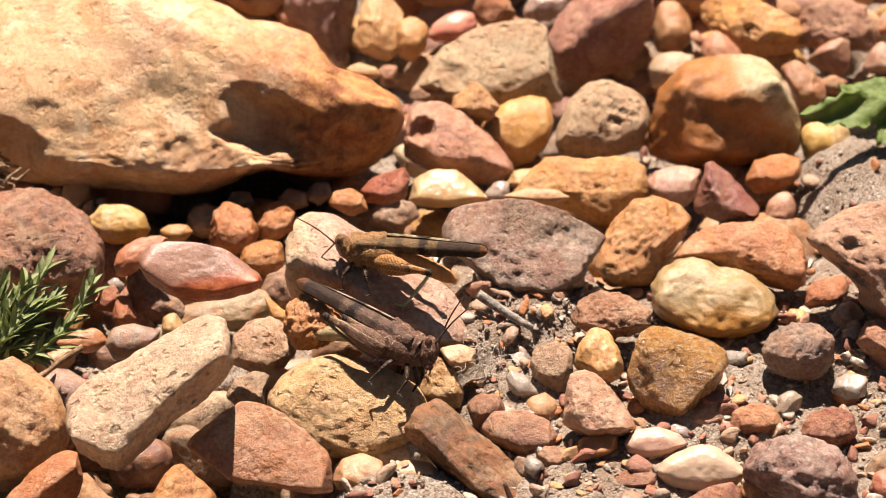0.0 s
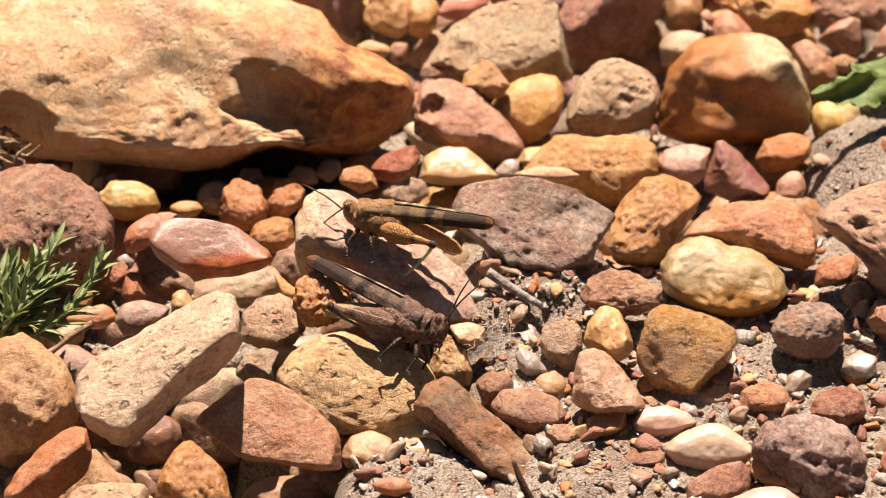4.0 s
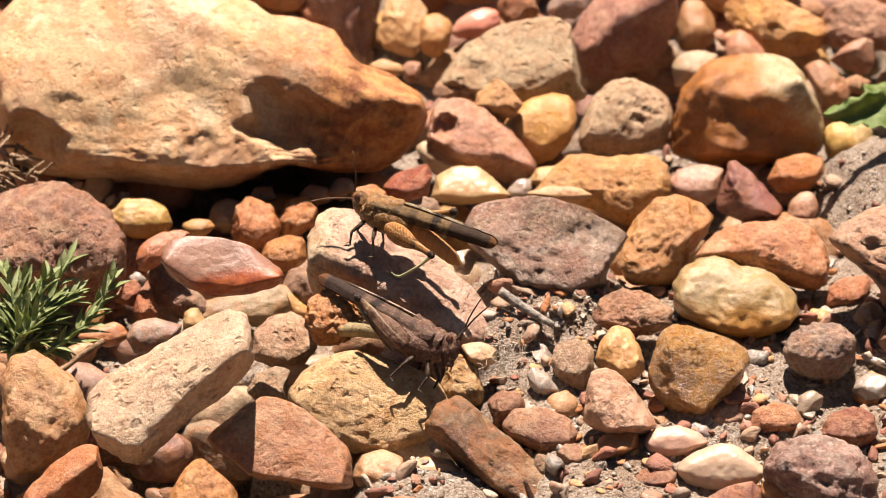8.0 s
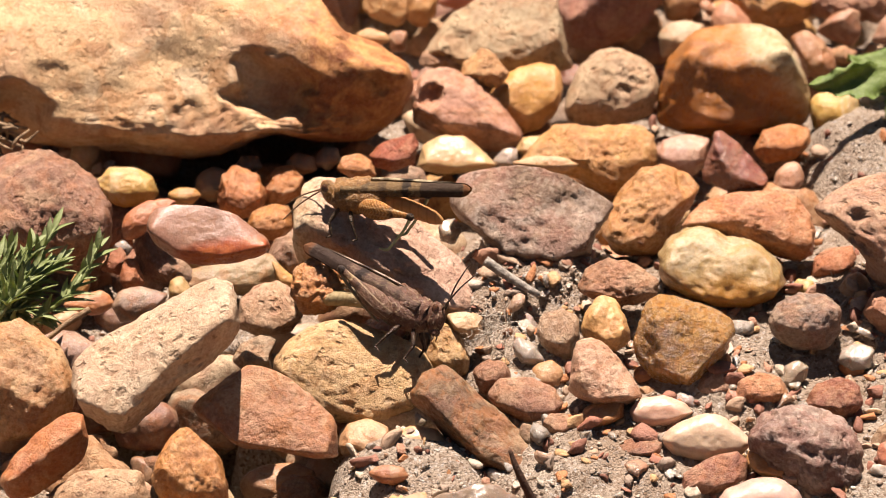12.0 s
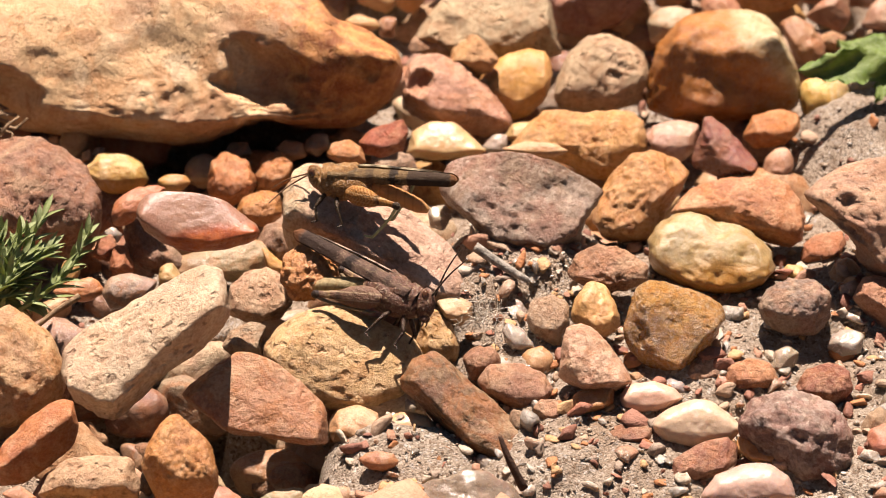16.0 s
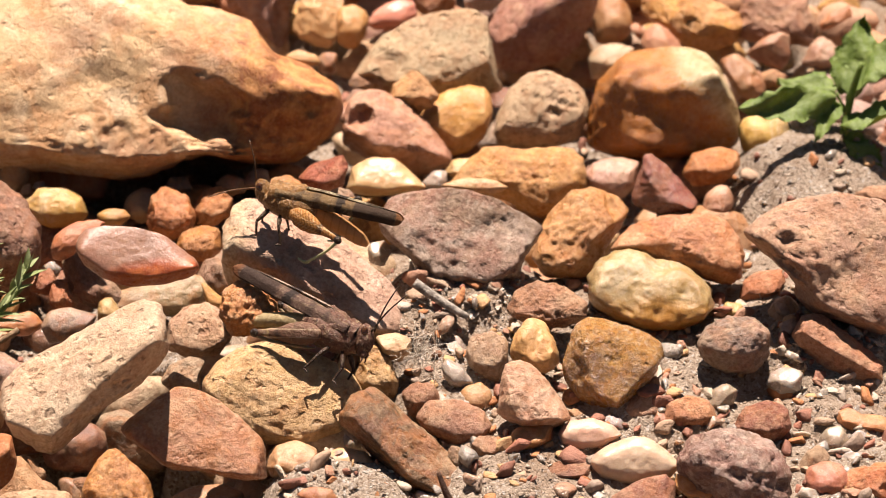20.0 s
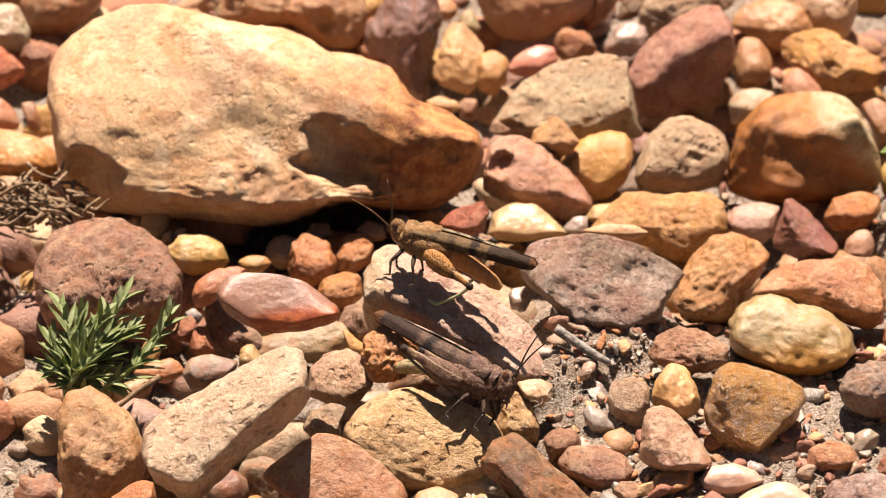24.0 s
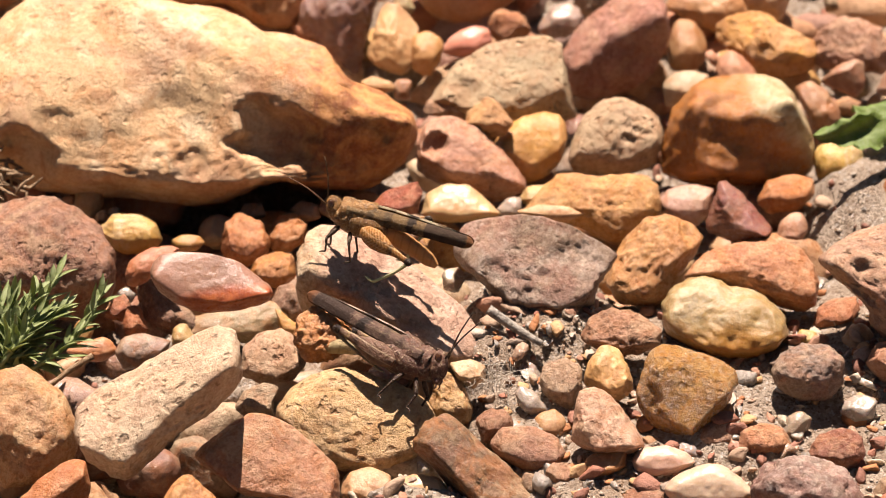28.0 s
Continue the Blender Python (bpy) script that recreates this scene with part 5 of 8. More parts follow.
stone("grey-white quartz chip lying in the gravel", "quartz", "b9ad99", (-5.3, -57.3, 0.5), (1.6, 1.2, 1.1), -42, (1.01, 1.05, 1.16, 0.90, 0.84, 0.90, 1.25, 1.06, 0.90, 0.93, 1.14, 1.14, 0.90, 0.86, 1.00, 1.16), ridge=(-0.4, -0.5, 0.4, -0.5), soft=.6, rough=.06, cut=.2, level=3)
stone("small white pebble lying in the gravel", "smooth", "c5b598", (-11.3, -81.4, 0.7), (2.6, 1.5, 1.4), 12, (0.99, 0.99, 1.14, 1.00, 0.99, 1.06, 0.95, 0.98, 1.20, 1.05, 0.96, 1.04, 1.03, 0.94, 1.02, 1.17), ridge=(-0.7, -0.5, 0.7, -0.5), soft=.6, rough=.045, cut=.05)
stone("grey quartz pebble lying in the gravel", "quartz", "b5a99c", (-7.6, -78.8, 0.9), (2.6, 2.0, 1.9), -17, (1.17, 0.99, 0.97, 1.06, 0.98, 1.07, 1.10, 0.94, 0.96, 1.16, 1.02, 0.95, 1.04, 1.05, 0.96, 1.04), ridge=(-0.7, -0.6, 0.7, -0.7), soft=.6, rough=.06, cut=.2)
stone("small brown pebble lying in the gravel", "smooth", "ab886c", (-16.5, -81.5, 0.8), (2.5, 1.6, 1.5), 7, (1.02, 0.95, 1.04, 1.09, 0.98, 1.02, 1.01, 0.97, 1.11, 1.13, 0.95, 0.93, 1.08, 1.00, 1.01, 1.17), ridge=(-0.7, -0.5, 0.7, -0.5), soft=.6, rough=.045, cut=.05)
stone("long brown stone with an orange back", "worn", "745634", (5.7, -63.6, 3.7), (14.8, 5.3, 5.3), -36, (1.05, 1.08, 1.06, 1.08, 0.89, 0.80, 0.81, 0.85, 0.87, 1.04, 1.24, 1.09, 1.00, 0.97, 0.95, 0.96, 1.03, 1.06, 0.91, 0.89, 0.91, 0.97, 1.00, 1.01, 0.97, 0.98, 1.00, 1.07), ridge=(-9.9, 6.1, -5.6, 1.4, 0.2, -4.3, 8.9, -8.5), soft=0.2, rough=0.05, cut=0.08, level=5, crumble=((0.2, 0.5, 12.0, 0.18),))
stone("large yellow-tan pitted stone", "sandy", "dcb880", (-16.2, -49.6, 4.4), (14.1, 8.7, 6.8), -8, (0.93, 0.99, 0.99, 1.00, 0.98, 0.97, 0.95, 0.97, 1.01, 1.00, 0.98, 0.95, 0.96, 0.96, 1.00, 1.00, 0.97, 0.93, 0.92, 0.96, 0.98, 1.00, 0.99, 1.03, 1.02, 1.01, 0.92, 0.89), ridge=(-11.8, -0.1, -5.9, -5.8, 2.8, -7.2, 9.5, -4.2), soft=0.55, rough=0.03, cut=0.06, level=5, crumble=((-1.1, -4.4, 10.0, 0.22), (-7.0, 4.2, 6.0, 0.12),))
stone("yellow-tan stone under the grasshopper", "sandy", "cda569", (-0.2, -43.6, 3.9), (5.1, 3.6, 3.9), -69, (0.87, 0.93, 1.05, 0.99, 0.95, 0.97, 0.90, 0.87, 0.89, 0.95, 0.93, 0.95, 1.02, 1.05, 0.95, 0.91, 0.89, 0.85, 0.84, 0.89, 0.99, 1.06, 0.97, 0.93, 0.94, 1.00, 0.90, 0.87), ridge=(-1.9, -0.7, 0.2, -1.4, 2.3, -0.7), soft=0.5, rough=0.04, cut=0.1, level=5)
stone("small cream stone lying in the gravel", "smooth", "ccae85", (2.8, -40.7, 8.2), (3.4, 2.4, 2.2), -20, (0.86, 0.83, 0.85, 0.92, 1.06, 1.01, 0.94, 0.92, 0.95, 0.87, 0.84, 0.86, 0.92, 1.04, 1.03, 0.90, 0.84, 0.83, 0.86, 0.92, 0.90, 0.93, 1.01, 1.11, 0.96, 0.88, 0.86, 0.88), ridge=(-1.6, -0.6, 0.1, -0.9, 1.9, -0.5), soft=0.3, rough=0.04, cut=0.1, level=5)
stone("flat reddish-mauve stone slab", "worn", "b6845e", (-30.1, -70.3, 12.1), (12.7, 6.9, 5.0), -17, (0.93, 0.90, 0.92, 0.86, 0.85, 0.88, 0.95, 1.01, 1.05, 1.10, 0.97, 0.89, 0.83, 0.83, 0.87, 0.97, 1.08, 0.99, 0.92, 0.94, 1.00, 0.89, 0.85, 0.87, 0.95, 1.03, 1.10, 0.99), ridge=(-11.3, 0.3, -5.6, -4.5, 0.8, -5.5, 9.6, -6.5), soft=0.1, rough=0.05, cut=0.05, level=5)
stone("mauve-grey stone lying in the gravel", "rough", "9f896e", (-33.3, -41.7, 1.4), (4.3, 3.8, 2.8), 29, (0.82, 1.02, 0.97, 0.92, 0.91, 0.83, 0.78, 0.77, 0.81, 0.84, 0.83, 0.86, 0.95, 0.95, 0.84, 0.79, 0.78, 0.78, 0.77, 0.79, 0.86, 1.01, 1.10, 0.84, 0.71, 0.65, 0.66, 0.72), ridge=(-2.0, -0.6, 0.2, -1.1, 2.3, -0.5), soft=0.25, rough=0.04, cut=0.1, level=5)
stone("pale cream-tan oblong block of stone", "pitted", "dcc4a4", (-49.1, -66.8, 22.0), (16.2, 7.8, 8.0), 39, (1.04, 1.09, 1.08, 1.00, 0.92, 0.86, 0.85, 0.87, 0.94, 1.13, 1.18, 1.08, 0.99, 0.94, 0.93, 0.93, 0.98, 1.08, 1.19, 0.98, 0.86, 0.84, 0.87, 0.96, 1.06, 1.11, 1.04, 1.03), ridge=(-12.2, -7.5, -5.1, -10.4, -0.9, -5.5, 5.6, 1.2, 12.7, 6.5), soft=0.1, rough=0.04, cut=0.05, level=5, crumble=((8.5, 1.2, 7.0, 0.32), (-4.7, -8.3, 6.0, 0.30), (1.9, 0.2, 9.0, 0.15),))
stone("beige rounded rough stone", "pitted", "c4a585", (-31.3, -30.1, 2.2), (5.8, 4.8, 4.3), 15, (0.89, 0.89, 0.94, 0.95, 1.01, 1.09, 1.03, 1.02, 1.02, 0.96, 0.96, 0.98, 0.92, 0.92, 0.95, 1.05, 1.03, 0.97, 0.97, 1.01, 0.97, 0.95, 0.97, 1.05, 1.02, 1.03, 1.04, 0.94), ridge=(-4.0, -2.1, 0.9, -3.3, 4.8, -1.5), soft=0.4, rough=0.035, cut=0.08, level=5)
stone("flat pink stone slab with an orange edge", "rimmed", "94705c", (-41.9, -35.6, 22.9), (10.9, 5.2, 3.1), -9, (1.03, 1.01, 0.92, 0.89, 0.90, 0.95, 0.93, 0.94, 0.94, 0.96, 1.00, 1.02, 0.99, 0.95, 0.93, 0.90, 0.91, 0.94, 0.94, 0.98, 1.00, 1.00, 0.93, 0.91, 0.92, 0.91, 0.96, 1.00), ridge=(-9.2, 0.5, -4.6, -2.6, 3.2, -3.3, 10.4, -1.7), soft=0.1, rough=0.03, cut=0.04, level=5)
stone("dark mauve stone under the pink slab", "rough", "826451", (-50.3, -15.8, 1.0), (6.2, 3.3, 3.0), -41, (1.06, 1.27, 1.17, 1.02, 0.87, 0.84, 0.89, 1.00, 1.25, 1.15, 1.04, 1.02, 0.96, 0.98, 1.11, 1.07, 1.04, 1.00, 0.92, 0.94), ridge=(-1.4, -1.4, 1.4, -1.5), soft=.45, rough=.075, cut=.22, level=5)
# the slab's shade is also put into this stone's darkened base colour
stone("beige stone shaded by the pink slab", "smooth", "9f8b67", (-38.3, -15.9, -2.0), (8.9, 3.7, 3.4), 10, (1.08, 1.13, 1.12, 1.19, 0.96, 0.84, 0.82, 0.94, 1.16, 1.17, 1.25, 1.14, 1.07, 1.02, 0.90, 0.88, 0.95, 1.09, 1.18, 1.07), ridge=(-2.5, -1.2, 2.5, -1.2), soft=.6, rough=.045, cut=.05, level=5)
stone("orange-brown angular stone lying in the gravel", "worn", "c37c46", (-37.4, 3.5, 1.6), (4.9, 4.7, 4.0), -83, (0.92, 0.89, 0.91, 0.98, 0.93, 0.94, 0.99, 0.95, 0.89, 0.89, 0.93, 0.89, 0.88, 0.91, 1.01, 0.99, 0.94, 0.94, 0.87, 0.85, 0.87, 0.94, 1.00, 0.97, 0.97, 0.90, 0.88, 0.91), ridge=(-2.9, -0.3, -0.4, -2.2, 3.6, -0.7), soft=0.3, rough=0.05, cut=0.15, level=5)
stone("orange rounded stone lying in the gravel", "worn", "c68449", (-29.8, 6.3, 1.2), (4.0, 3.3, 2.9), 47, (0.91, 0.94, 1.04, 0.98, 0.94, 0.96, 0.99, 0.91, 0.88, 0.90, 0.97, 1.00, 0.96, 0.97, 1.04, 0.97, 0.91, 0.89, 0.92, 0.92, 0.92, 0.97, 1.07, 0.97, 0.93, 0.95, 0.98, 0.92), ridge=(-2.0, -0.8, 0.1, -1.3, 2.1, -0.7), soft=0.5, rough=0.04, cut=0.1, level=5)
stone("ochre-orange stone lying in the gravel", "worn", "c68946", (-31.8, -4.8, 1.7), (4.5, 3.5, 3.1), 23, (0.87, 0.95, 1.00, 0.92, 0.90, 0.91, 0.87, 0.88, 0.93, 0.98, 0.91, 0.90, 0.92, 1.01, 0.97, 0.90, 0.88, 0.87, 0.84, 0.84, 0.90, 1.01, 0.99, 0.95, 0.97, 0.93, 0.86, 0.85), ridge=(-2.4, -0.7, -0.0, -1.1, 2.3, -0.6), soft=0.5, rough=0.04, cut=0.1, level=5)
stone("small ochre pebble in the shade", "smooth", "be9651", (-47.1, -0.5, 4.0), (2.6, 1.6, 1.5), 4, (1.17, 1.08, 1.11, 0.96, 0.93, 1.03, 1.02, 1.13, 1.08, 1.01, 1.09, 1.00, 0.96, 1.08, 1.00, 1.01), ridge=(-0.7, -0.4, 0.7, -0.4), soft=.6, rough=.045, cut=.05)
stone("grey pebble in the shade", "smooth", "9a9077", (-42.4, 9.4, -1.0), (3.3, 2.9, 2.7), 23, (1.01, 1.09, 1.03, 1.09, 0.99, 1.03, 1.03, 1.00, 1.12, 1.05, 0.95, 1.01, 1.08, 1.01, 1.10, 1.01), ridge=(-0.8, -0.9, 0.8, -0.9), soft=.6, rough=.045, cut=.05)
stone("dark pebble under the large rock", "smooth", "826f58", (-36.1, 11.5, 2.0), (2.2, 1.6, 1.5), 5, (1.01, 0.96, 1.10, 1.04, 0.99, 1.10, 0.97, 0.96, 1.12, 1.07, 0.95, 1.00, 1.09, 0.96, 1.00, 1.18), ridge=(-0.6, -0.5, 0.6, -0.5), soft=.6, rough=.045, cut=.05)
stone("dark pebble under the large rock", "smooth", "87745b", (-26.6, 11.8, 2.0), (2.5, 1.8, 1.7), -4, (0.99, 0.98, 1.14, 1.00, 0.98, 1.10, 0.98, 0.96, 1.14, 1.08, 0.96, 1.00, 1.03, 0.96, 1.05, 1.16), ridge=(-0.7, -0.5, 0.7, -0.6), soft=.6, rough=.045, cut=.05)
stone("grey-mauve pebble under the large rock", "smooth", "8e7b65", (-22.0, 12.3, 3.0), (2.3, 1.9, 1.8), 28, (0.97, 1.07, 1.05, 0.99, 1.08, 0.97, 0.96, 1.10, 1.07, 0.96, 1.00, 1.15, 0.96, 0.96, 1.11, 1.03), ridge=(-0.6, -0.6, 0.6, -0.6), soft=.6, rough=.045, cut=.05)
stone("yellow translucent pebble lying in the gravel", "agate", "c6a25e", (-57.4, 4.8, 1.9), (5.8, 3.9, 3.4), -5, (0.95, 0.90, 0.90, 0.95, 0.93, 0.92, 0.96, 0.98, 0.95, 0.97, 0.99, 0.93, 0.91, 0.95, 1.00, 0.93, 0.91, 0.94, 0.95, 0.93, 0.96, 0.95, 0.91, 0.92, 0.98, 1.00, 0.96, 0.97), ridge=(-3.1, -0.8, 0.1, -1.3, 3.3, -0.7), soft=0.7, rough=0.04, cut=0.1, level=5)
stone("pinkish-beige upright pebble lying in the gravel", "smooth", "baa880", (-65.5, 15.8, 1.1), (3.4, 2.6, 2.4), 78, (1.14, 0.98, 0.98, 1.07, 1.01, 1.07, 1.04, 1.04, 1.00, 1.14, 1.05, 1.06, 0.96, 0.96, 1.09, 1.08), ridge=(-0.7, -1.0, 0.7, -1.1), soft=.6, rough=.045, cut=.05)
stone("small beige pebble lying in the gravel", "smooth", "bea686", (-63.1, 11.4, 0.4), (1.3, 1.0, 0.9), 48, (0.98, 1.17, 0.99, 1.00, 1.10, 0.90, 0.88, 1.04, 1.27, 0.93, 0.85, 0.90, 1.22, 1.03, 0.89, 0.85), ridge=(-0.3, -0.4, 0.3, -0.4), soft=.6, rough=.045, cut=.05, level=3)
stone("small white pebble lying in the gravel", "quartz", "bbb1a3", (-61.0, 12.9, 0.4), (1.2, 0.9, 0.8), 14, (0.94, 1.11, 1.00, 0.96, 1.08, 1.01, 0.88, 0.90, 1.14, 1.14, 0.88, 0.84, 0.96, 1.28, 0.99, 0.88), ridge=(-0.3, -0.3, 0.3, -0.3), soft=.6, rough=.06, cut=.2, level=3)
stone("large rough reddish-brown stone", "pitted", "a07a64", (-72.6, -8.3, 5.6), (13.4, 11.3, 7.9), -11, (1.01, 0.99, 1.00, 0.97, 0.97, 0.95, 0.97, 1.02, 1.01, 1.01, 0.99, 1.03, 0.99, 0.95, 0.96, 0.96, 0.97, 1.04, 1.06, 1.04, 0.98, 0.92, 0.91, 0.92, 0.99, 1.03, 1.06, 1.02), ridge=(-9.0, -3.5, -1.0, -3.4, 4.9, -0.4, 11.4, -1.8), soft=0.45, rough=0.05, cut=0.12, level=5, crumble=((-1.0, -3.4, 16.0, 0.38),))
stone("orange-pink pebble beside the pink slab", "smooth", "c27b57", (-53.5, -13.1, 9.0), (4.8, 2.3, 2.1), 36, (1.14, 0.99, 0.91, 1.00, 1.07, 1.11, 0.98, 0.97, 0.96, 1.11, 1.21, 1.13, 0.79, 0.69, 0.88, 1.33), ridge=(-1.2, -1.0, 1.2, -1.1), soft=.6, rough=.045, cut=.05, level=5)
stone("small grey-mauve pebble lying in the gravel", "smooth", "938066", (-54.5, -9.5, 0.6), (1.4, 1.3, 1.2), 60, (1.05, 1.07, 1.01, 0.93, 1.01, 1.17, 0.97, 0.96, 1.12, 1.01, 1.00, 1.17, 1.00, 0.89, 0.94, 1.15), ridge=(-0.3, -0.4, 0.3, -0.4), soft=.6, rough=.045, cut=.05, level=3)
stone("small red-brown stone chip", "rough", "ab6b49", (-58.6, -15.5, 0.9), (2.5, 2.1, 1.9), 50, (1.04, 1.11, 1.02, 1.11, 0.97, 0.90, 1.00, 1.23, 1.02, 0.92, 1.00, 1.15, 1.01, 1.02, 1.01, 0.95), ridge=(-0.6, -0.7, 0.6, -0.7), soft=.45, rough=.075, cut=.22)
stone("small orange stone chip", "rough", "b77045", (-55.6, -19.2, 0.9), (2.9, 2.0, 1.9), -85, (0.99, 1.13, 1.05, 1.14, 0.96, 0.87, 0.94, 1.16, 1.10, 1.06, 1.03, 0.91, 0.95, 1.17, 1.05, 0.94), ridge=(-0.5, -0.9, 0.5, -0.9), soft=.45, rough=.075, cut=.22)
stone("small orange-tan pebble lying in the gravel", "smooth", "bd8857", (-53.2, -24.4, 0.5), (2.4, 1.2, 1.1), -0, (1.07, 1.06, 0.90, 0.94, 1.16, 1.04, 0.91, 0.97, 1.19, 1.11, 0.88, 0.84, 0.93, 1.24, 1.04, 0.96), ridge=(-0.7, -0.4, 0.7, -0.4), soft=.6, rough=.045, cut=.05)
stone("small grey quartz pebble", "quartz", "b7aea2", (-57.4, -11.0, 0.5), (1.5, 1.2, 1.1), -36, (0.91, 0.98, 1.17, 0.96, 0.93, 1.08, 1.06, 0.92, 0.95, 1.16, 1.07, 0.87, 0.84, 0.99, 1.26, 0.98), ridge=(-0.4, -0.4, 0.4, -0.5), soft=.6, rough=.06, cut=.2, level=3)
stone("yellow-white pebble lying in the gravel", "smooth", "c6a664", (-64.5, -21.9, 0.7), (2.5, 1.7, 1.5), 80, (1.04, 0.95, 1.01, 1.00, 0.99, 1.14, 0.99, 0.93, 1.00, 1.24, 0.99, 0.91, 0.99, 1.03, 1.01, 1.17), ridge=(-0.5, -0.8, 0.5, -0.8), soft=.6, rough=.045, cut=.05)
stone("small yellow-tan pebble lying in the gravel", "smooth", "be9e63", (-47.2, -23.1, 0.9), (2.2, 1.9, 1.8), -87, (1.04, 1.11, 0.95, 0.98, 1.15, 1.01, 0.97, 1.10, 1.03, 1.04, 1.08, 0.96, 1.01, 1.03, 1.13, 1.01), ridge=(-0.5, -0.6, 0.5, -0.7), soft=.6, rough=.045, cut=.05)
stone("smooth purple-grey pebble lying in the gravel", "smooth", "8a7464", (-54.1, -28.1, 1.7), (5.0, 3.0, 2.5), 11, (0.99, 1.10, 0.98, 0.90, 0.88, 0.90, 0.98, 1.01, 1.01, 1.06, 1.02, 0.92, 0.89, 0.90, 0.89, 0.87, 0.91, 0.99, 1.16, 1.05, 1.00, 1.00, 0.92, 0.88, 0.90, 0.96, 0.94, 0.94), ridge=(-2.8, -0.8, -0.1, -1.2, 2.6, -0.7), soft=0.65, rough=0.02, cut=0.1, level=5)
stone("orange pebble beside the plant", "smooth", "be7f52", (-62.3, -27.1, 0.9), (3.9, 2.0, 1.9), 4, (1.04, 0.96, 1.06, 1.19, 0.95, 0.91, 0.92, 1.04, 1.27, 1.02, 0.92, 0.91, 1.06, 1.09, 0.98, 1.03), ridge=(-1.2, -0.6, 1.2, -0.7), soft=.6, rough=.045, cut=.05)
stone("large rough pinkish-tan stone", "worn", "c29a68", (-72.0, -52.9, 4.1), (10.5, 7.6, 6.7), -83, (0.90, 0.88, 0.92, 0.97, 1.00, 1.08, 1.07, 1.06, 1.00, 0.97, 0.93, 0.90, 0.91, 0.97, 1.07, 1.06, 1.11, 1.03, 0.98, 0.90, 0.88, 0.91, 0.96, 1.00, 1.09, 1.18, 1.02, 0.95), ridge=(-4.0, -1.6, 0.8, -6.4, 6.6, -1.5), soft=0.5, rough=0.04, cut=0.1, level=5, crumble=((0.8, -2.6, 9.0, 0.25),))
stone("orange-brown angular stone lying in the gravel", "worn", "bd7644", (-67.7, -70.6, 2.5), (9.5, 4.4, 3.8), 44, (0.92, 1.01, 1.03, 1.06, 1.02, 0.96, 0.96, 0.93, 0.94, 0.99, 0.99, 1.05, 1.02, 0.97, 0.98, 0.99, 0.96, 0.98, 0.99, 0.94, 0.93, 0.96, 1.04, 1.10, 1.01, 0.97, 0.91, 0.90), ridge=(-5.9, -4.0, -1.6, -0.6, 5.9, 4.7), soft=0.2, rough=0.035, cut=0.06, level=5)
stone("pale tan pitted stone", "pitted", "c5a581", (-57.4, -86.1, 7.5), (8.8, 4.2, 3.8), 2, (0.91, 0.90, 0.93, 1.02, 1.14, 1.05, 1.02, 0.99, 1.00, 1.06, 0.97, 0.92, 0.91, 0.90, 0.93, 1.01, 1.18, 1.09, 0.99, 0.94, 0.95, 0.96, 0.94, 0.98, 1.07, 1.11, 0.98, 0.93), ridge=(-4.7, -0.4, 0.2, -1.0, 5.1, -0.3), soft=0.4, rough=0.04, cut=0.1, level=5)
stone("yellow-ochre rough stone lying in the gravel", "worn", "c68b4c", (-42.9, -85.1, 10.9), (7.8, 6.1, 4.1), -66, (0.84, 0.92, 1.07, 1.03, 1.03, 0.99, 0.95, 0.95, 0.93, 0.90, 0.91, 0.97, 1.11, 1.01, 0.94, 0.87, 0.85, 0.88, 0.89, 0.96, 1.07, 1.03, 1.03, 1.10, 0.98, 0.87, 0.82, 0.81), ridge=(-3.8, 0.7, 0.4, -2.1, 5.1, -1.1), soft=0.25, rough=0.05, cut=0.1, level=5, crumble=((0.9, -0.2, 7.0, 0.30),))
stone("pink smooth stone lying in the gravel", "smooth", "b67f67", (-40.0, -84.4, 1.7), (6.8, 3.6, 3.4), -3, (1.19, 1.08, 1.04, 1.01, 0.99, 1.05, 0.98, 0.98, 1.07, 1.10, 1.17, 1.05, 1.05, 1.15, 1.00, 0.91, 0.92, 1.04, 1.09, 1.09), ridge=(-2.0, -1.0, 2.0, -1.0), soft=.6, rough=.045, cut=.05, level=5)
stone("small orange-pink pebble lying in the gravel", "smooth", "b78260", (-70.2, -81.9, 0.6), (2.5, 1.4, 1.3), -6, (1.26, 0.99, 0.89, 0.95, 1.19, 0.99, 0.93, 0.99, 1.12, 0.95, 0.96, 1.16, 1.08, 0.88, 0.86, 1.00), ridge=(-0.7, -0.5, 0.7, -0.5), soft=.6, rough=.045, cut=.05)
stone("grey pebble lying in the gravel", "smooth", "99906e", (-25.5, -82.2, 0.8), (3.9, 1.8, 1.7), 5, (1.01, 1.00, 1.16, 1.05, 0.93, 0.97, 0.98, 1.05, 1.25, 1.02, 0.92, 0.98, 1.11, 0.97, 1.00, 1.16), ridge=(-1.1, -0.6, 1.1, -0.6), soft=.6, rough=.045, cut=.05)
stone("small grey gravel stone", "pitted", "9f8f76", (-48.7, -78.7, 0.7), (1.9, 1.5, 1.4), -82, (1.10, 0.98, 1.02, 1.12, 0.96, 0.96, 1.10, 1.01, 1.07, 1.11, 0.93, 0.93, 1.11, 1.03, 0.96, 1.05), ridge=(-0.4, -0.6, 0.4, -0.6), soft=.45, rough=.075, cut=.22)
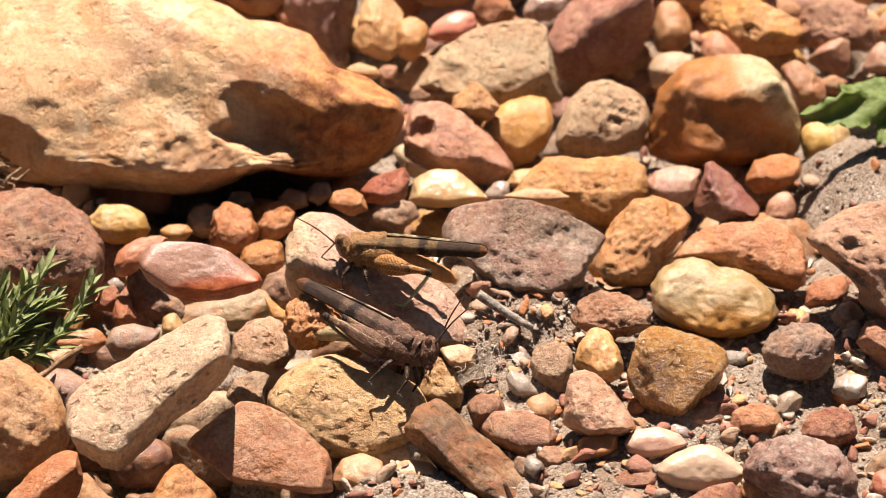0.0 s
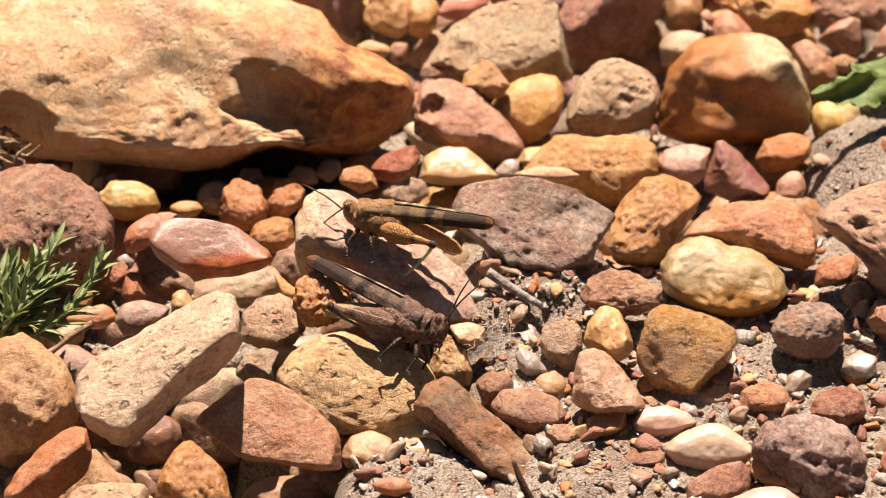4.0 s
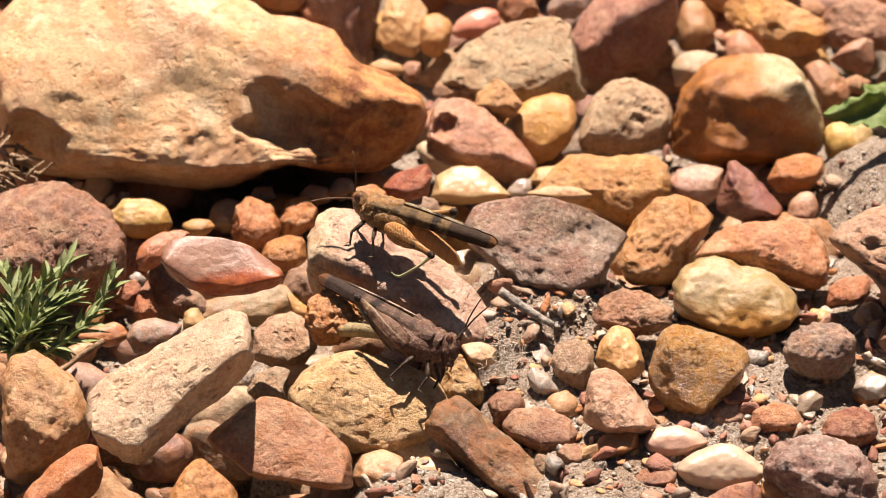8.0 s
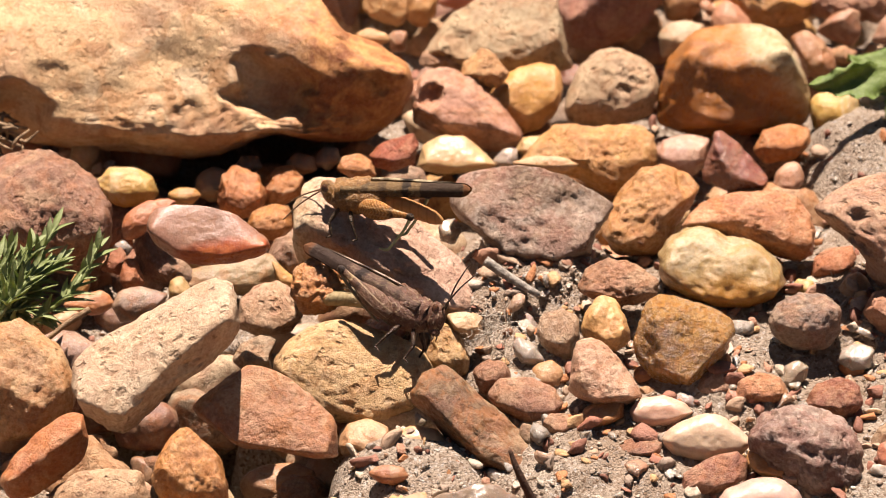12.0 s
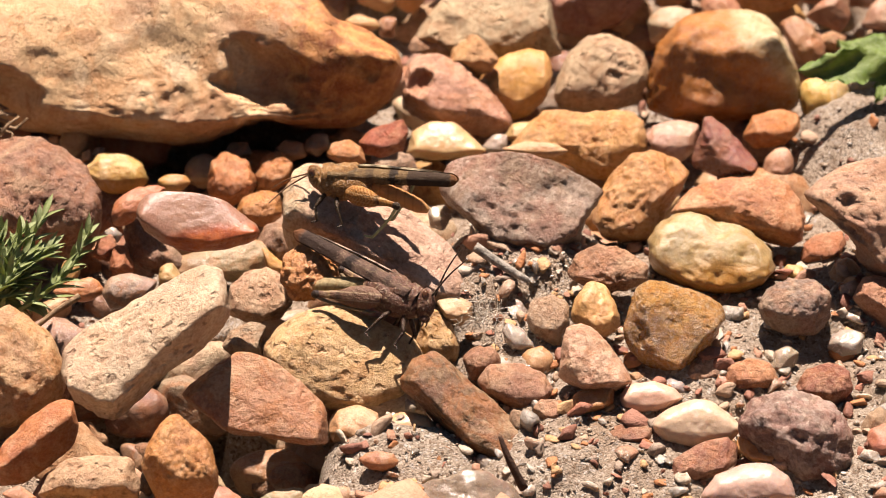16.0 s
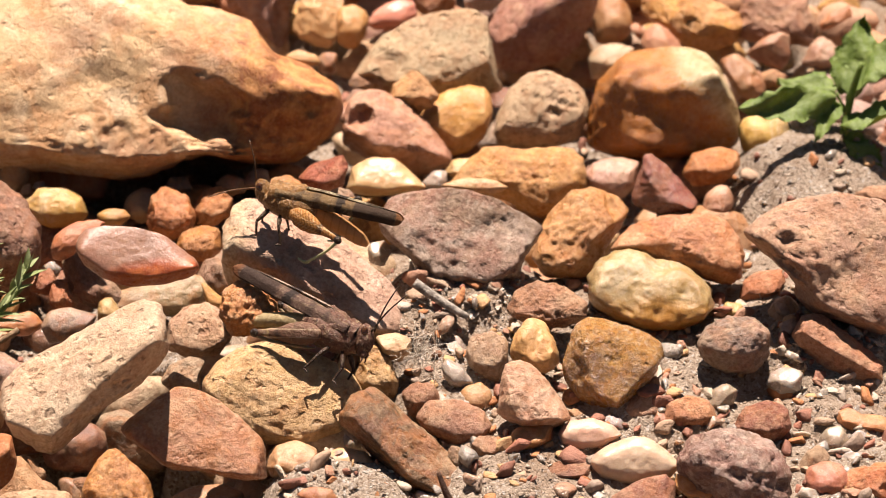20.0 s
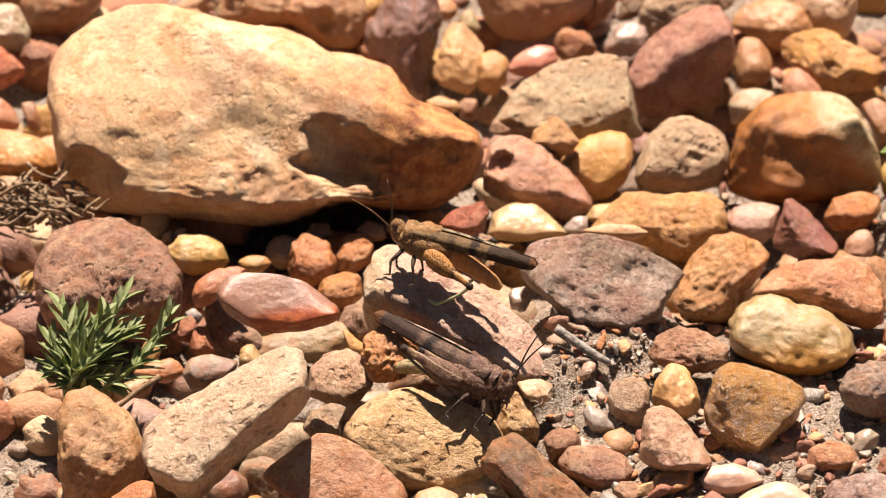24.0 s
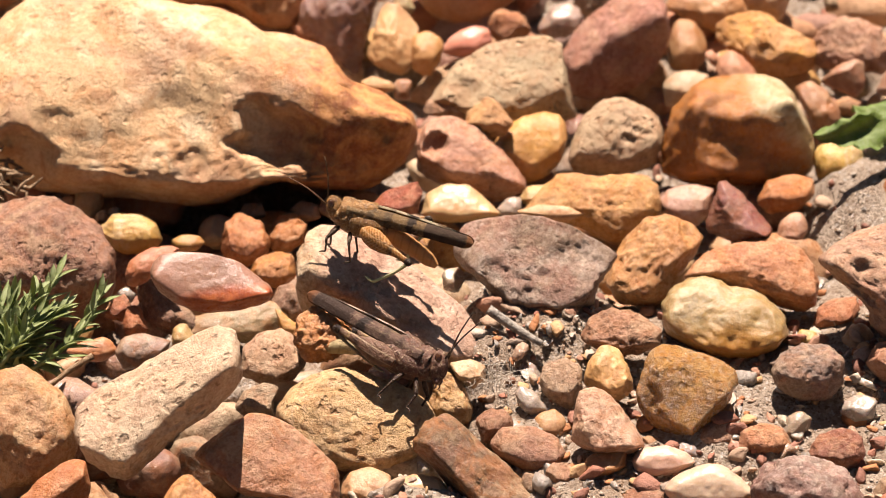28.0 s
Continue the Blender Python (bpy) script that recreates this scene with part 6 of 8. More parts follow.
stone("pinkish stone slab on which a grasshopper stands", "slab", "d8b49a", (-12.1, -26.7, 12.3), (19.1, 8.7, 8), -30, (1.09, 1.07, 1.01, 0.95, 0.95, 0.90, 0.90, 0.89, 0.91, 0.95, 1.07, 1.07, 1.01, 0.93, 0.91, 0.88, 0.90, 0.96, 1.08, 1.20, 0.96, 0.84, 0.84, 0.86, 0.91, 0.93, 0.96, 1.03), ridge=(-18.6, 3.0, -13.5, 5.6, -10.5, 4.3, -6.6, 3.1, -3.6, 0.7, -0.2, -2.0, 5.2, -5.5, 11.1, -8.9), soft=0.08, rough=0.05, cut=0.05, level=5, crumble=((-1.0, -4.0, 11.0, 0.6), (9.0, -8.0, 7.0, 0.3)))
# the dents right of its middle stand in for a neighbouring stone's cast shadow
stone("flat mottled brown-mauve stone slab", "mottled", "8e755e", (13.8, -14.5, 12.1), (14.1, 8.4, 6), -10, (0.90, 0.97, 1.09, 1.01, 0.97, 0.96, 0.94, 0.94, 0.94, 0.96, 0.98, 1.02, 1.07, 1.03, 1.00, 0.98, 0.91, 0.86, 0.86, 0.90, 0.97, 1.05, 1.05, 1.07, 1.04, 1.03, 0.90, 0.85), ridge=(-10.6, -1.4, -4.1, -6.6, 4.8, -7.7, 9.2, -5.7), soft=0.12, rough=0.05, cut=0.06, dents=((6.6, -0.0, 3.4, 0.9), (9.1, 1.7, 2.2, 0.7), (4.1, 1.2, 1.8, 0.5), (-7.1, -2.4, 2.5, 0.5),), level=5, crumble=((5.6, -1.8, 9.0, 0.18), (-6.1, -3.9, 8.0, 0.20),))
stone("crumbly orange-brown stone lying in the gravel", "worn", "c88a4c", (-22.6, -37.7, 13.6), (5.0, 4.8, 2.9), 2, (0.99, 1.00, 0.92, 0.90, 0.92, 0.99, 0.97, 1.00, 1.08, 1.00, 0.98, 0.96, 0.92, 0.93, 0.97, 0.97, 1.02, 1.02, 1.01, 1.05, 0.95, 0.91, 0.91, 0.96, 0.94, 0.98, 1.08, 1.04), ridge=(-2.7, -1.2, 0.2, -2.2, 3.6, -1.2), soft=0.4, rough=0.1, cut=0.1, level=5, crumble=((0, 0, 7.0, 0.5),))
stone("small yellow stone lying in the gravel", "smooth", "d4a559", (-29.0, -18.7, 0.6), (2.8, 1.3, 1.2), -50, (0.88, 0.93, 1.19, 1.15, 0.84, 0.78, 0.86, 1.14, 1.19, 0.91, 0.86, 0.93, 1.14, 1.01, 1.04, 0.98), ridge=(-0.6, -0.8, 0.6, -0.8), soft=.6, rough=.045, cut=.05)
stone("dull mauve stone lying in the gravel", "rough", "ab8a6f", (-29.0, -12.8, 1.1), (3.1, 2.6, 2.4), -61, (1.12, 1.16, 1.00, 0.86, 0.90, 1.09, 1.13, 0.99, 1.02, 0.98, 1.05, 1.21, 0.94, 0.85, 0.90, 1.14), ridge=(-0.8, -0.9, 0.8, -1.0), soft=.45, rough=.075, cut=.22)
stone("large pinkish-brown stone lying in the gravel", "rough", "b68b6f", (72.5, 64.1, 2.1), (7.1, 5.3, 4.2), -7, (1.03, 0.96, 0.98, 1.12, 1.04, 0.99, 1.05, 1.02, 0.97, 1.02, 1.02, 1.07, 1.25, 1.08, 0.93, 0.85, 0.84, 0.99, 1.28, 1.09), ridge=(-1.8, -1.5, 1.8, -1.6), soft=.45, rough=.075, cut=.22, level=5)
stone("brown angular stone lying in the gravel", "smooth", "9a6d54", (71.5, 55.6, 1.3), (3.9, 3.1, 2.8), 26, (0.89, 1.13, 1.12, 0.93, 0.91, 0.92, 0.98, 1.26, 1.02, 0.81, 0.81, 0.96, 1.26, 1.06, 0.96, 0.85), ridge=(-1.0, -1.0, 1.0, -1.1), soft=.6, rough=.045, cut=.3)
stone("brown stone beside the leafy plant", "smooth", "9a6d4a", (65.9, 45.5, 2.0), (4.8, 3.1, 3.5), -54, (1.01, 1.13, 1.07, 1.01, 0.93, 1.00, 1.04, 1.14, 1.09, 1.19, 0.97, 0.85, 0.96, 1.17, 1.07, 1.07), ridge=(-1.1, -1.3, 1.1, -1.4), soft=.6, rough=.045, cut=.05, level=5)
stone("small mottled tan stone", "rough", "be9367", (71.1, 47.3, 0.8), (2.4, 1.8, 1.7), 3, (1.01, 1.21, 0.99, 0.97, 1.06, 0.97, 1.00, 1.18, 1.02, 0.97, 1.05, 0.98, 1.01, 1.20, 0.97, 0.91), ridge=(-0.7, -0.5, 0.7, -0.6), soft=.45, rough=.075, cut=.22)
stone("pink stone with a mauve top", "smooth", "af8e79", (80.6, 54.3, 1.3), (3.4, 3.0, 2.7), 2, (0.96, 0.91, 0.94, 1.01, 1.22, 1.04, 0.96, 0.89, 0.97, 1.25, 1.05, 0.91, 0.95, 0.97, 1.08, 1.19), ridge=(-1.0, -0.9, 1.0, -1.0), soft=.6, rough=.045, cut=.05)
stone("orange-tan stone lying in the gravel", "smooth", "be7b51", (83.6, 67.0, 0.6), (3.1, 1.5, 1.4), 33, (1.03, 1.18, 1.03, 0.98, 1.07, 0.93, 0.94, 1.13, 1.13, 1.16, 1.10, 0.86, 0.83, 0.95, 1.23, 1.07), ridge=(-0.8, -0.7, 0.8, -0.7), soft=.6, rough=.045, cut=.05)
stone("yellow-cream stone under the leaf", "agate", "d3ad60", (68.8, 30.0, 1.5), (4.5, 3.7, 2.6), 23, (1.13, 1.07, 0.93, 0.94, 0.99, 1.19, 1.06, 0.99, 0.94, 1.05, 1.14, 1.07, 0.95, 0.94, 0.98, 1.15), ridge=(-1.2, -1.0, 1.2, -1.1), soft=.6, rough=.075, cut=.05)
stone("cream-white stone under the leaf", "smooth", "c5b691", (76.2, 31.5, 1.1), (3.1, 2.6, 2.4), 56, (1.14, 0.99, 0.96, 1.09, 1.03, 1.03, 1.06, 0.99, 1.10, 1.05, 1.08, 1.02, 0.93, 1.01, 1.10, 1.04), ridge=(-0.8, -0.8, 0.8, -0.9), soft=.6, rough=.045, cut=.05)
stone("red-brown stone beside the plant", "rough", "ab7054", (92.6, 28.5, 1.3), (3.6, 3.1, 2.8), -72, (1.03, 1.23, 0.97, 0.89, 0.93, 1.18, 1.06, 1.00, 1.11, 1.00, 0.93, 1.03, 1.13, 1.02, 1.04, 0.95), ridge=(-0.8, -1.0, 0.8, -1.1), soft=.45, rough=.075, cut=.22)
stone("mauve stone behind the beige one", "rough", "b18364", (89.8, 8.0, 4.0), (5.3, 2.3, 2.1), -9, (0.98, 0.92, 1.01, 1.15, 0.98, 0.98, 0.99, 0.95, 1.07, 1.25, 0.99, 0.93, 0.95, 0.92, 1.05, 1.26), ridge=(-1.5, -0.6, 1.5, -0.7), soft=.45, rough=.075, cut=.22, level=5)
stone("pale quartz pebble at the slab's end", "quartz", "c0b49d", (-0.1, -14.7, 8.0), (2.2, 2.0, 1.9), 89, (0.95, 0.94, 1.11, 1.07, 0.93, 0.96, 1.09, 1.01, 1.08, 1.10, 0.93, 0.94, 1.10, 1.03, 1.04, 1.13), ridge=(-0.5, -0.7, 0.5, -0.7), soft=.6, rough=.06, cut=.2)

# stones deep in the gaps of the heap
_deep = np.random.RandomState(77)
for _x, _y, _r in [h for h in HOLLOWS[:12] if h[1] < -20]:
    for _k in range(3 if _r > 5 else 2):
        _g = _deep.uniform(3.6, 6.2)
        stone("brown stone deep in a shaded gap", ("rough", "smooth", "worn")[_deep.randint(3)], ("8a6a50", "a07a58", "7a5c4c", "9a8468")[_deep.randint(4)],
              (_x + _deep.uniform(-0.8, 0.8) * _r, _y + _deep.uniform(-0.8, 0.8) * _r + 5, -15 + _deep.uniform(-4, 2)), (1.3 * _g, _g, 0.8 * _g), _deep.uniform(-50, 50),
              [round(float(v), 2) for v in 1 + 0.12 * _deep.normal(size=12).clip(-1.3, 1.3)], soft=0.6, rough=0.06, cut=0.2)

# ---- loose gravel and grit ----
scatter("gravel", "small mixed pebbles, pink, tan and grey", [GRAVEL], 1500, 0.9, 2.9, (105, -110, 110), 3, sink=0.55, keep=lambda x, y: not in_hollow(x, y, 1.8))
scatter("grit", "coarse sand grains, grey and white", [GRIT], 7000, 0.2, 0.5, (95, -85, 75), 4, keep=lambda x, y: not in_hollow(x, y, 1.8))
scatter("quartz_chips", "small clear and white quartz chips on the sand", [CHIPS], 620, 0.6, 2.6, (95, -85, 30), 9, sink=0.5, keep=lambda x, y: (x > 5 or (x > -16 and y < -58)) and not in_hollow(x, y, 1.4))
scatter("pebbles", "small pink, tan and brown pebbles on the sand", [GRAVEL, GRAVEL, CHIPS, GRAVEL], 1000, 1.1, 3.6, (95, -88, -18), 15, sink=0.6, keep=lambda x, y: x > 4 or (x > -16 and y < -58))
scatter("crumbs", "crumbs of pink and grey stone beside the slab", [GRAVEL, GRIT, CHIPS], 800, 0.45, 1.9, (32, -42, -10), 21, sink=0.4, keep=lambda x, y: (x - 15) ** 2 + (y + 26) ** 2 < 210)

# ---- the two grasshoppers ----
def part(name, verts, faces, material, parent, label="", at=(0, 0, 0), tint=None, smooth=True):
    """One mesh under a thing or a part; mm in its parent's space."""
    ob = new(name, mesh_of(name, np.asarray(verts, float) * MM, faces, material, smooth))
    ob.parent = parent
    ob.location = [v * MM for v in at]
    if tint:
        ob.color = lin(tint)
    return tagged(ob, label)


def tube(points, radii, sides=10, flat=1.0, steps=4):
    """A closed tube along a smooth line through the points; flat squeezes it sideways."""
    pts, rad = np.array(points, float), np.array(radii, float)
    t = np.linspace(0, len(pts) - 1, (len(pts) - 1) * steps + 1)
    i = np.clip(t.astype(int), 0, len(pts) - 2)
    f = (t - i)[:, None]
    ext = np.vstack([2 * pts[0] - pts[1], pts, 2 * pts[-1] - pts[-2]])
    a, b, c, d = ext[i], ext[i + 1], ext[i + 2], ext[i + 3]
    line = 0.5 * (2 * b + (c - a) * f + (2 * a - 5 * b + 4 * c - d) * f ** 2 + (3 * b - a - 3 * c + d) * f ** 3)
    r = rad[i] * (1 - f[:, 0]) + rad[i + 1] * f[:, 0]
    verts, faces = [], []
    for k, p in enumerate(line):
        w = line[min(k + 1, len(line) - 1)] - line[max(k - 1, 0)]
        w /= np.linalg.norm(w) + 1e-9
        u = np.cross(w, (0, 0, 1.0)) if abs(w[2]) < 0.9 else np.cross(w, (0, 1.0, 0))
        u /= np.linalg.norm(u)
        v = np.cross(u, w)
        for j in range(sides):
            an = 2 * math.pi * j / sides
            verts.append(p + r[k] * (flat * math.cos(an) * u + math.sin(an) * v))
    for k in range(len(line) - 1):
        for j in range(sides):
            faces.append([k * sides + j, k * sides + (j + 1) % sides, (k + 1) * sides + (j + 1) % sides, (k + 1) * sides + j])
    faces.append(list(range(sides))[::-1])
    faces.append([(len(line) - 1) * sides + j for j in range(sides)])
    return verts, faces


def joined(*meshes):
    verts, faces = [], []
    for v, f in meshes:
        faces += [[i + len(verts) for i in q] for q in f]
        verts += [tuple(p) for p in v]
    return verts, faces


def blob(centre, radii, level=3, seed=1, rough=0.03):
    unit, faces = ball(level)
    p = unit * (1 + rough * grain(unit * 3, seed, 2)[:, None]) * radii + centre
    return p.tolist(), faces


def chitin(name, rough=0.45, bands=None, speck=0.5, through_light=0.0, chevron=False, rings=0.0, stripe=False, veins=False):
    """Mottled insect shell in the part's own colour; bands: dark bars across, (from, to, colour) in mm along x."""
    n = Nodes(name, rough, 0.25)
    c0 = n.add("TexCoord").outputs["Object"]
    own = n.add("ObjectInfo").outputs["Color"]
    x = n.math("MULTIPLY", n.add("SeparateXYZ", Vector=c0).outputs[0], 1000.0)
    mid, fine = n.noise(c0, 900, 5, 0.7), n.noise(c0, 1900, 4, 0.75)
    c = n.mix(n.math("MULTIPLY", n.span(mid, 0.45, 0.65), speck), own, n.mix(1.0, own, (0.3, 0.24, 0.2, 1), "MULTIPLY"))
    c = n.mix(n.math("MULTIPLY", n.span(fine, 0.54, 0.66), speck * 0.8), c, n.mix(0.55, own, lin("e8d4a8")))
    h = n.math("ADD", mid, n.math("MULTIPLY", fine, 0.6))
    if chevron:
        sep = n.add("SeparateXYZ", Vector=c0)
        z = n.math("ABSOLUTE", n.math("MULTIPLY", sep.outputs[2], 1000.0), 0)
        ph = n.math("SINE", n.math("MULTIPLY", n.math("SUBTRACT", x, n.math("MULTIPLY", z, 0.9)), 9.0), 0)
        c = n.mix(n.span(ph, 0.2, 0.9, 0.0, 0.28), c, n.mix(0.45, own, lin("f4dca4")))
        c = n.mix(n.span(ph, -0.3, -0.95, 0.0, 0.3), c, n.mix(1.0, own, (0.3, 0.2, 0.12, 1), "MULTIPLY"))
        h = n.math("ADD", h, n.math("MULTIPLY", ph, 0.05))
    if veins:
        zz = n.math("MULTIPLY", n.add("SeparateXYZ", Vector=c0).outputs[2], 1000.0)
        ph = n.math("SINE", n.math("MULTIPLY", n.math("ADD", zz, n.math("MULTIPLY", x, 0.035)), 11.0), 0)
        scale = n.add("VectorMath", operation="MULTIPLY")
        n.put(c0, scale.inputs[0])
        scale.inputs[1].default_value = (0.22, 1.0, 1.0)
        streak = n.noise(scale.outputs[0], 1700, 4, 0.7)
        early = n.span(x, -10.0, -5.0)
        c = n.mix(n.math("MULTIPLY", n.span(streak, 0.52, 0.66), n.span(early, 0, 1, 0.0, 0.35)), c, n.mix(0.6, own, lin("d0b888")))
        c = n.mix(n.math("MULTIPLY", n.span(streak, 0.47, 0.36), 0.35), c, n.mix(1.0, c, (0.35, 0.27, 0.22, 1), "MULTIPLY"))
        h = n.math("ADD", h, n.math("MULTIPLY", ph, 0.02))
    wob = n.math("ADD", x, n.math("MULTIPLY", n.math("SUBTRACT", mid, 0.5), 3.0))
    for lo, hi, tone, fac in bands or ():
        inside = n.math("MULTIPLY", n.span(wob, lo, lo + 0.5), n.span(wob, hi, hi - 0.5))
        c = n.mix(n.math("MULTIPLY", inside, fac), c, lin(tone))
    if stripe:
        zz = n.math("MULTIPLY", n.add("SeparateXYZ", Vector=c0).outputs[2], 1000.0)
        for lo, hi in ((0.62, 0.95), (-0.75, -0.5)):
            f = n.math("MULTIPLY", n.span(zz, lo, lo + 0.12), n.span(zz, hi, hi - 0.12))
            c = n.mix(n.math("MULTIPLY", f, 0.6), c, n.mix(0.5, own, lin("e8d4a8")))
    if rings:
        ph = n.math("SINE", n.math("MULTIPLY", x, 2 * math.pi / rings), 0)
        c = n.mix(n.span(ph, 0.6, 0.95, 0.0, 0.25), c, n.mix(1.0, own, (0.5, 0.36, 0.25, 1), "MULTIPLY"))
    nor = n.bump(h, 0.00042, 0.9)
    if through_light:
        mat = n.done(c, nor)
        tl = n.add("BsdfTranslucent", Color=c)
        mx = n.add("MixShader", Fac=through_light)
        n.put(n.b.outputs[0], mx.inputs[1]), n.put(tl.outputs[0], mx.inputs[2])
        n.put(mx.outputs[0], n.t.nodes["Material Output"].inputs[0])
        return mat
    return n.done(c, nor)


SHELL = chitin("insect_shell", 0.34, speck=0.9)
FEMUR_PLAIN = chitin("plain_hind_thigh", 0.45, bands=[(-7.6, -6.2, "2a1a10", 0.7), (-9.6, -8.2, "b8a070", 0.7), (-4.0, -3.0, "3a2414", 0.4)], speck=0.5, stripe=True)
LEG = chitin("insect_leg", 0.4, bands=[(-6.5, -4.8, "2a1c14", 0.6)], speck=0.4)
FEMUR = chitin("hind_thigh", 0.32, bands=[(-7.6, -6.0, "2a1a10", 0.75), (-4.2, -3.4, "3a2414", 0.4), (-12.5, -9.9, "20140e", 0.85)], speck=0.3, chevron=True, stripe=True)
TIBIA = chitin("hind_shin", 0.4, speck=0.25)
ABDOMEN = chitin("soft_abdomen", 0.32, speck=0.12, through_light=0.35, rings=1.55)
WING = chitin("wing_case", 0.6, bands=[(-3.0, -1.2, "3a2c20", 0.5), (-6.4, -4.4, "3a2c20", 0.5), (-11.0, -8.8, "1e140e", 0.85), (-12.4, -11.2, "806a50", 0.2), (-20.6, -12.4, "38261a", 0.85), (-30, -20.3, "7a4a20", 0.85)],
              speck=0.6, through_light=0.22, veins=True)
WING_EDGE = chitin("pale_wing_edge", 0.5, bands=[(-3.4, -1.0, "5a4632", 0.8), (-6.6, -5.0, "5a4632", 0.7), (-11.4, -8.6, "2a1e16", 0.95), (-30, -14.6, "3a281c", 0.8)], speck=0.2)


def eye_material():
    n = Nodes("insect_eye", 0.12, 0.6)
    c0 = n.add("TexCoord").outputs["Object"]
    return n.done(n.mix(n.span(n.noise(c0, 3000, 2), 0.4, 0.6), lin("3a2214"), lin("5a3a22")))


EYE_SHINE = eye_material()


def wing_case(side, length=24.6, high=2.2):
    """A long narrow forewing folded against the flank, arched, with a rounded end, 0.12 mm thick."""
    nu, nv = 48, 9
    rows = []
    for thick in (0.06, -0.06):
        for i in range(nu + 1):
            u = 1 - (1 - i / nu) ** 1.7
            x = 2.6 - length * u
            w = high * (0.78 + 0.34 * min(1, u * 3.2)) * math.sqrt(max(0.0, 1 - max(0, (u - 0.92) / 0.08) ** 2.2)) * (1.16 - 0.2 * u)
            mid = 1.15 - 0.6 * u
            for j in range(nv + 1):
                v = j / nv
                a = radians(14 + 66 * min(1.0, v * 1.7))
                z = mid + w * (0.5 - v) + 0.25 * math.sin(math.pi * v)
                y = 0.14 + (2.5 - 1.35 * u) * math.sin(a) * (1 - 0.18 * u) + thick
                z += 0.03 * math.sin(40 * u + 6 * v)
                rows.append((x, side * y, z))
    m = nv + 1
    off = (nu + 1) * m
    faces = []
    for i in range(nu):
        for j in range(nv):
            q = [i * m + j, (i + 1) * m + j, (i + 1) * m + j + 1, i * m + j + 1]
            faces.append(q)
            faces.append([off + k for k in q[::-1]])
    rim = [j for j in range(m)] + [i * m + nv for i in range(1, nu + 1)] + [nu * m + j for j in range(nv - 1, -1, -1)] + [i * m for i in range(nu - 1, 0, -1)]
    for a, b in zip(rim, rim[1:] + rim[:1]):
        faces.append([a, b, off + b, off + a])
    return rows, faces


def jointed_leg(hip, knee, foot, toe, thick):
    up = tube([hip, [(a + b) / 2 for a, b in zip(hip, knee)], knee], [thick * 0.8, thick * 1.15, thick * 0.7], 8)
    low = tube([knee, [(a + b) / 2 for a, b in zip(knee, foot)], foot], [thick * 0.72, thick * 0.5, thick * 0.45], 8)
    toes = tube([foot, [(a + b) / 2 + (0, 0, 0.12)[i] for i, (a, b) in enumerate(zip(foot, toe))], toe], [thick * 0.5, thick * 0.42, thick * 0.25], 6)
    return up, low, toes


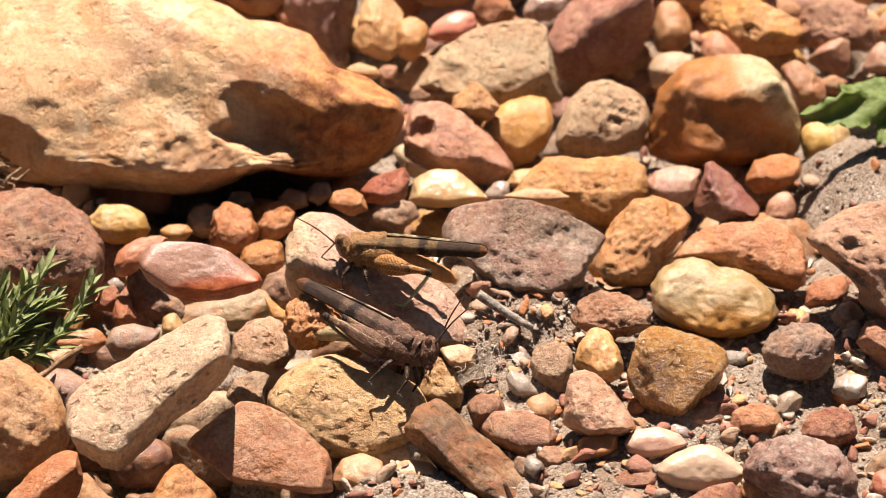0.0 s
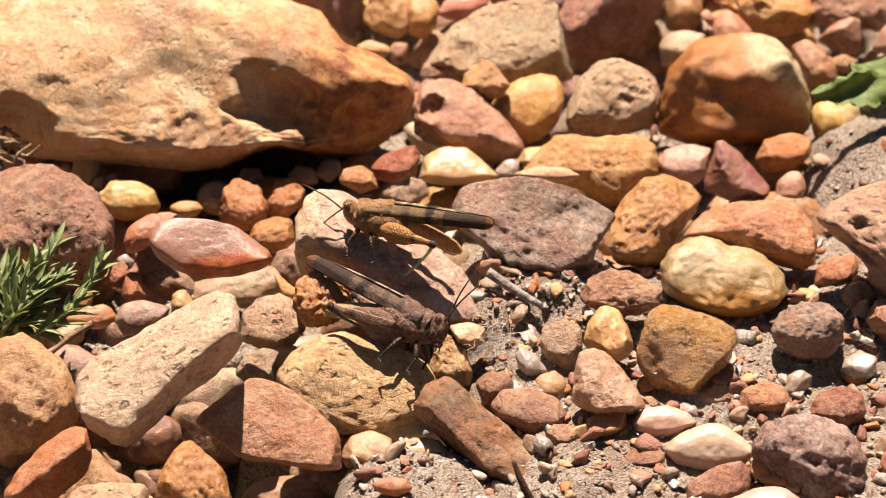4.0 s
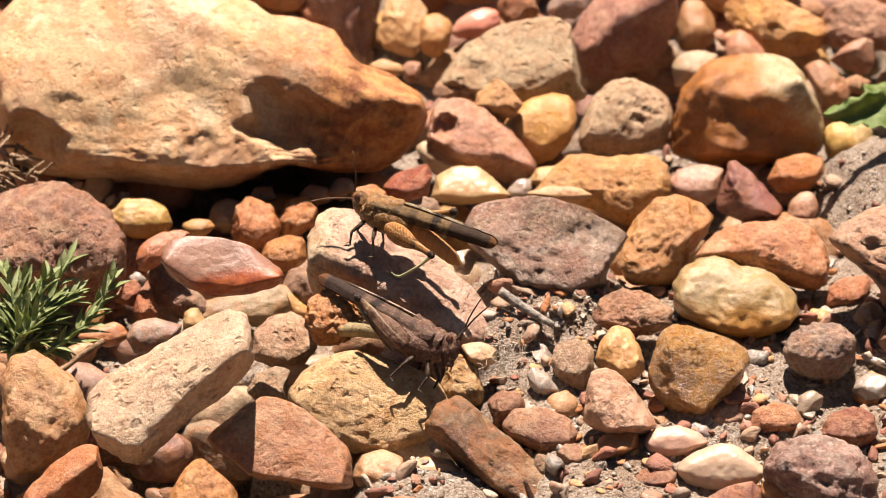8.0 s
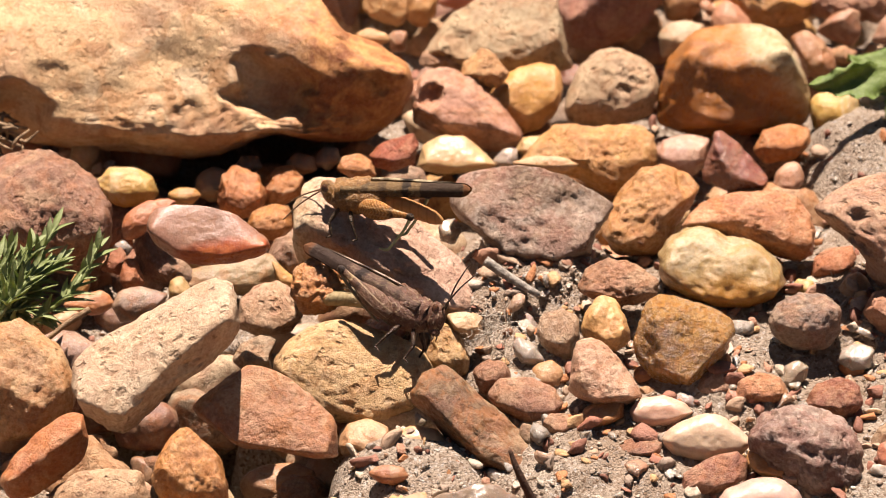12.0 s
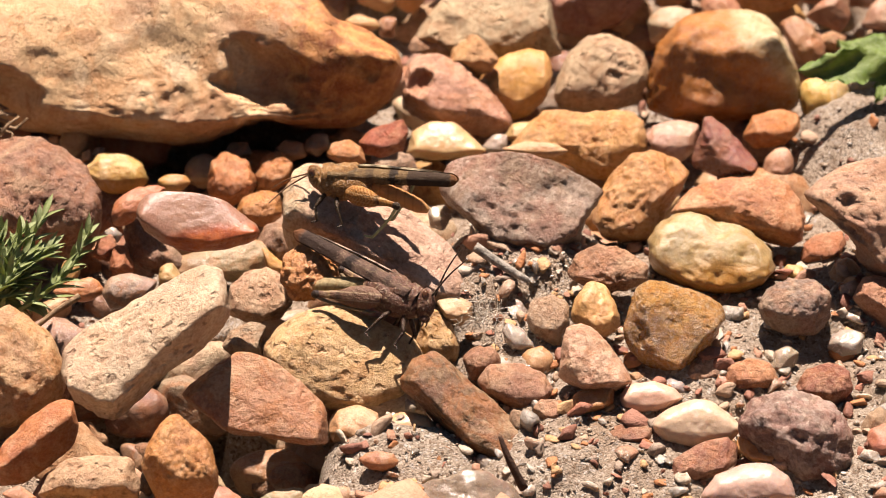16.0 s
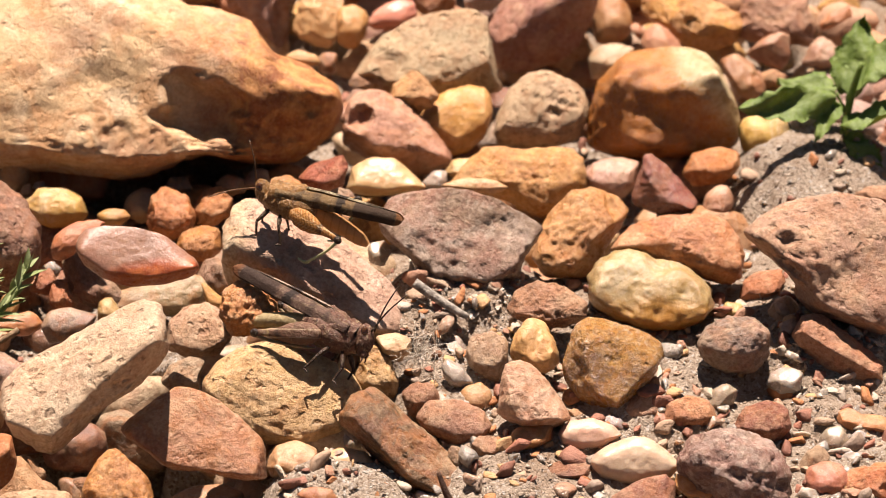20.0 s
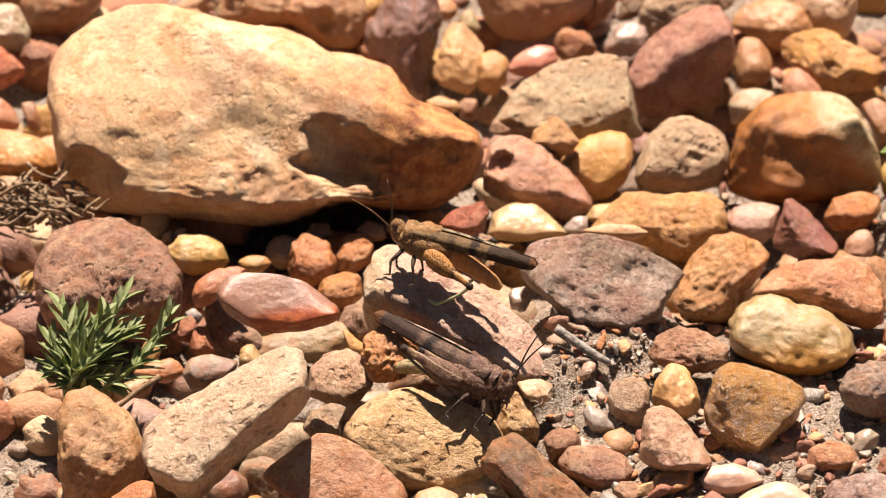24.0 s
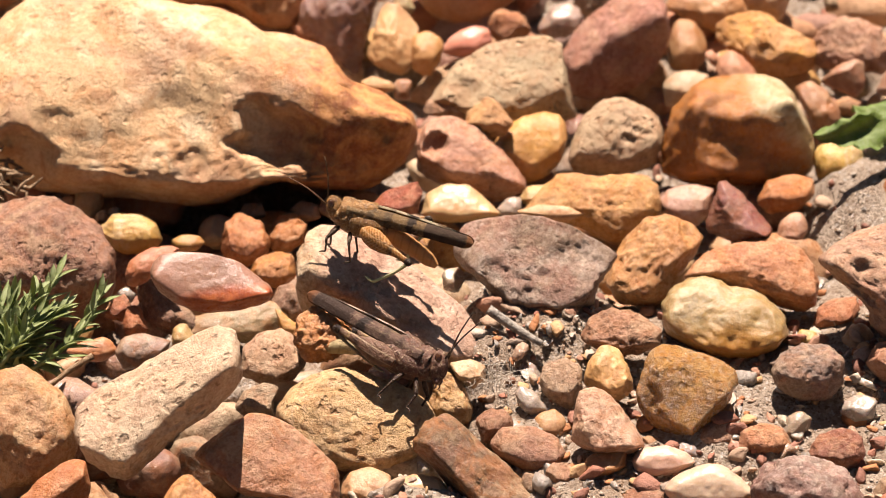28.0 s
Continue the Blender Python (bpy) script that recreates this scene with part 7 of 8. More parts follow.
def grasshopper(label, shell, thigh, belly, shin, wing, edge, droop, tail, limb, nod, stout):
    """A band-winged grasshopper about 30 mm long, its head along +x; its thighs and feelers are returned for keying."""
    body = tagged(new("grasshopper"), label, "grasshopper", "pair of grasshoppers")
    turn = Matrix.Rotation(radians(nod), 3, "Y")
    neck = Vector((4.3, 0, 0.7))

    def on_head(mesh):
        verts, faces = mesh
        return [tuple(turn @ (Vector(v) - neck) * 0.86 + neck) for v in verts], faces

    skull = np.array(ball(5)[0])
    low = np.clip(-skull[:, 2], 0, 1)
    skull = skull * np.stack([1.95 - 0.45 * low ** 2, 1.85 - 0.55 * low ** 1.5, 3.3 + 0 * low], 1)
    skull[:, 0] += 0.22 * np.exp(-(skull[:, 1] / 0.35) ** 2) * np.clip(skull[:, 0], 0, 1) - 0.25 * low
    skull[:, 0] += np.where(np.abs(skull[:, 2] + 0.2) < 0.12, -0.06, 0)
    skull *= (1 + 0.035 * grain(skull * 1.6, 41, 3, 0.6))[:, None]
    skull += (5.3, 0, 0.0)
    head = part("head", *on_head((skull.tolist(), ball(5)[1])), SHELL, body, tint=shell)
    for s in (1, -1):
        part("eye", *on_head(blob((5.75, s * 1.32, 1.75), (0.78, 0.62, 1.05), 3, 2, 0)), EYE_SHINE, head, "glossy brown eye")
        part("mandible", *on_head(blob((5.5, s * 0.62, -2.75), (0.75, 0.62, 0.85), 3, 7, 0.05)), SHELL, head, tint=shell)
        part("palp", *on_head(tube([(5.3, s * 0.75, -3.0), (5.5, s * 0.95, -3.9), (5.1, s * 0.9, -4.5)], [0.2, 0.18, 0.1], 6)), SHELL, head, tint=shell)
    brow = turn @ Vector((2.3, 0, 0.9)) + neck
    feelers = []
    for s in (1, -1):
        f = tube([(0, 0, 0), (2.4, 0, 0.1), (5.2, 0, 0.0), (9.0, 0, -0.7)], [0.2, 0.16, 0.15, 0.09], 6)
        feelers.append(part("antenna", *f, LEG, body, "thin dark feeler", (brow.x, s * 0.6, brow.z), "3a281c" if droop > 20 else "6a4a2c"))
    # collar shield with a low keel and a pointed hind lobe
    rings, faces = [], []
    sides = 26
    for k in range(15):
        u = k / 14
        x = 3.9 - 6.9 * u
        wide = (2.15 + 0.55 * math.sin(math.pi * min(1, u * 1.15)) - 0.12 * math.exp(-((u - 0.38) / 0.06) ** 2)) * (1 - 0.55 * max(0, (u - 0.75) / 0.25) ** 1.5)
        for j in range(sides + 1):
            a = radians(-118 + 236 * j / sides)
            keel = 0.34 * math.exp(-(a / 0.13) ** 2) * (1 - 0.7 * math.exp(-((u - 0.38) / 0.05) ** 2))
            low = (2.3 + 0.35 * u if math.cos(a) > 0 else 3.4 * (1 - 0.75 * max(0, (u - 0.55) / 0.45)))
            rings.append((x, wide * math.sin(a) * 0.98, 0.15 + low * math.cos(a) + keel))
    rings = np.array(rings)
    rings[:, 1:] *= 1 + 0.07 * grain(rings * 0.9, 31, 3, 0.6)[:, None]
    for k in range(14):
        for j in range(sides):
            faces.append([k * (sides + 1) + j, k * (sides + 1) + j + 1, (k + 1) * (sides + 1) + j + 1, (k + 1) * (sides + 1) + j])
    part("pronotum", rings, faces, SHELL, body, tint=shell)
    part("thorax", *tube([(4.6, 0, -0.6), (2.5, 0, -1.0), (0, 0, -1.25), (-3, 0, -1.2), (-5.8, 0, -1.1)], [1.7, 2.6, 3.0, 2.8, 2.0], 18), SHELL, body, tint=shell)
    d = radians(droop)
    steps = np.linspace(0, tail, 28)
    pts = [(-4.0 - s * math.cos(d * (0.6 + 0.5 * s / tail)), 0, -1.5 - s * math.sin(d * (0.6 + 0.5 * s / tail))) for s in steps]
    full = np.interp(steps / tail, np.linspace(0, 1, 9), (2.3, 2.6, 2.65, 2.55, 2.45, 2.3, 2.15, 1.9, 0.8))
    part("abdomen", *tube(pts, stout * full * np.where(np.arange(28) % 3 == 0, 0.96, 1.0), 18, steps=3), ABDOMEN, body, "ringed soft abdomen", tint=belly)
    for s in (1, -1):
        w = part("forewing", *wing_case(s), WING, body, tint=wing)
        part("wing_edge", *tube([(1.0, s * 0.35, 2.72), (-6, s * 0.4, 2.66), (-13, s * 0.4, 2.28), (-18.5, s * 0.42, 1.9)], [0.05, 0.13, 0.12, 0.04], 6), WING_EDGE, w, "pale streak along the wing's fold", tint=edge)
        for name, pos in (("front_leg", ((3.2, s * 1.4, -2.8), (5.0, s * 2.5, -5.2), (4.6, s * 2.9, -7.8), (5.7, s * 3.1, -8.1))),
                          ("middle_leg", ((0.9, s * 1.9, -3.2), (0.5, s * 3.7, -4.9), (-0.6, s * 4.2, -8.2), (0.4, s * 4.5, -8.5)))):
            up, low, toes = jointed_leg(*pos, 0.42)
            leg = part(name, *up, LEG, body, tint=limb)
            part("shin", *low, LEG, leg, tint=limb)
            part("foot", *toes, LEG, leg, tint=limb)
    thighs = []
    for s in (1, -1):
        f = tube([(0.9, 0, 0), (-0.6, 0, 0.1), (-2.6, 0, 0.15), (-4.8, 0, 0.1), (-6.9, 0, 0.1), (-9.2, 0, 0.15), (-11.0, 0, 0.0)], [0.8, 1.75, 2.05, 1.7, 0.95, 0.6, 0.66], 16, 0.55, 4)
        th = part("hind_thigh", *f, FEMUR_PLAIN if droop > 20 else FEMUR, body, at=(-1.9, s * 3.1, -2.3), tint=thigh)
        th.rotation_euler = (0, 0, radians(-3 * s))
        part("knee", *blob((-11.1, 0, 0.05), (0.85, 0.6, 0.78), 3, 2), LEG, th, "dark knee", tint="2e1e14")
        fold = droop > 20
        shin_line = [(-11.1, 0, -0.3), (-8.5, -0.4 * s, -1.2), (-5.0, -0.6 * s, -1.8), (-2.2, -0.6 * s, -2.1)] if fold else [(-11.1, 0, -0.3), (-9.6, 0.1 * s, -2.8), (-7.4, 0.15 * s, -5.4), (-6.0, 0.2 * s, -7.0)]
        slope = ((-9.0, -1.3), (-8.0, -1.6), (-7.0, -1.85), (-6.0, -2.05), (-5.0, -2.25)) if fold else ((-9.9, -2.4), (-9.2, -3.3), (-8.5, -4.1), (-7.8, -4.9), (-7.1, -5.7))
        end = shin_line[-1]
        spines = [tube([(x, 0, z), (x - 0.75, s * 0.15, z - 0.35)], [0.09, 0.02], 4, steps=1) for x, z in slope]
        part("hind_shin", *joined(tube(shin_line, [0.38, 0.28, 0.27, 0.3], 8), *spines), TIBIA, th, "greenish spiny shin", tint=shin)
        part("hind_foot", *tube([end, (end[0] + 1.0, end[1], end[2] - 0.2), (end[0] + 2.1, end[1], end[2] - 0.1)], [0.34, 0.26, 0.14], 6), TIBIA, th, tint=shin)
        thighs.append(th)
    return body, thighs, feelers


# the insects' places in mm and turns in degrees, second by second
UPPER = [
    (0, -12.3, -29.5, 23.4, 24.1, 0.7, 174.1),
    (0.5, -12.3, -29.2, 23.7, 24.1, 0.7, 173.4),
    (1, -12.3, -29.1, 23.7, 24.1, 0.7, 173.1),
    (1.5, -12.5, -28.4, 24.5, 24.0, 0.7, 172.4),
    (2, -11.4, -27.6, 25.5, 24.0, -6.0, 167.1),
    (2.5, -11.2, -27.7, 25.5, 24.0, -5.7, 167.8),
    (4.5, -13.2, -28.2, 24.4, 23.9, 1.7, 171.2),
    (5, -13.3, -27.7, 24.8, 23.9, 2.2, 170.8),
    (5.5, -13.5, -27.8, 24.9, 24.0, 2.7, 171.9),
    (6, -12.3, -26.4, 26.7, 23.9, -5.6, 165.6),
    (6.5, -12.4, -26.6, 26.5, 23.9, -5.1, 166.1),
    (7, -12.3, -26.3, 26.5, 23.7, -7.2, 162.3),
    (7.5, -13.4, -25.7, 27.6, 24.0, -10.0, 162.2),
    (8, -13.5, -25.6, 27.4, 23.8, -7.9, 162.2),
    (8.5, -14.8, -26.5, 25.7, 23.7, 4.2, 168.7),
    (9, -15.0, -26.5, 26.0, 23.8, 3.3, 169.4),
    (9.5, -15.3, -26.3, 26.3, 23.8, 2.6, 169.2),
    (10, -15.6, -26.5, 26.1, 23.8, 3.2, 169.6),
    (10.5, -15.7, -26.6, 26.0, 23.8, 3.3, 169.8),
    (11, -15.9, -26.6, 25.9, 23.8, 3.3, 170.1),
    (11.5, -15.8, -26.5, 25.8, 23.8, 4.4, 169.3),
    (12, -16.2, -26.7, 25.6, 24.0, 7.1, 171.5),
    (12.5, -16.8, -26.8, 25.5, 23.9, 6.4, 171.2),
    (14.5, -17.1, -26.9, 25.7, 23.9, 4.0, 171.1),
    (15, -16.1, -26.1, 26.7, 23.7, -1.6, 166.5),
    (15.5, -16.4, -26.5, 25.9, 23.7, 3.3, 168.7),
    (16, -16.7, -26.7, 25.7, 23.9, 5.1, 170.6),
    (16.5, -16.9, -26.7, 25.8, 23.9, 5.2, 170.9),
    (17, -16.9, -26.5, 26.0, 23.9, 4.9, 170.5),
    (17.5, -16.7, -26.5, 25.8, 23.8, 5.6, 170.1),
    (18, -17.1, -26.6, 26.0, 23.9, 3.7, 170.8),
    (18.5, -16.5, -26.4, 26.8, 23.9, -1.6, 169.5),
    (19, -15.9, -26.1, 27.3, 23.9, -3.2, 168.1),
    (19.5, -15.8, -25.8, 27.5, 23.9, -3.3, 167.5),
    (20, -15.6, -25.3, 28.1, 23.8, -4.3, 166.3),
    (20.5, -15.7, -25.3, 28.1, 23.9, -4.9, 166.5),
    (22.5, -15.6, -25.0, 28.4, 23.8, -5.6, 165.1),
    (23, -15.9, -24.8, 28.9, 23.9, -5.6, 166.1),
    (24, -16.6, -24.7, 28.8, 23.8, -5.9, 164.7),
    (24.5, -16.8, -24.8, 28.5, 23.8, -4.9, 165.0),
    (25, -16.0, -25.0, 28.7, 24.0, -6.1, 166.4),
    (25.5, -16.1, -25.1, 28.7, 24.1, -6.0, 167.6),
    (26, -16.3, -25.2, 28.7, 24.0, -5.8, 167.6),
    (26.5, -16.3, -25.2, 28.7, 24.0, -5.8, 167.6),
    (27, -16.2, -25.2, 28.7, 24.1, -5.9, 167.9),
    (27.5, -16.2, -25.0, 29.0, 24.1, -6.3, 167.8),
    (28, -16.2, -24.7, 29.5, 24.2, -7.9, 166.9),
]
LOWER = [(t, -7.0, -45.9, 16.0, -38.2, 6.4, -35.0) for t in (0, 28)]
upper, upper_thighs, upper_feelers = grasshopper("ochre-brown grasshopper with dark banded wings standing on a slab", "987040", "b47c3c", "e8b070", "c0c490", "866a42", "d8c8a0", 17, 13, "42301e", 26, 0.7)
lower, lower_thighs, lower_feelers = grasshopper("grey-brown grasshopper with a pale abdomen on yellow stone", "6e4e3e", "7a5a46", "d0bc8c", "8a7a5c", "705648", "b8a48c", 22, 13.0, "3e2a1e", -24, 0.6)

upper.scale = (0.91, 0.91, 0.91)


# ---- plants, twigs and dry roots ----
def leaf_material(name, top, vein, hair):
    n = Nodes(name, 0.55, 0.3)
    c0 = n.add("TexCoord").outputs["Object"]
    own = n.noise(c0, 350, 4, 0.6)
    c = n.mix(n.span(own, 0.35, 0.7), lin(top), lin(vein))
    c = n.mix(n.span(n.noise(c0, 2400, 3, 0.7), 0.5, 0.75, 0, hair), c, lin("c8d0b4"))
    nor = n.bump(n.noise(c0, 900, 4, 0.6), 0.0005, 0.6)
    n.done(c, nor)
    tl = n.add("BsdfTranslucent", Color=n.mix(0.5, c, lin("a0b020")))
    mx = n.add("MixShader", Fac=0.42)
    n.put(n.b.outputs[0], mx.inputs[1]), n.put(tl.outputs[0], mx.inputs[2])
    n.put(mx.outputs[0], n.t.nodes["Material Output"].inputs[0])
    return n.mat


NARROW = leaf_material("narrow_green_leaf", "a0b066", "bcc894", 0.3)
BROAD = leaf_material("broad_green_leaf", "748e3c", "98ac5c", 0.35)


def plain_material(name, a, b, scale, rough=0.85):
    n = Nodes(name, rough, 0.2)
    c0 = n.add("TexCoord").outputs["Object"]
    f = n.noise(c0, scale, 5, 0.65)
    return n.done(n.mix(n.span(f, 0.35, 0.65), lin(a), lin(b)), n.bump(f, 0.0008, 0.9))


GREY_WOOD = plain_material("grey_weathered_wood", "6e665c", "b8b0a2", 900)
DARK_WOOD = plain_material("dark_dry_wood", "3a2820", "5c4434", 900)
DRY_ROOT = plain_material("dry_root", "7a6248", "b09878", 700)
DRY_HAIR = plain_material("pale_dry_fibre", "c8bca4", "e8e0d0", 500)


def blade(base, way, up, length, wide, bend, lobes=0, seed=0, fold=0.25):
    """A leaf as a thin closed shell: base and direction, mm; it bends over by some mm, and is folded along its midrib."""
    rng = np.random.RandomState(seed)
    w = Vector(way).normalized()
    side = w.cross(Vector(up)).normalized()
    nor = side.cross(w).normalized()
    nu, nv = (28, 6) if lobes else (12, 4)
    verts, faces = [], []
    for layer in (0.05, -0.05):
        for i in range(nu + 1):
            u = i / nu
            half = wide * 0.5 * (math.sin(math.pi * min(1, 0.04 + u) ** 0.8) ** 0.75 if u < 1 else 0.02)
            if lobes:
                half *= 1 + 0.13 * math.sin(u * lobes * 2 * math.pi + rng.rand() * 0.9) * (0.4 + u)
            mid = Vector(base) + w * (length * u) - nor * (bend * u * u)
            for j in range(nv + 1):
                v = 2 * j / nv - 1
                lift = fold * half * abs(v) + (0.12 * wide * math.sin(u * 9 + 3 * v + seed) if lobes else 0)
                verts.append(mid + side * (half * v) + nor * (lift + layer))
    m, off = nv + 1, (nu + 1) * (nv + 1)
    for i in range(nu):
        for j in range(nv):
            q = [i * m + j, (i + 1) * m + j, (i + 1) * m + j + 1, i * m + j + 1]
            faces += [q, [off + k for k in q[::-1]]]
        for j in (0, nv):
            faces.append([i * m + j, (i + 1) * m + j, off + (i + 1) * m + j, off + i * m + j])
    return [tuple(p) for p in verts], faces


TIPS = ((3.6, 9.5, 12.6), (-0.1, 7.3, 11.0), (-4.0, 7.8, 8.3), (-5.5, 4.4, 5.8), (-3.1, 1.8, 5.4), (0.1, 3.6, 7.8), (2.9, 7.0, 5.9), (-7.6, 10.0, 10.4), (-1.6, 2.6, -0.4), (2.4, 0.6, 0.3), (-3.9, 3.4, 0.5), (0.8, 3.5, 4.1), (4.8, 5.8, 8.6), (-9.0, 5.8, 5.6), (-2.2, 5.2, 8.1), (-8.0, 1.6, 2.8), (-5.2, 2.4, -0.9))
LONG_STEM = ((-2.1, -1.9, 0.0), (3.7, 0.2, 2.8), (8.5, 3.2, 6.5), (11.2, 6.6, 10.9))


def herb(at, seed):
    """A low sprawling herb with narrow pointed leaves, one stem of which reaches further than the others."""
    rng = np.random.RandomState(seed)
    plant = tagged(new("herb"), "low grey-green herb with narrow leaves among stones", "plant")
    plant.location = [v * MM for v in at]
    lines = [[Vector(p) for p in LONG_STEM]]
    for tip in TIPS:
        root = Vector((-4.0, -0.4, -0.5)) + Vector(rng.uniform(-2.5, 2.5, 3))
        mid = root.lerp(Vector(tip), 0.5) + Vector((rng.uniform(-0.8, 0.8), rng.uniform(-0.8, 0.8), 1.4))
        lines.append([root, mid, Vector(tip)])
    for k, line in enumerate(lines):
        stem = part("stem", *tube(line, [0.45] + [0.38] * (len(line) - 2) + [0.22], 6), NARROW, plant)
        count = 26 if k == 0 else 17
        for j in range(count):
            f = 0.12 + 0.88 * j / (count - 1)
            i = min(int(f * (len(line) - 1)), len(line) - 2)
            at_stem = line[i].lerp(line[i + 1], f * (len(line) - 1) - i)
            run = (line[i + 1] - line[i]).normalized()
            b = 2.4 * j + k
            out = Vector((math.cos(b), math.sin(b), 0.15 * math.sin(2 * b)))
            out = (out - run * out.dot(run)).normalized() * (0.95 - 0.55 * f)
            part("leaf", *blade(at_stem, run + out, (0.1, 0.2, 1), rng.uniform(3.2, 6.6) * (1.15 - 0.35 * f), rng.uniform(0.9, 1.5), rng.uniform(-1.2, 1.4), 0, j, 0.4), NARROW, stem)
    return plant


def broad_plant(at):
    """A low plant with lobed, downy leaves."""
    plant = tagged(new("leafy_plant"), "green plant with broad lobed downy leaves", "plant")
    plant.location = [v * MM for v in at]
    part("stem", *tube([(0, 0, -12), (0.5, 0, -2), (1.5, 1, 6), (3, 2, 12)], [0.9, 0.8, 0.7, 0.5], 8), BROAD, plant)
    for k, (base, way, length, wide, bend) in enumerate(LEAVES):
        part("leaf", *blade(base, way, (0, -0.75, 0.7) if k == 0 else (0, 0.1, 1), length, wide, bend, 6, k, 0.2), BROAD, plant)
        part("leaf_stalk", *tube([(1, 0.5, 2), [0.5 * b + 0.5 for b in base], base], [0.4, 0.35, 0.3], 6), BROAD, plant)
    return plant


herb((-71.8, -38.5, 6.0), 5)
LEAVES = (
    ((-1.5, 0.0, 4.9), (-0.95, -0.30, 0.13), 19.1, 6.5, 0.8),
    ((-1.1, 3.4, 4.4), (-0.84, 0.54, -0.09), 12.4, 6.5, 1.5),
    ((0.9, 3.1, 4.0), (0.20, 0.78, 0.59), 15.7, 8.0, 1.0),
    ((0.8, 1.8, 5.6), (0.65, 0.35, 0.68), 13.6, 9.0, 1.5),
    ((0.4, -3.2, -0.8), (0.79, -0.58, -0.19), 8.8, 6.0, 1.5),
    ((-0.2, -2.7, 1.4), (0.86, -0.11, 0.51), 12.5, 7.0, 1.5),
    ((-0.7, 0.6, 4.0), (-0.54, -0.80, -0.28), 8.8, 4.0, 1.0),
)
broad_plant((82.7, 27.5, 6.0))
_s = part("dead_stalk", *tube([(1.6, -5.3, -1.2), (5.7, -3.2, 1.6), (10.1, -1.4, 3.9)], [0.35, 0.5, 0.6], 8, steps=4), DRY_ROOT, None)
_s.location = (-0.0718, -0.0385, 0.0060)
tagged(_s, "dead brown stalk lying beside the herb", "stalk")
_s = part("twig", *tube([(0.0, 0.0, 0.0), (2.8, -1.2, -1.5), (6.2, -2.8, -3.0), (9.4, -4.4, -4.0)], [0.9, 0.85, 0.75, 0.55], 10, steps=5), GREY_WOOD, None)
_s.location = (0.0060, -0.0279, 0.0120)
tagged(_s, "weathered grey twig lying on the sand", "twig")
_s = part("dark_twig", *tube([(0.0, 0.0, 0.0), (1.5, -2.2, -3.0), (4.1, -4.1, -8.0)], [0.35, 0.6, 0.8], 10, steps=5), DARK_WOOD, None)
_s.location = (0.0102, -0.0835, 0.0160)
tagged(_s, "dark dry stem leaning on the long stone", "twig")
_s = part("stem", *tube([(0.0, 0.0, 0.0), (0.6, -5.3, -2.0), (1.4, -9.7, -4.0)], [1.2, 1.3, 1.3], 10, steps=5), DRY_ROOT, None)
_s.location = (0.0677, 0.0832, 0.0080)
tagged(_s, "orange-brown dry stem behind the stones", "stem")


def fibres(name, label, material, at, count, spread, length, thick, seed, way=(0, 0, 1)):
    """A tuft of dry fibres, too many to count."""
    rng = np.random.RandomState(seed)
    lot = []
    for _ in range(count):
        b = rng.normal(size=3) * spread
        d = np.array(way) + rng.normal(size=3) * 0.75
        d *= length * rng.uniform(0.4, 1.1) / np.linalg.norm(d)
        c = rng.normal(size=3) * length * 0.12
        lot.append(tube([b - d / 2, b + c, b + d / 2], [thick, thick * 0.9, thick * 0.4], 5, steps=3))
    ob = part(name, *joined(*lot), material, None)
    ob.location = [v * MM for v in at]
    return tagged(ob, label, name, kind="stuff")



fibres("dry_roots", "matted dry brown roots beside a stone", DRY_ROOT, (-86.8, 8.0, 10.0), 150, (4.8, 3.2, 1.8), 6.5, 0.36, 3, (1.2, 0.2, -0.2))
fibres("dry_hairs", "fine pale dry fibres on the sand", DRY_HAIR, (6.9, -43.6, 9.0), 48, (2.2, 1.5, 0.8), 5.5, 0.06, 4, (0.4, 0.2, 1.0))


def swing(thigh, side, rows, splay=3):
    """Key a hind thigh: seconds, and degrees by which the knee is lifted; splay turns it away from the flank."""
    at = (-1.9 * MM, side * 3.1 * MM, -2.3 * MM)
    walk(thigh, [(t, pose(*at, 0, up, -splay * side)) for t, up in rows])


def point(feeler, side, rows):
    """Key a feeler: seconds, degrees up and degrees to the left."""
    at = feeler.location.copy()
    walk(feeler, [(t, pose(*at, 0, -up, out)) for t, up, out in rows])


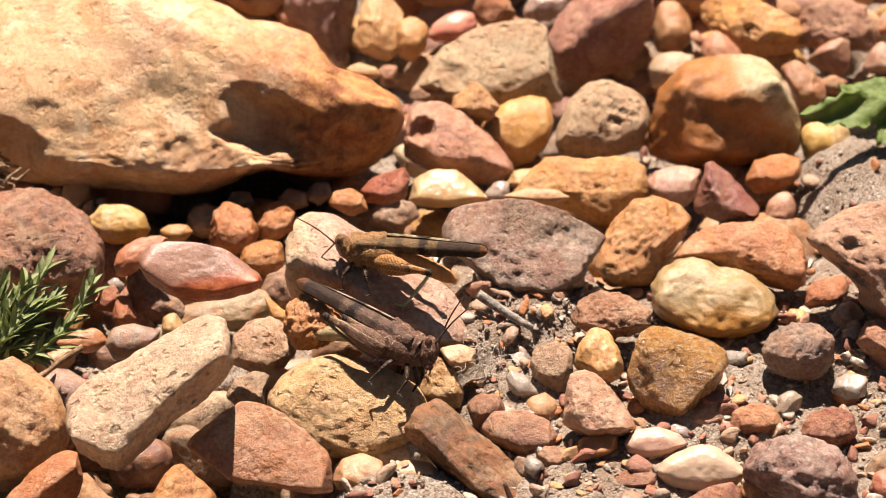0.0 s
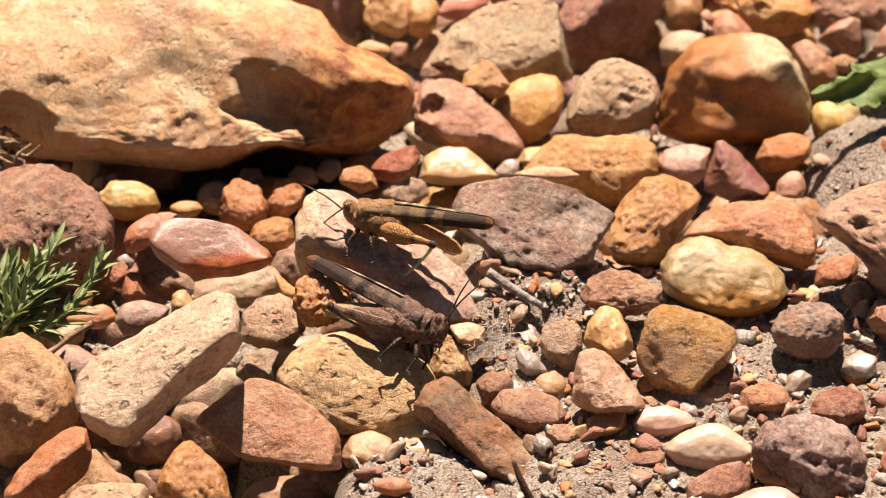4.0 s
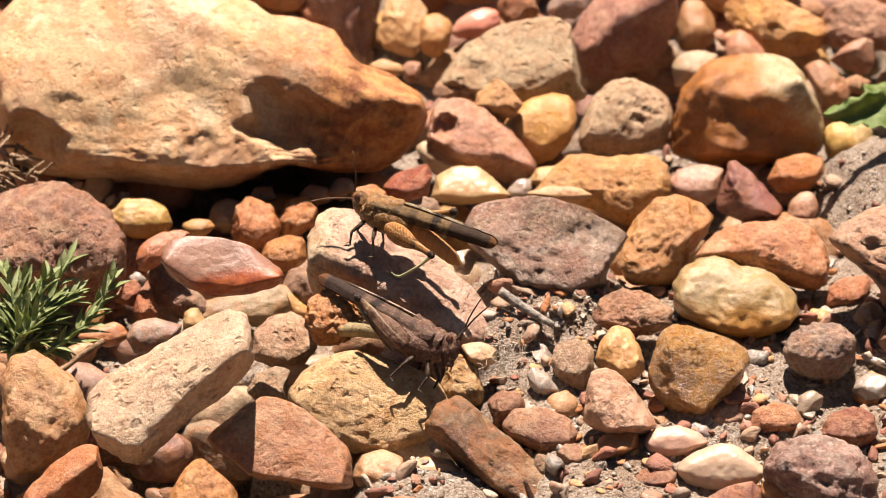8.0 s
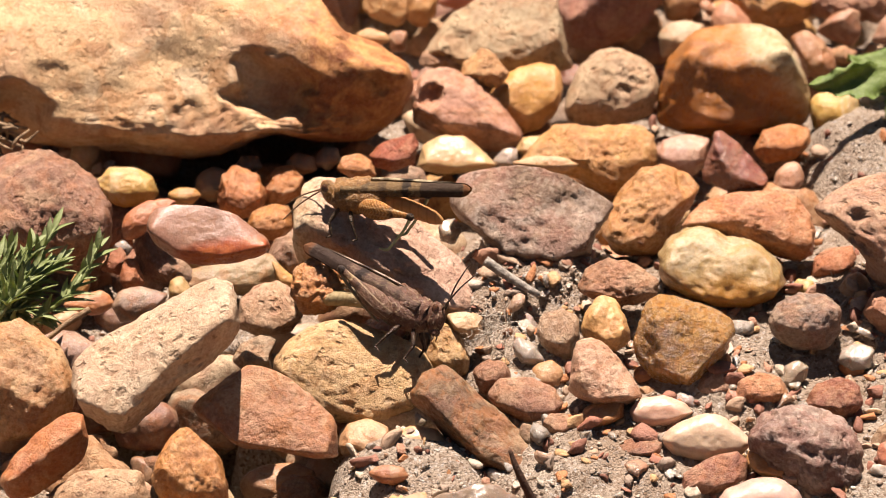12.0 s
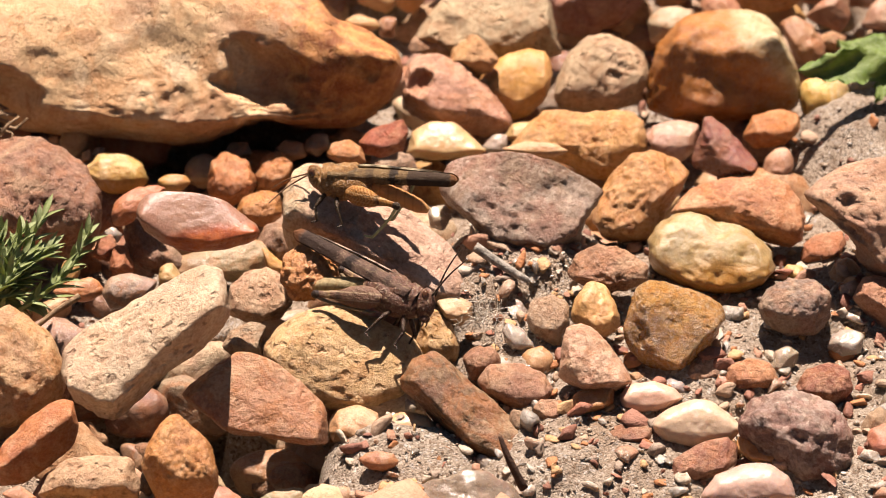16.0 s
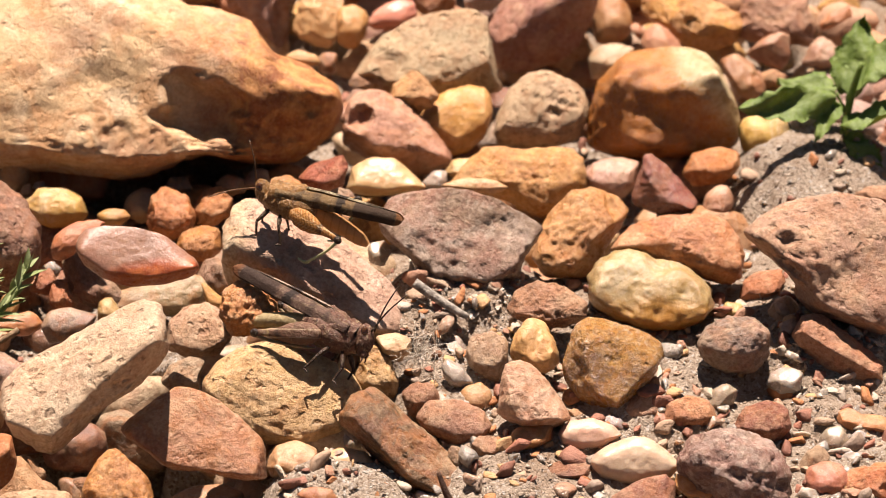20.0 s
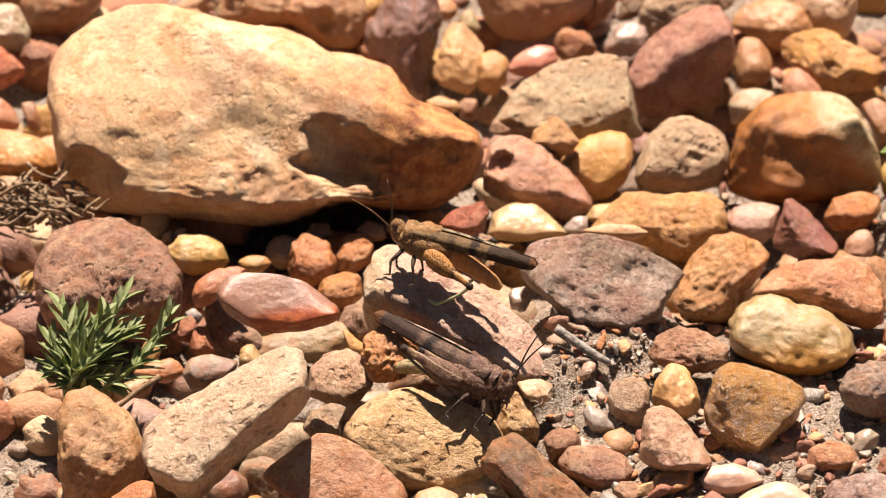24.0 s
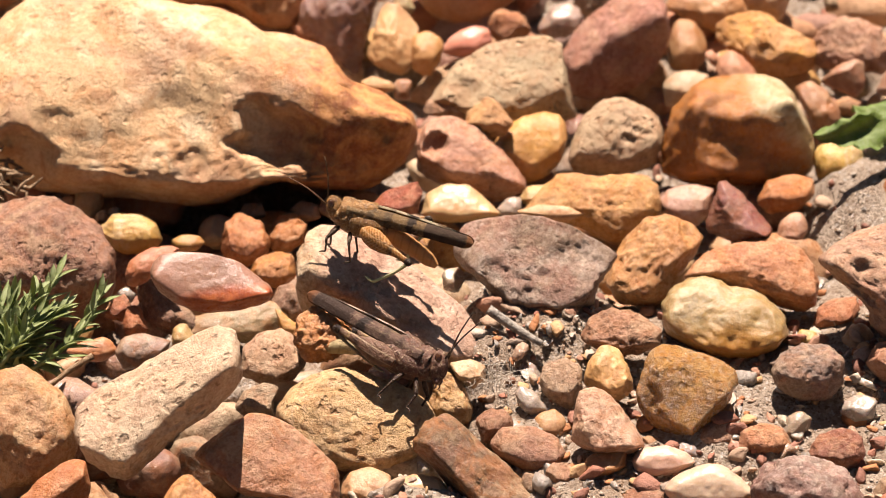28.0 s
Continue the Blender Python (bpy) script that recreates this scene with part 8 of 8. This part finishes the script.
def motions():
    walk(upper, [(t, pose(x * MM, y * MM, z * MM, rx, ry, rz)) for t, x, y, z, rx, ry, rz in UPPER])
    walk(lower, [(t, pose(x * MM, y * MM, z * MM, rx, ry, rz)) for t, x, y, z, rx, ry, rz in LOWER])
    swing(upper_thighs[0], 1, [(0, 0), (1.2, 0), (1.5, 50), (1.8, 0), (4.5, -2), (4.8, 8), (5.0, 6), (5.3, 6), (6, 0), (8, -4), (11, -4), (14.5, 2), (14.8, 0), (15.0, 42), (15.25, -2), (17, -4), (18, 2), (18.4, -6),
                               (20, -8), (24.7, -12), (25.0, 42), (25.3, -10), (26.3, -10), (26.5, 40), (26.7, -10), (28, -10)], 27)
    swing(upper_thighs[1], -1, [(0, 4), (1.2, 4), (1.5, 62), (1.8, 6), (2.2, 6), (2.5, 50), (2.8, 6), (4.8, 8), (5.0, 38), (5.2, 10), (7.8, 8), (8, 27), (8.3, 8), (11, 4), (14.5, 18), (14.8, 30), (15.2, 30), (15.6, 20), (16.2, 6), (18.2, 8),
                                (18.5, 66), (18.8, 24), (19.3, 18), (19.5, 42), (19.8, 20), (20.5, 20), (22.5, 21), (28, 21)])
    swing(lower_thighs[1], -1, [(0, 1), (0.5, 1), (0.8, -13), (1, -15), (1.5, -12), (2, 12), (2.5, 2), (4.5, -14), (5, -18), (5.5, -18), (6, -10), (6.5, 0), (7, 20), (7.5, 18), (8, 17), (8.5, -4), (9, -16), (9.5, -14), (10, 12), (10.5, 20), (11, 20), (12, 14), (12.5, -14), (14.5, -20), (15, -25), (15.5, -24), (16, -23), (16.5, -8), (17, -6), (18, 4), (19, 7), (19.5, -20), (20, -26), (20.5, -26), (22.5, -14), (23, -23), (23.5, -22), (24, 2), (24.5, -4), (25, -23), (25.5, -12), (26, 12), (26.5, -10), (27, -20), (27.5, -8), (28, 2)])
    swing(lower_thighs[0], 1, [(0, 2), (10.6, 2), (11.0, 16), (11.4, 20), (11.8, 2), (14.6, 2), (14.8, 34), (15.1, 2), (16.3, 2), (16.5, 34), (16.8, 8), (17.2, 2), (19.2, 2), (19.5, 30), (19.8, 2), (25.8, 2), (26.0, 30), (26.3, 2), (27.3, 2), (27.5, 30), (27.8, 2), (28, 2)])
    point(upper_feelers[0], 1, [(0, 38, 10), (1.5, 55, 10), (2.2, -15, 20), (4.5, 50, 10), (5, 58, 10), (5.7, 40, 10), (6.2, -8, 20), (8, -12, 22), (8.5, -25, 20), (11, -30, 20), (17, -30, 20), (20, -14, 22), (22.5, 20, 12), (23.5, 30, 10), (28, 28, 10)])
    point(upper_feelers[1], -1, [(0, -50, 0), (1.5, -55, 0), (2.2, 80, 0), (4.5, -55, 0), (5, -40, 0), (5.7, 60, 0), (6.2, 76, 0), (8, 78, 0), (8.6, -20, -20), (11, -20, -20), (17, -20, -20), (18.4, 60, -10), (20, 76, 0), (28, 78, 0)])
    point(lower_feelers[0], 1, [(0, 92, -8), (28, 92, -8)])
    point(lower_feelers[1], -1, [(0, 74, -12), (28, 74, -12)])


motions()
